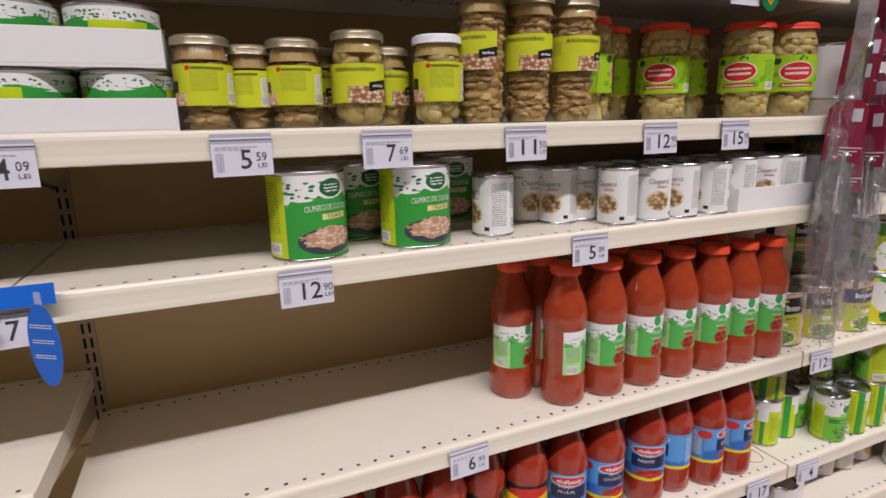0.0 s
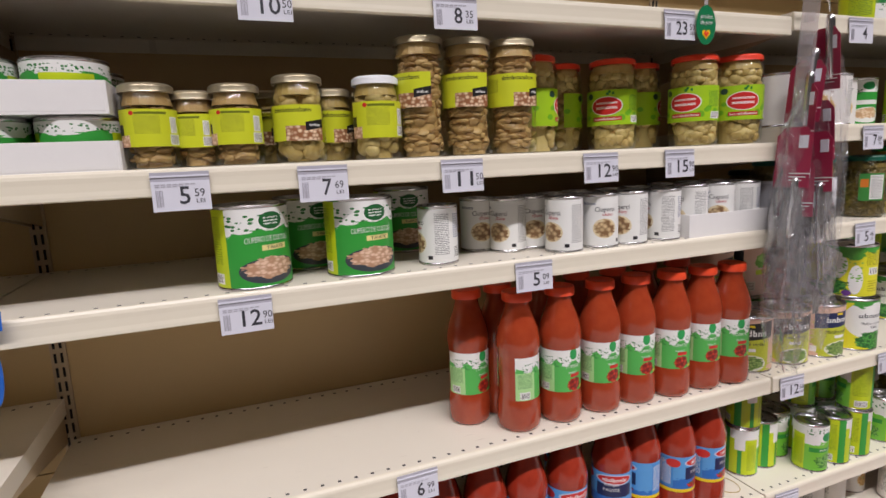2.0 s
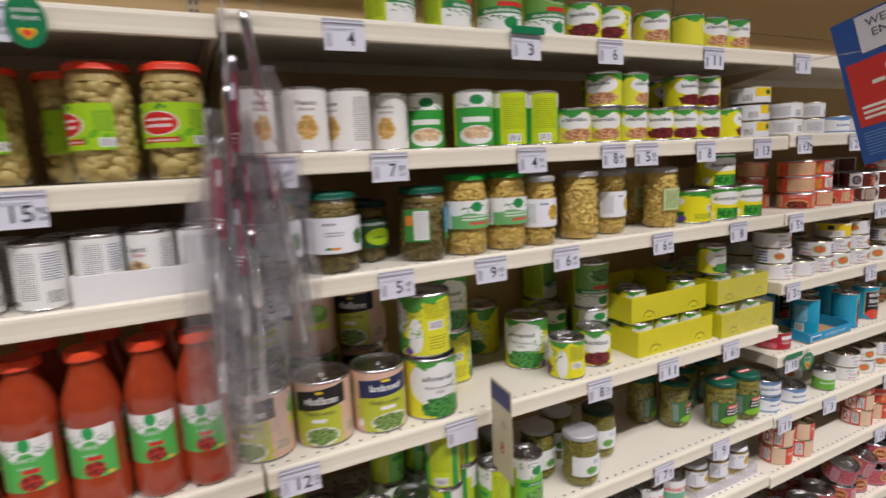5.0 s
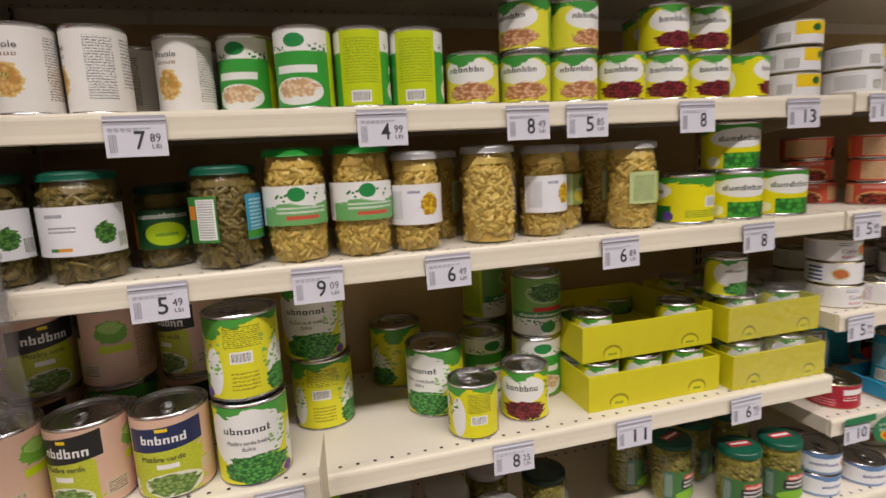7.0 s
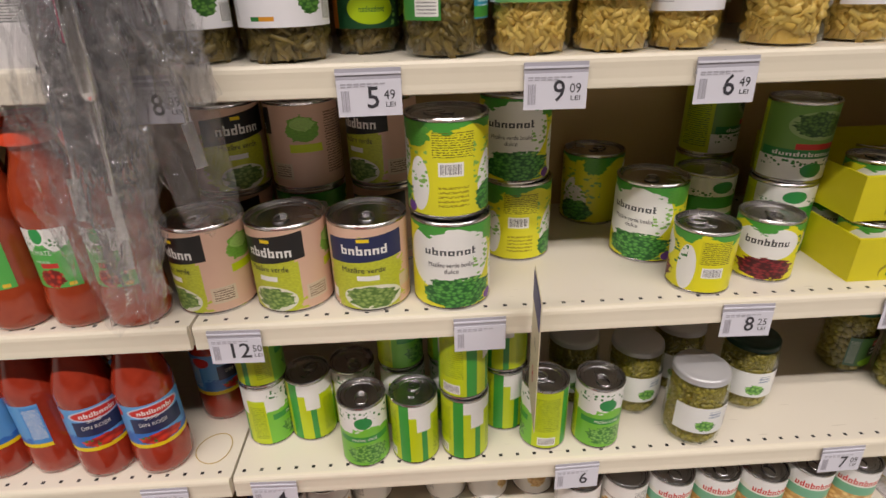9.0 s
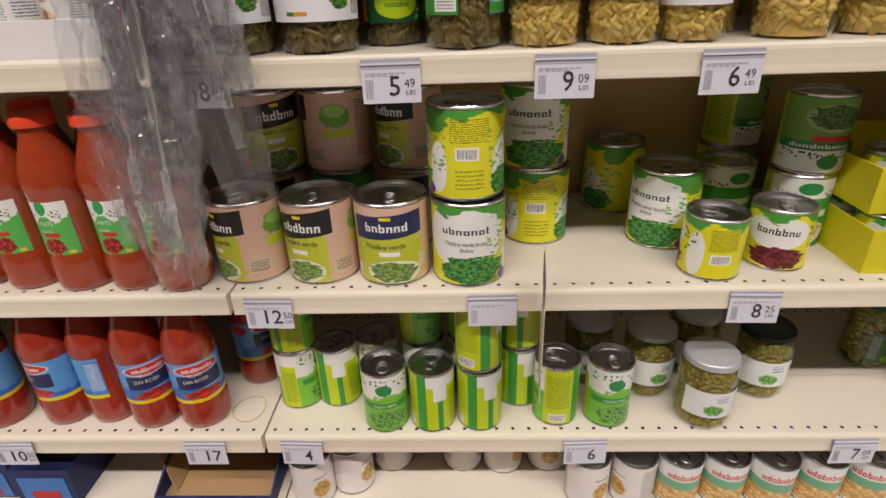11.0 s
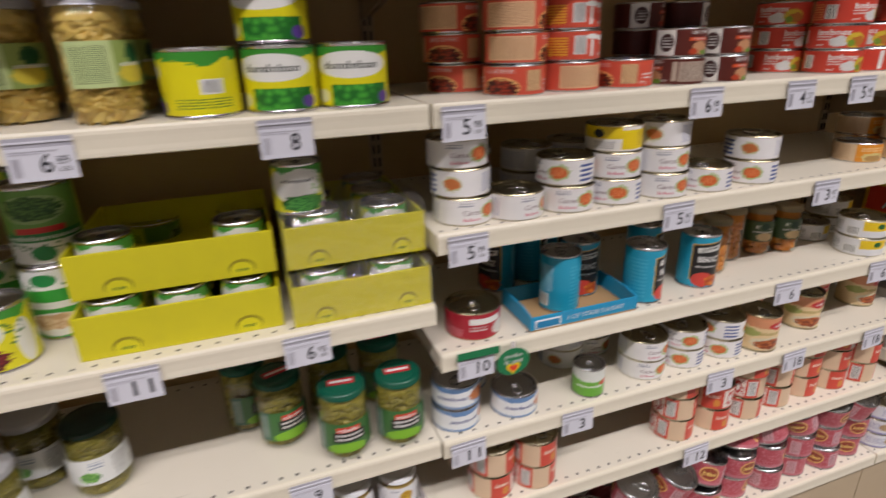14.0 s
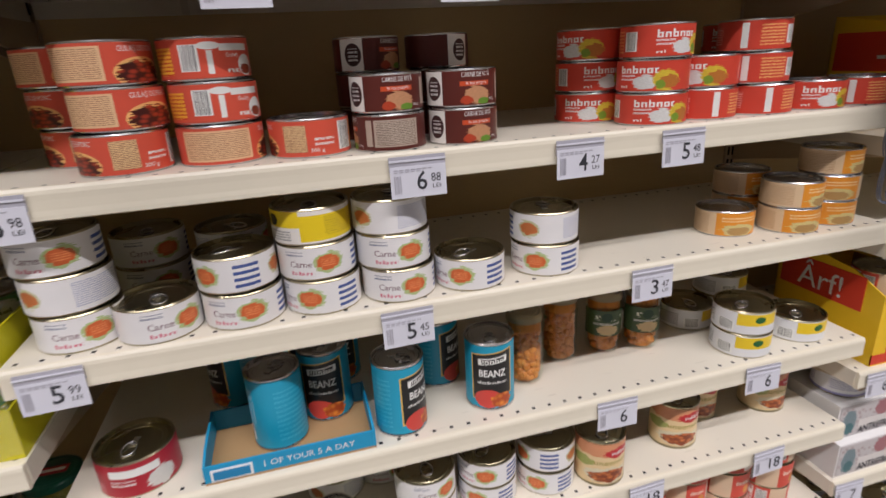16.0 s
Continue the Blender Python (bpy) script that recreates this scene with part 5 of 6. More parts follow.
put("mushroom_can", A2, [(0.078, 0.735, 4), (0.228, 0.735, -8), (0.165, 0.836, -5), (0.345, 0.900, -25)])
put("white_can", A2, [(0.353, 0.737, -95), (0.458, 0.815, -10), (0.496, 0.774, -60), (0.548, 0.782, -20), (0.571, 0.716, -75), (0.645, 0.719, -20), (0.708, 0.719, -70), (0.783, 0.720, -110)])
put("white_can", A2, [(0.60 + 0.066 * i, 0.80 + 0.01 * (i % 2), -40 * i) for i in range(7)])
put("tomato_bottle", A3, [(0.423, 0.798, -8), (0.490, 0.810, 50), (0.490, 0.737, 45), (0.573, 0.735, -22), (0.658, 0.735, -26), (0.738, 0.735, -34), (0.816, 0.728, -40), (0.893, 0.728, -40), (0.962, 0.722, -42)])
put("tomato_bottle", A3, [(0.585 + 0.082 * i, 0.815 + 0.006 * (i % 2), -60 + 25 * i) for i in range(5)])
put("sauce_bottle", A4, [(0.925, 0.735, 24), (0.845, 0.735, 28), (0.585, 0.735, -10)])
put("passata_bottle", A4, [(0.693, 0.743, -40), (0.768, 0.748, -120), (0.500, 0.735, -35)])
put("sauce_bottle", A4, [(0.985, 0.84, 60), (0.64, 0.83, -30), (0.81, 0.83, 200)])
put("yellow_sauce_bottle", A4, [(0.42, 0.74, -20)])
put("yellow_sauce_bottle", A4, [(0.34, 0.75, 170), (0.265, 0.745, 160), (0.185, 0.75, 150), (0.10, 0.75, 165)])


def box_tray(label, x, y, z, w, d, h, outside, inside, kinds, rows, cols, group="", front=1.0):
    """A tray with cans standing in it."""
    tray("cardboard_tray", w, d, h, outside, inside, label, pose(x, y, z), front, group)
    for j in range(rows):
        for i in range(cols):
            k, turn = kinds[(i + j) % len(kinds)]
            put(k, z + 0.0034, [(x + w * (i + 0.5) / cols, y + d * (j + 0.5) / rows, turn)] if cols > 1 else [(x + w - 0.045, y + d - 0.06, turn)])


box_tray("white cardboard tray of mushroom cans at the shelf end", -0.262 + 0.010, 0.688, A1, 0.192, 0.31, 0.036, WHITE_CARD, WHITE_CARD, [("short_mushroom_can", -100), ("short_mushroom_can", 20)], 3, 2, "white trays")
box_tray("white cardboard tray of mushroom cans stacked on another tray", -0.262 + 0.004, 0.690, A1 + 0.067, 0.192, 0.31, 0.038, WHITE_CARD, WHITE_CARD, [("short_mushroom_can", 30), ("short_mushroom_can", -60)], 3, 2, "white trays")
box_tray("low white cardboard tray with small white cans", 0.818, 0.690, A2, 0.196, 0.132, 0.042, WHITE_CARD, WHITE_CARD, [("white_can", -95), ("white_can", -40), ("white_can", -120)], 2, 3, "white trays")

NAVYCARD = printed("navy_carton", lin(28, 40, 92), [("ell", 0.5, 0.55, 0.2, 0.24, lin(190, 200, 220)), ("ell", 0.5, 0.55, 0.17, 0.19, lin(28, 40, 92)), ("lines", 0.42, 0.5, 0.58, 0.6, 4, lin(190, 200, 220))])
NAVYPLAIN = simple("navy_cardboard", lin(30, 42, 92), 0.55, grain=70, amount=0.2, bump=0.08)
box_tray("torn navy cardboard tray with one tomato can", 0.815, 0.690, A5, 0.205, 0.30, 0.066, NAVYPLAIN, KRAFT, [("blue_pulp_can", 0)], 1, 1, "navy trays", 0.40)
flap = thing("cardboard_flap", "torn open brown and navy cardboard side leaning outwards", "cardboard", "", pose(0.835, 0.720, A5 + 0.004))
bm = bmesh.new()
vs = [bm.verts.new(c) for c in ((0.0, 0.0, 0.0), (0.0, 0.24, 0.0), (-0.030, 0.24, 0.085), (-0.035, 0.03, 0.070), (0.002, 0.0, 0.001), (0.003, 0.24, 0.001), (-0.027, 0.24, 0.086), (-0.032, 0.03, 0.071))]
for q in ((0, 1, 2, 3), (7, 6, 5, 4), (0, 4, 5, 1), (1, 5, 6, 2), (2, 6, 7, 3), (3, 7, 4, 0)):
    bm.faces.new([vs[i] for i in q])
part("panel", bm, KRAFT, flap)
for i, (bx, by) in enumerate(((0.565, 0.70), (0.45, 0.71), (0.335, 0.70))):
    crt = thing("tomato_carton", "navy cardboard tray of small tomato cartons", "carton", "navy trays", pose(bx, by, A5))
    part("body", one_box(0, 0, 0, 0.108, 0.26, 0.078, 0.001), NAVYPLAIN, crt)
    part("front_print", one_box(0.012, -0.0012, 0.006, 0.096, 0.0005, 0.060), simple("carton_blue_print", lin(60, 120, 190), 0.4), crt, "blue printed pack front")
    part("tomato_picture", one_box(0.030, -0.0022, 0.010, 0.078, -0.001, 0.030), RED_INK, crt, "red tomato picture")
    # carton is solid: a black plate paints the shade inside its open top
    part("opening", one_box(0.014, 0.02, 0.0775, 0.094, 0.22, 0.0795), SLOT, crt, "black plate painting the shade of an open top")
put("bean_can", A6, [(0.50 + 0.078 * i, 0.73 + 0.085 * j, 50 * i + 20 * j) for i in range(4) for j in range(2)], 2)

tray("brown_tray", 0.235, 0.27, 0.105, KRAFT, KRAFT, "empty brown cardboard tray on the bottom shelf", pose(0.785, 0.70, A6), 0.35)

# ---- bay B ----
Bm, B0, B1, B2, B3, B4, B5 = SHELVES["B"]
put("tall_white_can", B0, [(1.075, 0.735, 20), (1.158, 0.728, -10), (1.232, 0.735, -70), (1.322, 0.782, -30), (1.115, 0.80, 70)])
put("tall_white_can", B0, [(1.10 + 0.075 * i, 0.86, 60 * i) for i in range(5)])
put("mushroom_soup_can", B0, [(1.400, 0.79, -20), (1.475, 0.735, -20), (1.43, 0.88, -20)])
put("mushroom_soup_can", B0, [(1.552, 0.735, 105), (1.628, 0.735, 100)])
put("chickpea_can", B0, [(1.708, 0.730, -12), (1.735, 0.82, 30)])
put("chickpea_can", B0, [(1.790, 0.732, -15), (1.868, 0.732, 5), (1.86, 0.82, 90)], 2)
put("round_bean_can", B0, [(1.950, 0.730, -10), (2.19, 0.735, 60)])
put("round_bean_can", B0, [(2.030, 0.732, -8), (2.112, 0.735, 8), (2.06, 0.82, 40)], 2)
put("white_pate_tin", B0, [(2.29, 0.74, -40)], 3)
put("large_pea_can", Bm, [(1.32, 0.74, 70), (1.43, 0.74, 60), (1.54, 0.74, 0), (1.645, 0.745, 10)])
put("round_bean_can", Bm, [(1.735, 0.73, -20), (1.815, 0.73, -40)])
put("chickpea_can", Bm, [(1.93, 0.73, -10), (2.04, 0.73, 90), (2.12, 0.73, 0), (2.20, 0.73, 0)])
put("green_bean_jar", B1, [(1.090, 0.738, -14), (1.190, 0.738, -12)])
put("dark_label_jar", B1, [(1.272, 0.785, 4)])
put("teal_label_jar", B1, [(1.358, 0.735, 12)])
put("yellow_bean_jar", B1, [(1.449, 0.733, -14), (1.538, 0.733, -10)])
put("wax_bean_jar", B1, [(1.614, 0.728, -2), (1.822, 0.745, 14)])
put("plain_bean_jar", B1, [(1.728, 0.735, 0)])
put("pale_label_jar", B1, [(1.876, 0.80, 0), (1.980, 0.742, 22), (1.665, 0.82, 90), (1.985, 0.84, 30)])
put("dark_label_jar", B1, [(1.28, 0.88, 20), (1.15, 0.86, 0)])
put("pea_can", B2, [(1.050, 0.755, -25), (1.153, 0.750, -6)])
put("pea_can_blue", B2, [(1.255, 0.744, 6)])
put("pea_can", B2, [(1.060, 0.870, 12), (1.275, 0.875, -6)], 2)
put("pea_can", B2 + 0.1195, [(1.166, 0.872, -85)])
put("sweet_pea_can", B2, [(1.166, 0.872, 0), (1.615, 0.980, 130)])
put("sweet_pea_can", B2, [(1.360, 0.738, 14)])
put("sweet_pea_can", B2 + 0.1195, [(1.358, 0.748, -110)])
put("sweet_pea_can", B2, [(1.466, 0.862, -118)])
put("sweet_pea_can", B2 + 0.1195, [(1.460, 0.862, 2)])
put("sweet_pea_can", B2, [(1.656, 0.836, -30)])
put("upright_pea_can", B2, [(1.758, 0.882, 10), (1.846, 0.832, -8)])
put("large_pea_can", B2 + 0.1105, [(1.849, 0.834, 4)])
put("kidney_bean_can", B2, [(1.689, 0.733, -125), (1.788, 0.756, -10)])
put("large_pea_can", B2, [(1.80, 0.975, 90)], 2)
put("green_pea_can", B3, [(1.075, 0.775, 90)], 2)
put("green_pea_can", B3, [(1.140, 0.780, 160), (1.226, 0.722, 6), (1.300, 0.722, 168), (1.494, 0.734, -120), (1.574, 0.730, 6), (1.205, 0.80, 30)])
put("green_pea_can", B3, [(1.374, 0.724, 172), (1.283, 0.795, 90), (1.440, 0.778, 170), (1.36, 0.80, 0)], 2)
put("pea_jar", B3, [(1.655, 0.800, 30), (1.722, 0.728, 16), (1.562, 0.830, 20), (1.745, 0.845, 0)])
put("pea_jar_dark", B3, [(1.838, 0.796, 12)])
put("pickle_jar", B3, [(2.115, 0.800, 20), (2.212, 0.732, -6), (2.306, 0.730, -4), (2.060, 0.865, 40), (2.205, 0.850, 60), (2.300, 0.850, 0)])
put("bean_can", B4, [(1.085, 0.724, 40), (1.150, 0.750, 60), (1.215, 0.800, 90), (1.345, 0.800, 70), (1.418, 0.795, 50), (1.50, 0.80, 0), (1.556, 0.722, 30), (1.632, 0.722, -60)])
put("white_bean_tin", B4, [(1.706, 0.722, 8), (1.782, 0.724, 2), (1.856, 0.717, 6), (1.936, 0.722, -4), (2.014, 0.722, -14)])
put("corn_can", B5, [(1.14 + 0.079 * i, 0.735, 80 * i) for i in range(4)])
put("corn_can", B5, [(1.62 + 0.081 * i, 0.730, 80 * i) for i in range(9)])
put("corn_can", B5, [(1.62 + 0.081 * i, 0.815, 110 * i) for i in range(9)])

LIME = printed("lime_carton", lin(214, 204, 24), [("ell", 0.22, 0.20, 0.07, 0.22, lin(150, 140, 10)), ("ell", 0.22, 0.15, 0.062, 0.20, lin(222, 214, 20)), ("ell", 0.82, 0.20, 0.07, 0.22, lin(150, 140, 10)), ("ell", 0.82, 0.15, 0.062, 0.20, lin(222, 214, 20)), ("lines", 0.19, 0.12, 0.25, 0.22, 9, lin(60, 110, 30)), ("lines", 0.79, 0.12, 0.85, 0.22, 9, lin(60, 110, 30))], 0.5)
LIME_IN = simple("lime_cardboard", lin(216, 208, 24), 0.55, grain=70, amount=0.16, bump=0.06)


def sheet_uv(w, h):
    """An upright printed sheet 1.2 mm thick with its own label coordinates, facing -y."""
    bm = bmesh.new()
    uvl = bm.loops.layers.uv.new("UVMap")
    box(bm, 0, 0, 0, w, 0.0012, h)
    for f in bm.faces:
        for loop in f.loops:
            loop[uvl].uv = (loop.vert.co.x / w, loop.vert.co.z / h)
    return bm


def lime_crate(x, y, z, w, d, film, gaps=False):
    t = tray("lime_tray", w, d, 0.062, LIME_IN, LIME_IN, "lime yellow cardboard tray of small pea cans" + (" in torn clear film" if film else ""), pose(x, y, z), 1.0, "lime trays")
    fp = part("front_print", sheet_uv(w, 0.061), LIME, t, "printed tray front")
    fp.location = (0, -0.0014, 0.0005)
    nx = int(w / 0.082)
    for i in range(nx):
        for j in range(3):
            if gaps and (i == 1 or j > 0):
                continue
            put("small_pea_can", z + 0.0034, [(x + w * (i + 0.5) / nx, y + 0.042 + 0.078 * j, 12 if j == 0 else 40 * i)])
    if film:
        bm = bmesh.new()
        rnd = random.Random(int(z * 1000))
        cols, prof = 14, [(-0.004, 0.004), (-0.004, 0.03), (-0.003, 0.06), (0.0, 0.070), (0.010, 0.078), (0.06, 0.079), (0.14, 0.079), (d, 0.078)]
        g = [[bm.verts.new((w * i / cols - 0.002 + 0.004 * i / cols, yy - rnd.uniform(0, 0.004), zz + rnd.uniform(-0.004, 0.004))) for i in range(cols + 1)] for yy, zz in prof]
        for a, b in zip(g, g[1:]):
            for i in range(cols):
                bm.faces.new([a[i], a[i + 1], b[i + 1], b[i]]).smooth = True
        part("film", bm, FILM, t, "clear shrink film")
    return t


lime_crate(1.882, 0.712, B2, 0.258, 0.24, False)
lime_crate(1.884, 0.735, B2 + 0.0765, 0.258, 0.24, False, True)
lime_crate(2.154, 0.696, B2, 0.206, 0.24, True)
lime_crate(2.156, 0.712, B2 + 0.0825, 0.203, 0.24, True)
put("small_pea_can", B2 + 0.1585, [(2.187, 0.755, 14)])
put("large_pea_can", B2, [(1.955, 0.975, 90), (2.10, 0.985, 60)])

put("green_bean_can", B1, [(2.085, 0.742, -125), (2.182, 0.740, -10), (2.276, 0.738, -6), (2.29, 0.85, 30)])
put("green_bean_can", B1 + 0.0815, [(2.180, 0.748, -12)])

# clear tray of bean jars on the lower shelf
tray("clear_tray", 0.255, 0.16, 0.030, PVC, WHITE_CARD, "clear plastic tray of small bean jars", pose(2.085, 0.70, B4), 1.0)
put("short_bean_jar", B4 + 0.0034, [(2.128, 0.745, 0), (2.212, 0.745, 12), (2.296, 0.745, -9)])

# ---- bay C ----
Cm, C0, C1, C2, C3, C4, C5, C6 = SHELVES["C"]
put("white_pate_tin", C0, [(2.43, 0.74, 20), (2.53, 0.74, 50)], 2)
put("blue_pate_tin", C0, [(2.66, 0.74, 0), (2.78, 0.74, 40)])
put("goulash_tin", C1, [(2.520, 0.745, -75)])
put("goulash_tin", C1 + 0.0440, [(2.524, 0.748, 34)])
put("goulash_tin", C1 + 0.0880, [(2.520, 0.748, 37)])
put("goulash_tin", C1, [(2.619, 0.752, 70)])
put("goulash_tin_front", C1 + 0.0440, [(2.619, 0.755, 16)])
put("goulash_tin_front", C1 + 0.0880, [(2.616, 0.755, 14)])
put("goulash_tin", C1, [(2.716, 0.747, -112), (2.462, 0.835, -80)])
put("goulash_tin", C1 + 0.0440, [(2.456, 0.838, -60)])
put("goulash_tin", C1 + 0.0880, [(2.452, 0.838, 20)])
put("beef_tin", C1, [(2.808, 0.731, -100), (2.899, 0.731, 4)])
put("beef_tin", C1 + 0.0430, [(2.808, 0.733, 3), (2.899, 0.732, 2)])
put("beef_tin", C1, [(2.805, 0.83, 70), (2.90, 0.83, 80)], 3)
put("red_meat_tin", C1, [(3.168, 0.735, -12), (3.118, 0.815, -20), (3.38, 0.83, -40)], 3)
put("red_meat_tin", C1, [(3.254, 0.742, 160)])
put("red_meat_tin", C1 + 0.042, [(3.254, 0.744, -48)])
put("red_meat_tin", C1, [(3.346, 0.738, 150)])
put("red_meat_tin", C1 + 0.042, [(3.338, 0.742, 118)])
put("red_meat_tin", C1 + 0.084, [(3.332, 0.742, 118)])
put("red_meat_tin", C1, [(3.438, 0.735, -8), (3.530, 0.735, 116)])
put("white_meat_tin", C2, [(2.434, 0.745, 8)])
put("white_meat_tin", C2 + 0.044, [(2.431, 0.747, 180)])
put("white_meat_tin", C2 + 0.088, [(2.427, 0.748, -4)])
put("white_meat_tin", C2, [(2.518, 0.733, 24), (2.490, 0.875, 0)])
put("white_meat_tin", C2 + 0.044, [(2.490, 0.875, 10)])
put("white_meat_tin", C2, [(2.613, 0.734, -14)])
put("white_meat_tin", C2 + 0.044, [(2.611, 0.737, -72)])
put("white_meat_tin", C2, [(2.708, 0.738, -52)])
put("white_meat_tin", C2 + 0.044, [(2.706, 0.740, -16)])
put("yellow_meat_tin", C2 + 0.088, [(2.704, 0.740, -5)])
put("white_meat_tin", C2, [(2.805, 0.735, -14)])
put("white_meat_tin", C2 + 0.044, [(2.802, 0.737, -12)])
put("white_meat_tin", C2 + 0.088, [(2.800, 0.737, 160)])
put("white_meat_tin", C2, [(2.902, 0.733, -62)])
put("white_meat_tin", C2, [(3.015, 0.738, -70)])
put("white_meat_tin", C2 + 0.044, [(3.014, 0.740, 165)])
put("white_meat_tin", C2, [(2.60, 0.85, 40), (2.70, 0.86, 100)], 2)
put("pate_tin", C2, [(3.342, 0.765, -50)])
put("pate_tin", C2, [(3.438, 0.736, -48), (3.430, 0.830, -60)], 2)
put("pate_tin", C2, [(3.520, 0.745, -48)], 3)
put("crimson_tin", C3, [(2.450, 0.747, -14)])
put("baked_bean_can", C3 + 0.0034, [(2.627, 0.758, 150), (2.695, 0.800, -10)])
put("baked_bean_can", C3, [(2.560, 0.885, -60), (2.64, 0.90, 60), (2.792, 0.733, 42), (2.931, 0.745, -14), (2.872, 0.832, 46), (2.72, 0.90, 0)])
put("sauce_jar", C3, [(3.002, 0.778, 0), (3.083, 0.818, 60)])
put("green_label_jar", C3, [(3.166, 0.818, -20), (3.232, 0.806, -14)])
put("white_pate_tin", C3, [(3.380, 0.738, -60), (3.27, 0.88, 0), (3.45, 0.87, -20)], 2)
put("white_pate_tin", C3, [(3.502, 0.745, -50), (3.360, 0.850, -10)])
put("blue_pate_tin", C4, [(2.412, 0.740, 10)], 2)
put("blue_pate_tin", C4, [(2.527, 0.735, -4), (2.47, 0.84, 30)])
put("small_green_can", C4, [(2.680, 0.722, -20)])
put("white_meat_tin", C4, [(2.690, 0.840, 170), (2.822, 0.745, -10), (2.923, 0.748, -70), (3.024, 0.746, -72), (2.77, 0.86, 0)], 2)
put("cream_bean_tin", C4, [(3.113, 0.728, -22), (3.282, 0.762, -30), (3.370, 0.815, -18), (3.505, 0.790, -10), (3.18, 0.83, 20)])
put("red_bean_tin", C5, [(2.482, 0.738, 20), (2.572, 0.732, 60), (3.020, 0.736, 10)], 2)
put("red_bean_tin", C5, [(2.921, 0.738, 40), (3.115, 0.738, 50), (3.212, 0.745, 70), (3.305, 0.75, 20), (3.395, 0.745, 0), (3.488, 0.740, 60)], 3)
put("pink_tin", C6, [(2.45 + 0.098 * i, 0.735 + 0.012 * (i % 2), 30 * i) for i in range(12)])
put("pink_tin", C6, [(2.45 + 0.098 * i, 0.845, 50 * i) for i in range(12)])
put("pink_tin", C6 + 0.063, [(3.14 + 0.098 * i, 0.742, 40 * i) for i in range(5)])
for i, (x, level) in enumerate(((2.84, 1), (2.94, 1), (3.04, 1), (3.14, 2), (3.236, 2), (3.336, 2), (3.434, 2), (3.514, 2))):  # the top ones lie askew
    copy_thing(PROTO["pink_tin"], pose(x - 0.004, 0.738, C6 + 0.063 * level + 0.013, 11 + 3 * math.sin(5 * i), -13 + 4 * math.cos(3 * i), 40 + 55 * i))

t = tray("blue_tray", 0.215, 0.112, 0.034, simple("turquoise_cardboard", lin(30, 150, 196), 0.5, grain=60, amount=0.12, bump=0.05), KRAFT, "turquoise cardboard tray with two bean cans", pose(2.533, 0.690, C3), 0.80)
text_flat("1 OF YOUR 5 A DAY", 0.0125, 0.128, -0.0008, 0.0145, t, WHITE_INK, width=0.115)
bm = one_box(0.008, -0.0012, 0.004, 0.058, 0.0, 0.021)
part("badge", bm, WHITE_INK, t, "pale badge outline")
part("badge_core", one_box(0.011, -0.0020, 0.0065, 0.055, -0.0011, 0.0185), simple("badge_blue", lin(30, 130, 180), 0.5), t)

# ---- bay D ----
Dm, D0, D1, Da, D2, D3, D6 = SHELVES["D"]
YCARD = simple("yellow_cardboard", lin(240, 196, 30), 0.5, grain=60, amount=0.12, bump=0.05)
RCARD = simple("red_cardboard", lin(214, 60, 36), 0.5, grain=60, amount=0.12, bump=0.05)


def dog_food_box(x, y, z, word=True):
    t = thing("display_box", "yellow and red cardboard display box of pet food tins", "box", "yellow display boxes", pose(x, y, z))
    w, d, h = 0.20, 0.215, 0.165
    part("base", one_box(0, 0, 0, w, d, 0.003), YCARD, t)
    for xx in (0, w - 0.003):
        bm = bmesh.new()
        vs = [(0, 0.003), (d, 0.003), (d, h + 0.02), (0.06, h), (0, h - 0.03)]
        a, b = [[bm.verts.new((q, yy, zz)) for yy, zz in vs] for q in (xx, xx + 0.003)]
        bm.faces.new(a)
        bm.faces.new(b[::-1])
        for i in range(5):
            bm.faces.new([a[i], a[(i + 1) % 5], b[(i + 1) % 5], b[i]])
        bmesh.ops.recalc_face_normals(bm, faces=bm.faces)
        sd = part("side_wall", bm, YCARD, t)
        out = xx - 0.0012 if xx == 0 else xx + 0.003
        part("red_panel", one_box(out, 0.035, h * 0.56, out + 0.0012, d - 0.01, h * 0.95), RCARD, sd, "red printed panel")
        inn = xx + 0.003 if xx == 0 else xx - 0.0008
        part("plain_inside", one_box(inn, 0.012, 0.004, inn + 0.0008, d - 0.004, h - 0.045), KRAFT, sd, "plain brown inside")
    vs, fs = lettering("Ârf!" if word else "-", 0.06)
    bm = bmesh.new()
    bv = [bm.verts.new((-0.002, 0.118 - p[0], h * 0.73 + p[1])) for p in vs]
    for f in fs:
        bm.faces.new([bv[i] for i in f])
    part("lettering", bm, WHITE_INK, t, "white lettering")
    part("back_wall", one_box(0, d - 0.003, 0.003, w, d, h + 0.02), YCARD, t)
    part("front_lip", one_box(0, -0.0005, 0.003, w, 0.0025, 0.022), RCARD, t, "red front lip")
    part("corner_flap", one_box(0.003, 0, 0.022, 0.03, 0.0025, h - 0.04), YCARD, t)
    put("red_bean_tin", z + 0.0036, [(x + 0.055, y + 0.05, 10), (x + 0.148, y + 0.05, 30)], 3)


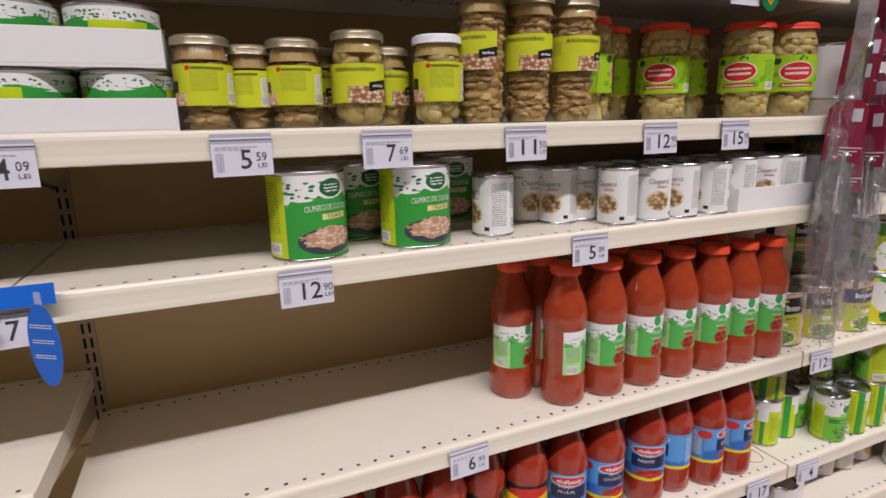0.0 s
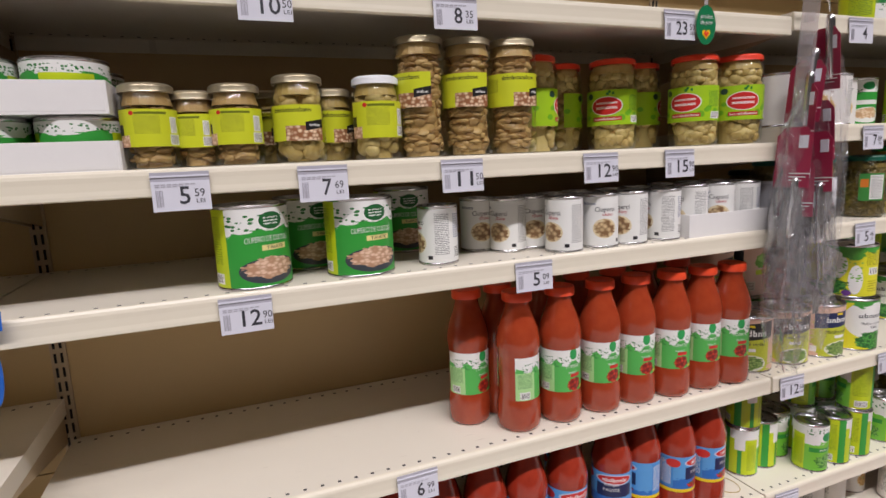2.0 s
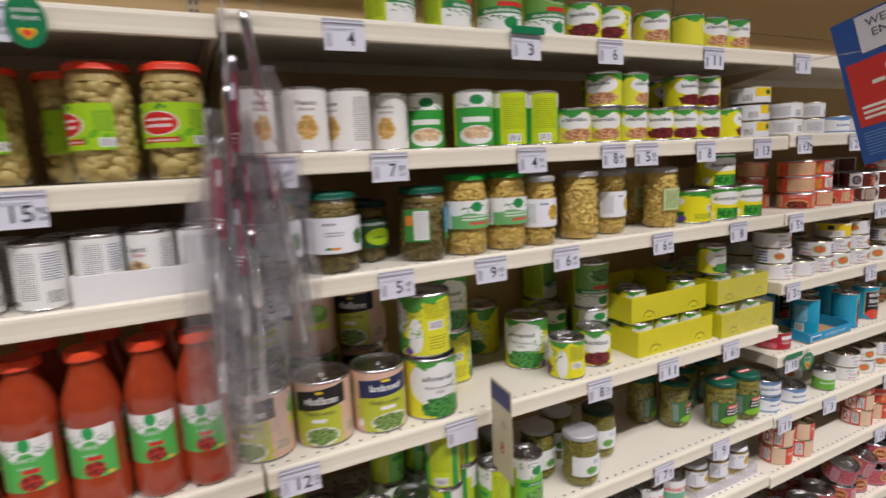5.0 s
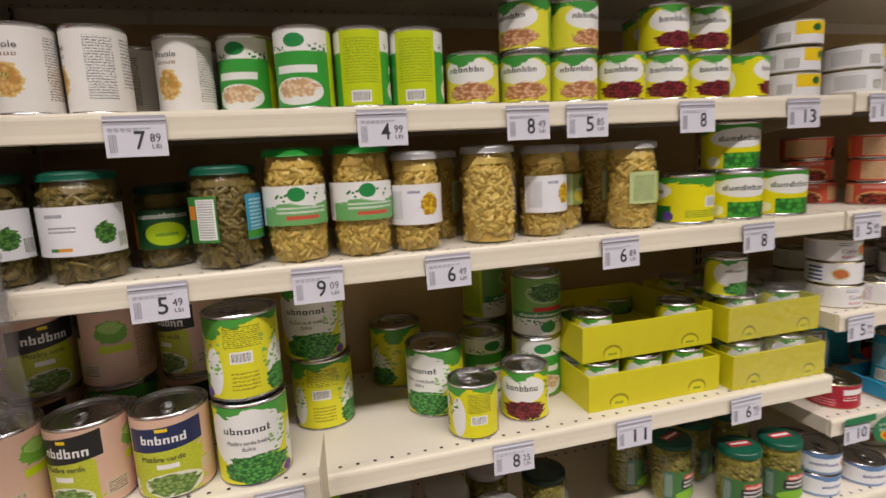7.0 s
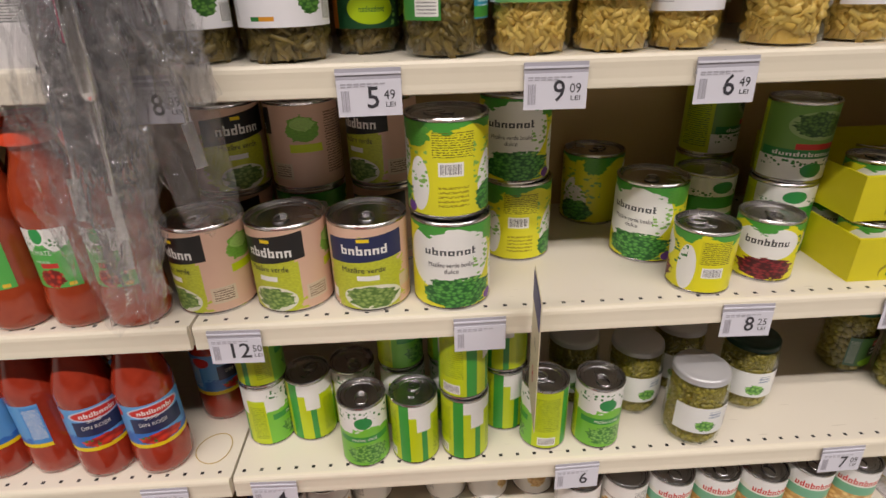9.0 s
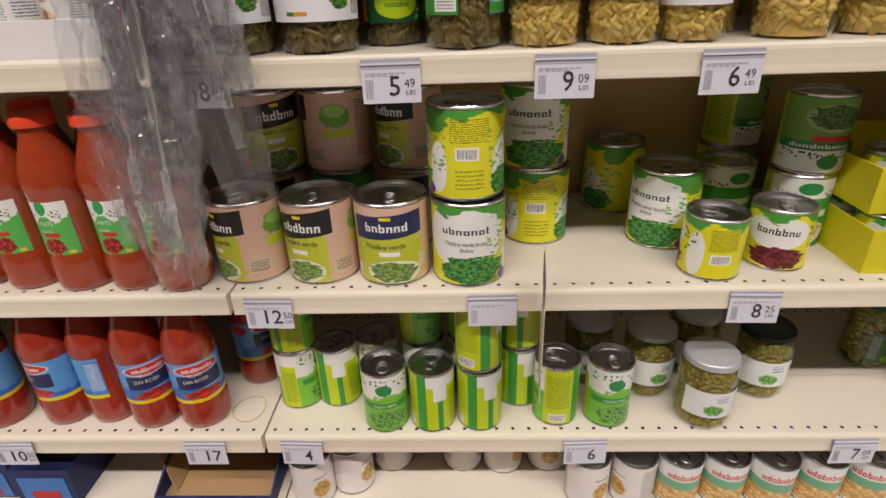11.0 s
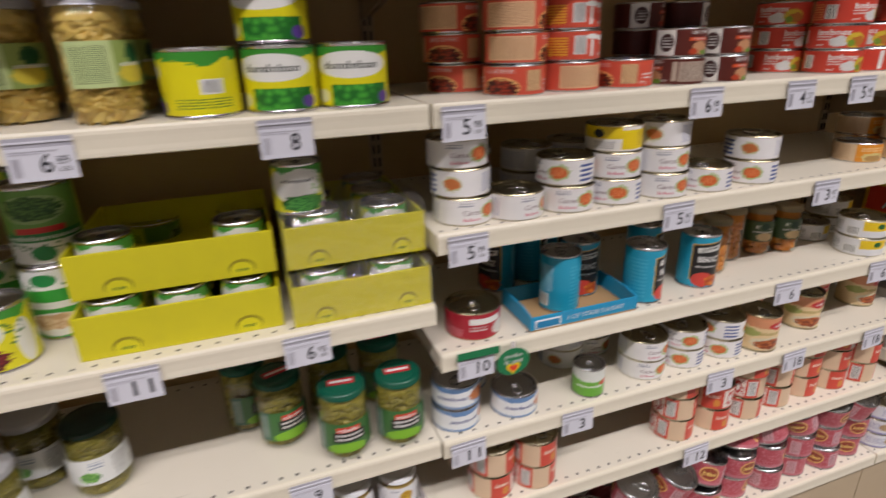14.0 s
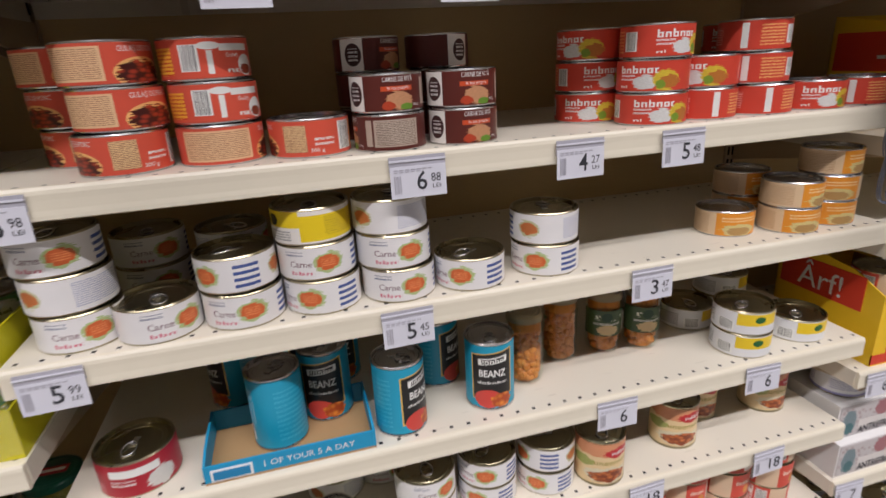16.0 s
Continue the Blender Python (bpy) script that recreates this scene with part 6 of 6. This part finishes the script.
dog_food_box(3.628, 0.690, D2)
dog_food_box(3.833, 0.690, D2)
dog_food_box(3.68, 0.70, D1, False)
dog_food_box(3.89, 0.70, D1, False)
put("white_pate_tin", D2, [(4.08 + 0.1 * i, 0.74, 30 * i) for i in range(6)], 2)
PICS = printed("printed_white_carton", lin(196, 190, 190), [("specks", 0.0, 0.0, 1.0, 1.0, 18, 0.4, lin(176, 160, 160)), ("blob", 0.13, 0.45, 0.09, 0.42, lin(120, 140, 146)), ("blob", 0.14, 0.25, 0.06, 0.2, lin(60, 110, 116)), ("blob", 0.55, 0.72, 0.10, 0.26, lin(170, 110, 116)), ("blob", 0.84, 0.52, 0.10, 0.40, lin(176, 120, 126)), ("blob", 0.86, 0.40, 0.05, 0.2, lin(130, 60, 70)), ("rect", 0.26, 0.14, 0.72, 0.46, lin(222, 216, 212))])
for i in range(4):
    for j in range(2):
        ab = thing("meat_carton", "white printed cardboard tray of small meat tins", "carton", "white printed cartons", pose(3.602 + 0.20 * i, 0.690 + 0.014 * j, D3 + 0.0765 * j))
        part("body", one_box(0, 0, 0, 0.196, 0.25, 0.075, 0.0012), WHITE_CARD, ab)
        fp = part("front_print", sheet_uv(0.190, 0.068), PICS, ab, "printed front")
        fp.location = (0.003, -0.0014, 0.004)
        text_flat("ANTREFRIG", 0.021, 0.098, -0.0022, 0.013, ab, INK, bold=0.0004, width=0.088)
put("white_tin", D3 + 0.154, [(3.66 + 0.16 * i, 0.76, 50 * i) for i in range(4)])
put("white_tin", D6, [(3.64 + 0.099 * i, 0.735 + 0.10 * j, 40 * i) for i in range(7) for j in range(2)], 3)

# ---- bay Z, the end of the next bay ----
Zm, Z1, Z2, Z3, Z4, Z5 = SHELVES["Z"]
put("yellow_sauce_bottle", Z2, [(-0.325, 0.76, -30), (-0.42, 0.76, 20)])
put("corn_can", Z4, [(-0.33 - 0.09 * i, 0.78, 40 * i) for i in range(4)])


# ---- price tags ----
def price_tag(x, z, big, small, lean=2.0, strike=False):
    """A printed price card in a clear holder clipped to the rail; x is its middle, z the rail's top."""
    t = thing("price_tag", "white price card in grey clip-on holder on shelf rail", "price tag", "price tags", pose(x - 0.002, FRONT - 0.004, z - 0.0075, -lean, 0, lean * math.sin(50 * x)))
    t.scale = (0.91, 1.0, 0.91)
    w = 0.072
    part("holder", one_box(-w / 2, -0.0012, -0.014, w / 2, 0.0002, 0.0045, 0.0004), HOLDER, t, "grey plastic holder")
    part("holder_lip", one_box(-w / 2, -0.0026, -0.0022, w / 2, -0.001, 0.0), CARD, t)
    card = part("card", one_box(-w / 2 + 0.0005, -0.0022, -0.047, w / 2 - 0.0005, -0.0014, -0.0075), CARD, t, "printed white card")
    size = 0.033 if len(big) < 3 else 0.026
    text_flat(big, size, 0.004 if small else 0.011, -0.0026, -0.028, card, INK, "price", 0.0003, 0.0132 * len(big) if big != "1" else 0)
    if small:
        text_flat(small, 0.0150, 0.006 + 0.0062 * len(big) + 0.010, -0.0026, -0.0245, card, INK, "small_price", 0, 0.0125)
        text_flat("LEI", 0.0075, 0.006 + 0.0062 * len(big) + 0.0105, -0.0026, -0.0350, card, INK, "currency", 0, 0.0105)
    bm = bmesh.new()
    for i, (a, b) in enumerate(((0.0, 0.0016), (0.0026, 0.0034), (0.0044, 0.006), (0.0068, 0.0074), (0.0084, 0.0096))):
        box(bm, -w / 2 + 0.005 + a * 0.9, -0.0028, -0.041, -w / 2 + 0.005 + b * 0.9, -0.0023, -0.019)
    part("bar_code", bm, HOLDER, card)
    bm = bmesh.new()
    for i in range(7):
        box(bm, -w / 2 + 0.005 + i * 0.0072, -0.0028, -0.0125, -w / 2 + 0.0105 + i * 0.0072, -0.0023, -0.0112)
        if i < 5:
            box(bm, -w / 2 + 0.005 + i * 0.0072, -0.0028, -0.0150, -w / 2 + 0.0100 + i * 0.0072, -0.0023, -0.0140)
    part("small_print", bm, HOLDER, card)


for x, big, small in ((0.12, "10", "50"), (0.372, "8", "35"), (0.770, "23", "50")):
    price_tag(x, A0, big, small)
for x, big, small in ((0.003, "5", "59"), (0.174, "7", "69"), (0.374, "11", "50"), (0.616, "12", "90"), (0.778, "15", "90"), (-0.222, "4", "09")):
    price_tag(x, A1, big, small)
for x, z, big, small in ((0.062, A2, "12", "90"), (0.490, A2, "5", "09"), (0.281, A3, "6", "99"), (1.090, A3, "12", "50"), (0.943, A4, "17", ""), (0.632, A4, "10", "50"), (0.718, A5, "8", "")):
    price_tag(x, z, big, small)
for x, big, small in ((1.217, "4", ""), (1.556, "3", ""), (1.760, "6", ""), (2.066, "11", ""), (2.40, "1", "")):
    price_tag(x, Bm, big, small)
for x, big, small in ((1.094, "4", "69"), (1.279, "7", "89"), (1.566, "4", "99"), (1.770, "8", "49"), (1.862, "5", "85"), (2.050, "8", ""), (2.255, "13", "")):
    price_tag(x, B0, big, small)
for x, big, small in ((1.066, "8", "89"), (1.279, "5", "49"), (1.468, "9", "09"), (1.645, "6", "49"), (1.918, "6", "89"), (2.177, "8", "")):
    price_tag(x, B1, big, small)
for x, big, small in ((1.734, "8", "25"), (1.945, "11", ""), (2.168, "6", "95")):
    price_tag(x, B2, big, small)
price_tag(1.392, B2, "", "")
for x, z, big, small in ((1.097, B3, "4", ""), (1.536, B3, "6", ""), (1.937, B3, "7", "09"), (2.144, B3, "9", ""), (1.157, B4, "4", ""), (1.640, B4, "6", "")):
    price_tag(x, z, big, small)
for x, big, small in ((2.427, "13", "90"), (2.664, "21", ""), (2.896, "21", ""), (3.066, "16", ""), (3.341, "19", "")):
    price_tag(x, C0, big, small)
for x, big, small in ((2.412, "5", "98"), (2.828, "6", "88"), (3.032, "4", "27"), (3.180, "5", "48")):
    price_tag(x, C1, big, small)
for x, big, small in ((2.417, "5", "99"), (2.803, "5", "45"), (3.150, "3", "47")):
    price_tag(x, C2, big, small)
for x, z, big, small in ((2.428, C3, "10", ""), (3.108, C3, "6", ""), (3.374, C3, "6", ""), (2.413, C4, "11", ""), (2.632, C4, "3", ""), (2.970, C4, "3", ""), (3.173, C4, "18", ""), (3.417, C4, "18", ""), (2.94, C5, "12", ""), (3.643, D2, "6", ""), (3.63, D3, "7", "")):
    price_tag(x, z, big, small)
price_tag(-0.246, Z2, "7", "")
TAGBLUE, WOBGREEN = simple("blue_plastic", lin(20, 100, 200), 0.4), simple("green_plastic", lin(10, 120, 72), 0.4)


def wobbler(x, y, z, radius, colour, label, words, heart=True, tall=1.0, turn=0.0):
    """A round flag on a thin clear stem, hung from the rail."""
    t = thing("wobbler", label, "sign", "", pose(x, y, z, 0, 0, turn))
    bm = bmesh.new()
    ring = [(radius * math.cos(a), radius * tall * math.sin(a)) for a in np.linspace(0, 2 * math.pi, 33)[:-1]]
    f, b = [bm.verts.new((p, 0, q)) for p, q in ring], [bm.verts.new((p, 0.0008, q)) for p, q in ring]
    bm.faces.new(f)
    bm.faces.new(b[::-1])
    for i in range(32):
        bm.faces.new([f[i], f[(i + 1) % 32], b[(i + 1) % 32], b[i]])
    bmesh.ops.recalc_face_normals(bm, faces=bm.faces)
    disc = part("disc", bm, colour, t)
    part("stem", one_box(-0.004, 0.001, 0, 0.004, 0.0016, radius * tall + 0.012), PVC, t)
    for text, size, dz, width in words:
        text_flat(text, size, 0, -0.0008, dz, t, WHITE_INK, width=width)
    if heart:
        for s, c, nm in ((1.0, YELLOW, "heart_rim"), (0.66, lin(226, 70, 40), "heart")):
            bm = bmesh.new()
            k = radius * 0.026 * s
            pts = [(k * 16 * math.sin(a) ** 3, k * (13 * math.cos(a) - 5 * math.cos(2 * a) - 2 * math.cos(3 * a) - math.cos(4 * a))) for a in np.linspace(0, 2 * math.pi, 29)[:-1]]
            bm.faces.new([bm.verts.new((p, -0.0008 - (0.0006 if s < 1 else 0), q - radius * tall * 0.45)) for p, q in pts])
            part(nm, bm, simple("heart_" + str(s), c, 0.4, bump=0), t)
    return t


wobbler(0.818, 0.668, A0 - 0.026, 0.021, WOBGREEN, "green oval flag with white words and a heart", [("produs", 0.0095, 0.013, 0.026), ("de post", 0.0095, 0.004, 0.026)], tall=1.5)
wobbler(2.490, 0.668, C3 - 0.033, 0.030, WOBGREEN, "green round flag with white words and a heart", [("produs", 0.0115, 0.012, 0.032), ("de post", 0.0115, 0.001, 0.034)], tall=0.85)
strip = thing("green_strip", "green printed strip above a price card", "sign", "", pose(2.428, 0.669, C3 - 0.010))
part("plate", one_box(-0.037, 0, 0, 0.037, 0.0008, 0.013), WOBGREEN, strip)
strip = thing("green_strip", "green printed strip above a price card", "sign", "", pose(1.556, 0.669, Bm - 0.006))
part("plate", one_box(-0.037, 0, 0, 0.037, 0.0008, 0.013), WOBGREEN, strip)
w = wobbler(-0.205, 0.640, 1.318, 0.019, TAGBLUE, "blue oval hanging flag with white small print", [("=======", 0.012, 0.020, 0.026), ("======", 0.012, 0.004, 0.026), ("=====", 0.012, -0.012, 0.024)], heart=False, tall=2.3, turn=-35)
blue = thing("blue_header", "blue printed header over a price card", "sign", "", pose(-0.240, 0.664, Z2 - 0.006, -10))
part("plate", one_box(-0.045, 0, 0.0, 0.045, 0.001, 0.022), TAGBLUE, blue)
dot = wobbler(-0.258, 0.666, Z2 - 0.032, 0.010, WOBGREEN, "green dot sticker on a price card", [], heart=False)

# offer card standing out from the rail
offer = thing("offer_card", "stiff offer card standing out from the rail", "sign", "", pose(1.455, 0.672, 1.02, 0, 0, -97))
part("card", one_box(0.0, -0.0005, -0.075, 0.085, 0.0005, 0.105, 0.0004), simple("offer_card_paper", lin(216, 206, 178), 0.5), offer)
part("header_back", one_box(0.004, -0.0012, 0.065, 0.081, -0.0004, 0.100), simple("offer_header_back", lin(60, 60, 120), 0.5), offer, "dark blue printed header")
for text, size, dz, dx, mat in (("11", 0.022, 0.03, 0.055, INK), ("8", 0.034, -0.02, 0.045, RED_INK)):
    text_flat(text, size, dx, -0.0014, dz, offer, mat)
stem = part("stem", one_box(0.0, -0.001, -0.03, 0.006, 0.001, 0.02), PVC, offer)

# promotion board hung out over the aisle
promo = thing("promotion_board", "blue promotion board with red discount panel", "sign", "", pose(2.414, 0.530, 1.478, 0, -16, -88))
part("board", one_box(0.0, -0.001, 0.0, 0.21, 0.001, 0.34), simple("promo_blue", lin(40, 84, 160), 0.45), promo)
part("back_sheet", one_box(0.001, 0.0009, 0.001, 0.209, 0.0016, 0.339), simple("promo_back", lin(150, 146, 196), 0.5), promo, "pale lilac back")
part("red_panel", one_box(0.012, -0.0022, 0.085, 0.21, -0.001, 0.235), simple("promo_red", lin(206, 50, 48), 0.45), promo, "red printed panel")
part("ticket", one_box(0.050, -0.0024, 0.250, 0.16, -0.001, 0.335), CARD, promo, "white ticket shape")
text_flat("-20", 0.075, 0.115, -0.003, 0.185, promo, WHITE_INK, bold=0.001, width=0.12)
text_flat("WEEK", 0.026, 0.105, -0.003, 0.312, promo, INK, width=0.07)
text_flat("END", 0.026, 0.105, -0.003, 0.287, promo, INK, width=0.055)
for i in range(3):
    part("print_line", one_box(0.025, -0.0030, 0.125 - 0.012 * i, 0.13 - 0.02 * i, -0.0022, 0.131 - 0.012 * i), WHITE_INK, promo)
for i in range(8):
    part("print_line", one_box(0.015, -0.0022, 0.020 + 0.007 * i, 0.19, -0.0012, 0.022 + 0.007 * i), simple("promo_pale", lin(110, 150, 210), 0.5), promo)
arm = [promo.matrix_world.inverted() @ Vector(c) for c in ((2.414, 0.525, 1.738), (2.412, 0.60, 1.738), (2.410, 0.684, 1.738))]
part("hanger", wire([tuple(c) for c in arm], 0.0025), PVC, promo, "clear arm clipped to the rail")

# loose elastic left on the shelf
loop = thing("rubber_band", "thin yellowish elastic band lying on shelf", "rubber band", "", pose(0.992, 0.742, A4 + 0.0012))
part("band", wire([(0.026 * math.cos(a), 0.030 * math.sin(a) + 0.002 * math.sin(2 * a), 0.0) for a in np.linspace(0, 2 * math.pi, 25)[:-1]], 0.0007, True, 1), simple("rubber", lin(196, 170, 100), 0.5), loop)

# ---- hanging clip strip with bagged utensils ----
REDCARD = simple("magenta_card", lin(150, 30, 66), 0.5, grain=50, amount=0.15, bump=0.04)


def crumpled(w, h, d, seed, folds=5):
    """A creased film bag: closed front and back sheets that meet at the sides."""
    bm = bmesh.new()
    cols, rows = 22, 34
    for side in (-1, 1):
        g = []
        for j in range(rows + 1):
            v = j / rows
            row = []
            for i in range(cols + 1):
                u = i / cols
                edge = math.sin(math.pi * u) ** 0.6
                taper = 0.62 + 0.38 * math.sin(math.pi * min(1, v * 0.8 + 0.15))
                p = Vector((u * 7, v * 9 + side * 3, seed * 3.1))
                n1 = noise.noise(p) + 0.6 * noise.noise(p * 2.3)
                n2 = abs(noise.noise(Vector((u * folds * 2.1 + 0.9 * v, v * 2.0, seed))))
                row.append(bm.verts.new(((u - 0.5) * w * taper + 0.008 * n1, side * (d * edge * (0.25 + 0.75 * v * (1.15 - v) * 3.2)) * (0.6 + n2) + 0.012 * n1, -v * h + 0.006 * n1)))
            g.append(row)
        for a, b in zip(g, g[1:]):
            for i in range(cols):
                bm.faces.new([a[i], a[i + 1], b[i + 1], b[i]])
    bmesh.ops.triangulate(bm, faces=bm.faces)
    for f in bm.faces:
        f.smooth = (f.index % 7) != 0
    return bm


cs = thing("clip_strip", "clear plastic hanging strip with punched clips", "display strip", "", pose(1.040, 0.650, 1.76, -4, 0, -90))
part("strip", one_box(-0.016, 0, -0.50, 0.016, 0.0012, 0.02), PVC, cs)
for i in range(13):
    part("clip", one_box(-0.009, -0.0018, -0.485 + 0.038 * i, 0.009, 0.0, -0.468 + 0.038 * i, 0.0004), PVC, cs)
part("hook", wire([(0, 0.0, 0.015), (0.0, 0.02, 0.02), (0, 0.045, 0.012), (0, 0.05, -0.005)], 0.0016), CHROME, cs)


def card_shape(w, h):
    """A thin card with cut top corners, hanging from its top edge."""
    bm = bmesh.new()
    ring = [(-w / 2, -h), (w / 2, -h), (w / 2, -0.020), (w / 2 - 0.012, -0.005), (-w / 2 + 0.012, -0.005), (-w / 2, -0.020)]
    a, b = [[bm.verts.new((x, y, z)) for x, z in ring] for y in (0.004, 0.0048)]
    bm.faces.new(a)
    bm.faces.new(b[::-1])
    for i in range(6):
        bm.faces.new([a[i], a[(i + 1) % 6], b[(i + 1) % 6], b[i]])
    bmesh.ops.recalc_face_normals(bm, faces=bm.faces)
    return bm


def utensil(x, y, z, lean, turn, seed, tube=False):
    """A steel utensil on a magenta card inside a clear bag."""
    t = thing("bagged_utensil", "steel kitchen utensil on magenta card in crumpled clear bag", "utensil", "bagged utensils", pose(x, y, z, 4 * math.sin(seed), lean, turn))
    face = [part("card", card_shape(0.060, 0.112), REDCARD, t, "magenta printed card"), part("bar_code", one_box(0.008, 0.0030, -0.042, 0.023, 0.0041, -0.020), CARD, t)]
    for i in range(3):
        face.append(part("print_line", one_box(-0.004, 0.0032, -0.088 - 0.006 * i, 0.030 - 0.006 * i, 0.0041, -0.0862 - 0.006 * i), WHITE_INK, t))
    for ob in face:  # the cards stand out from the shelf like flags
        ob.rotation_euler.z = math.radians(-90 - turn + 14 * math.sin(2.4 * seed))
    hd = lathe([(0, -0.005), (0.006, -0.003), (0.0075, 0.004), (0.0075, 0.095), (0.006, 0.104), (0.003, 0.107), (0, 0.107)], 16)
    bmesh.ops.translate(hd, verts=hd.verts, vec=(0.006, -0.008, -0.09 if tube else -0.20))
    part("handle", hd, CHROME, t, "polished steel tube handle")
    part("shaft", wire([(0.006, -0.008, -0.20), (0.006, -0.008, -0.27), (0.002, -0.006, -0.31)], 0.0022), CHROME, t)
    part("blade", one_box(-0.003, -0.009, -0.335, 0.009, -0.0075, -0.29, 0.0006), CHROME, t)
    part("bag", crumpled(0.085, 0.345, 0.026, seed), FILM, t, "crumpled clear film bag").location.z = -0.055


for i, (x, y, z, lean, turn, tube) in enumerate(((1.035, 0.645, 1.67, 2, 20, True), (1.062, 0.640, 1.725, -6, -25, True), (1.005, 0.640, 1.555, 4, 10, False), (1.040, 0.628, 1.545, 0, -15, False), (1.065, 0.645, 1.60, -5, 40, False), (1.022, 0.648, 1.50, 3, 30, False), (1.028, 0.646, 1.63, 1, -8, True))):
    utensil(x, y, z, lean, turn, i + 1, tube)

# ---- whisks at the far joint ----
SLATE = simple("slate_card", lin(44, 54, 78), 0.5, grain=50, amount=0.15, bump=0.04)
WIRE = simple("whisk_wire", lin(112, 118, 136), 0.3, 0.6)


def whisk(x, y, z, turn, lean):
    t = thing("whisk", "grey wire balloon whisk hanging on slate blue card", "whisk", "hanging whisks", pose(x, y, z, 0, lean, turn))
    part("card", one_box(-0.027, 0.0075, -0.01, 0.027, 0.0083, 0.125), SLATE, t, "slate blue printed card")
    part("print_line", one_box(-0.018, 0.0062, 0.01, -0.012, 0.0076, 0.10), WHITE_INK, t)
    part("handle", lathe([(0, -0.005), (0.005, -0.004), (0.006, 0.0), (0.007, 0.05), (0.005, 0.085), (0.002, 0.09), (0, 0.09)], 14), WIRE, t, "wire bound handle")
    for k in range(6):
        a = math.pi * k / 6
        pts = []
        for s in np.linspace(0, 1, 21):
            u = 2 * s - 1
            zz = -0.005 - 0.155 * math.sin(math.pi * s) ** 0.8
            pts.append((math.copysign(0.004 + 0.030 * (1 - abs(u)) ** 0.5 * abs(u) ** 0.45 * 1.4, u) * math.cos(a), math.copysign(0.004 + 0.030 * (1 - abs(u)) ** 0.5 * abs(u) ** 0.45 * 1.4, u) * math.sin(a), zz))
        part("loop", wire(pts, 0.0010, False, 1), WIRE, t)
    part("hook", wire([(0, 0, 0.088), (0.004, 0, 0.096), (0, 0, 0.104), (-0.004, 0, 0.096), (0, 0, 0.088)], 0.0009), CHROME, t)


for x, y, z, turn, lean in ((3.512, 0.625, 1.385, 10, 4), (3.578, 0.625, 1.325, -20, -3), (3.540, 0.655, 1.44, 40, 2), (3.600, 0.65, 1.46, 0, 0)):
    whisk(x, y, z, turn, lean)
rod = thing("hanging_strip", "clear hanging strip holding whisks at the joint", "display strip", "", pose(3.54, 0.668, 1.36))
part("strip", one_box(-0.014, 0, -0.02, 0.014, 0.001, 0.36), PVC, rod)


# ---- rolling basket in the aisle ----
REDPLASTIC = simple("red_plastic", lin(206, 34, 28), 0.35, grain=40, amount=0.1, bump=0.03)
BLACKPLASTIC = simple("black_plastic", lin(26, 26, 28), 0.5)
bk = thing("rolling_basket", "red plastic rolling shopping basket standing on floor", "basket", "", pose(1.185, 0.545, 0, 0, 0, 30))
bw, bd, bh = 0.42, 0.32, 0.70
for x0, y0, x1, y1 in ((-bw, -0.022, 0, 0), (-bw, -bd, 0, -bd + 0.022), (-bw, -bd + 0.022, -bw + 0.022, -0.022), (-0.022, -bd + 0.022, 0, -0.022)):
    part("rim", one_box(x0, y0, bh - 0.03, x1, y1, bh, 0.006), REDPLASTIC, bk)
part("base", one_box(-bw + 0.03, -bd + 0.03, 0.10, -0.03, -0.03, 0.115), REDPLASTIC, bk)
for k in range(9):
    bx = -bw + 0.032 + k * (bw - 0.068) / 8
    for y0 in (-bd + 0.008, -0.013):
        part("slat", one_box(bx - 0.012, y0, 0.11, bx + 0.012, y0 + 0.005, bh - 0.028), REDPLASTIC, bk)
for k in range(7):
    by = -bd + 0.032 + k * (bd - 0.064) / 6
    for x0 in (-bw + 0.008, -0.013):
        part("slat", one_box(x0, by - 0.012, 0.11, x0 + 0.005, by + 0.012, bh - 0.028), REDPLASTIC, bk)
for z in (0.115, 0.36):
    for y0 in (-bd + 0.005, -0.010):
        part("band", one_box(-bw + 0.01, y0, z, -0.01, y0 + 0.006, z + 0.03), REDPLASTIC, bk)
for wx in (-bw + 0.06, -0.06):
    for wy in (-bd + 0.05, -0.05):
        wb = bmesh.new()
        bmesh.ops.create_cone(wb, cap_ends=True, segments=24, radius1=0.04, radius2=0.04, depth=0.022, matrix=Matrix.Translation((wx, wy, 0.04)) @ Matrix.Rotation(math.pi / 2, 4, "Y"))
        part("wheel", wb, BLACKPLASTIC, bk)
        part("fork", one_box(wx - 0.015, wy - 0.008, 0.06, wx + 0.015, wy + 0.008, 0.102), BLACKPLASTIC, bk)
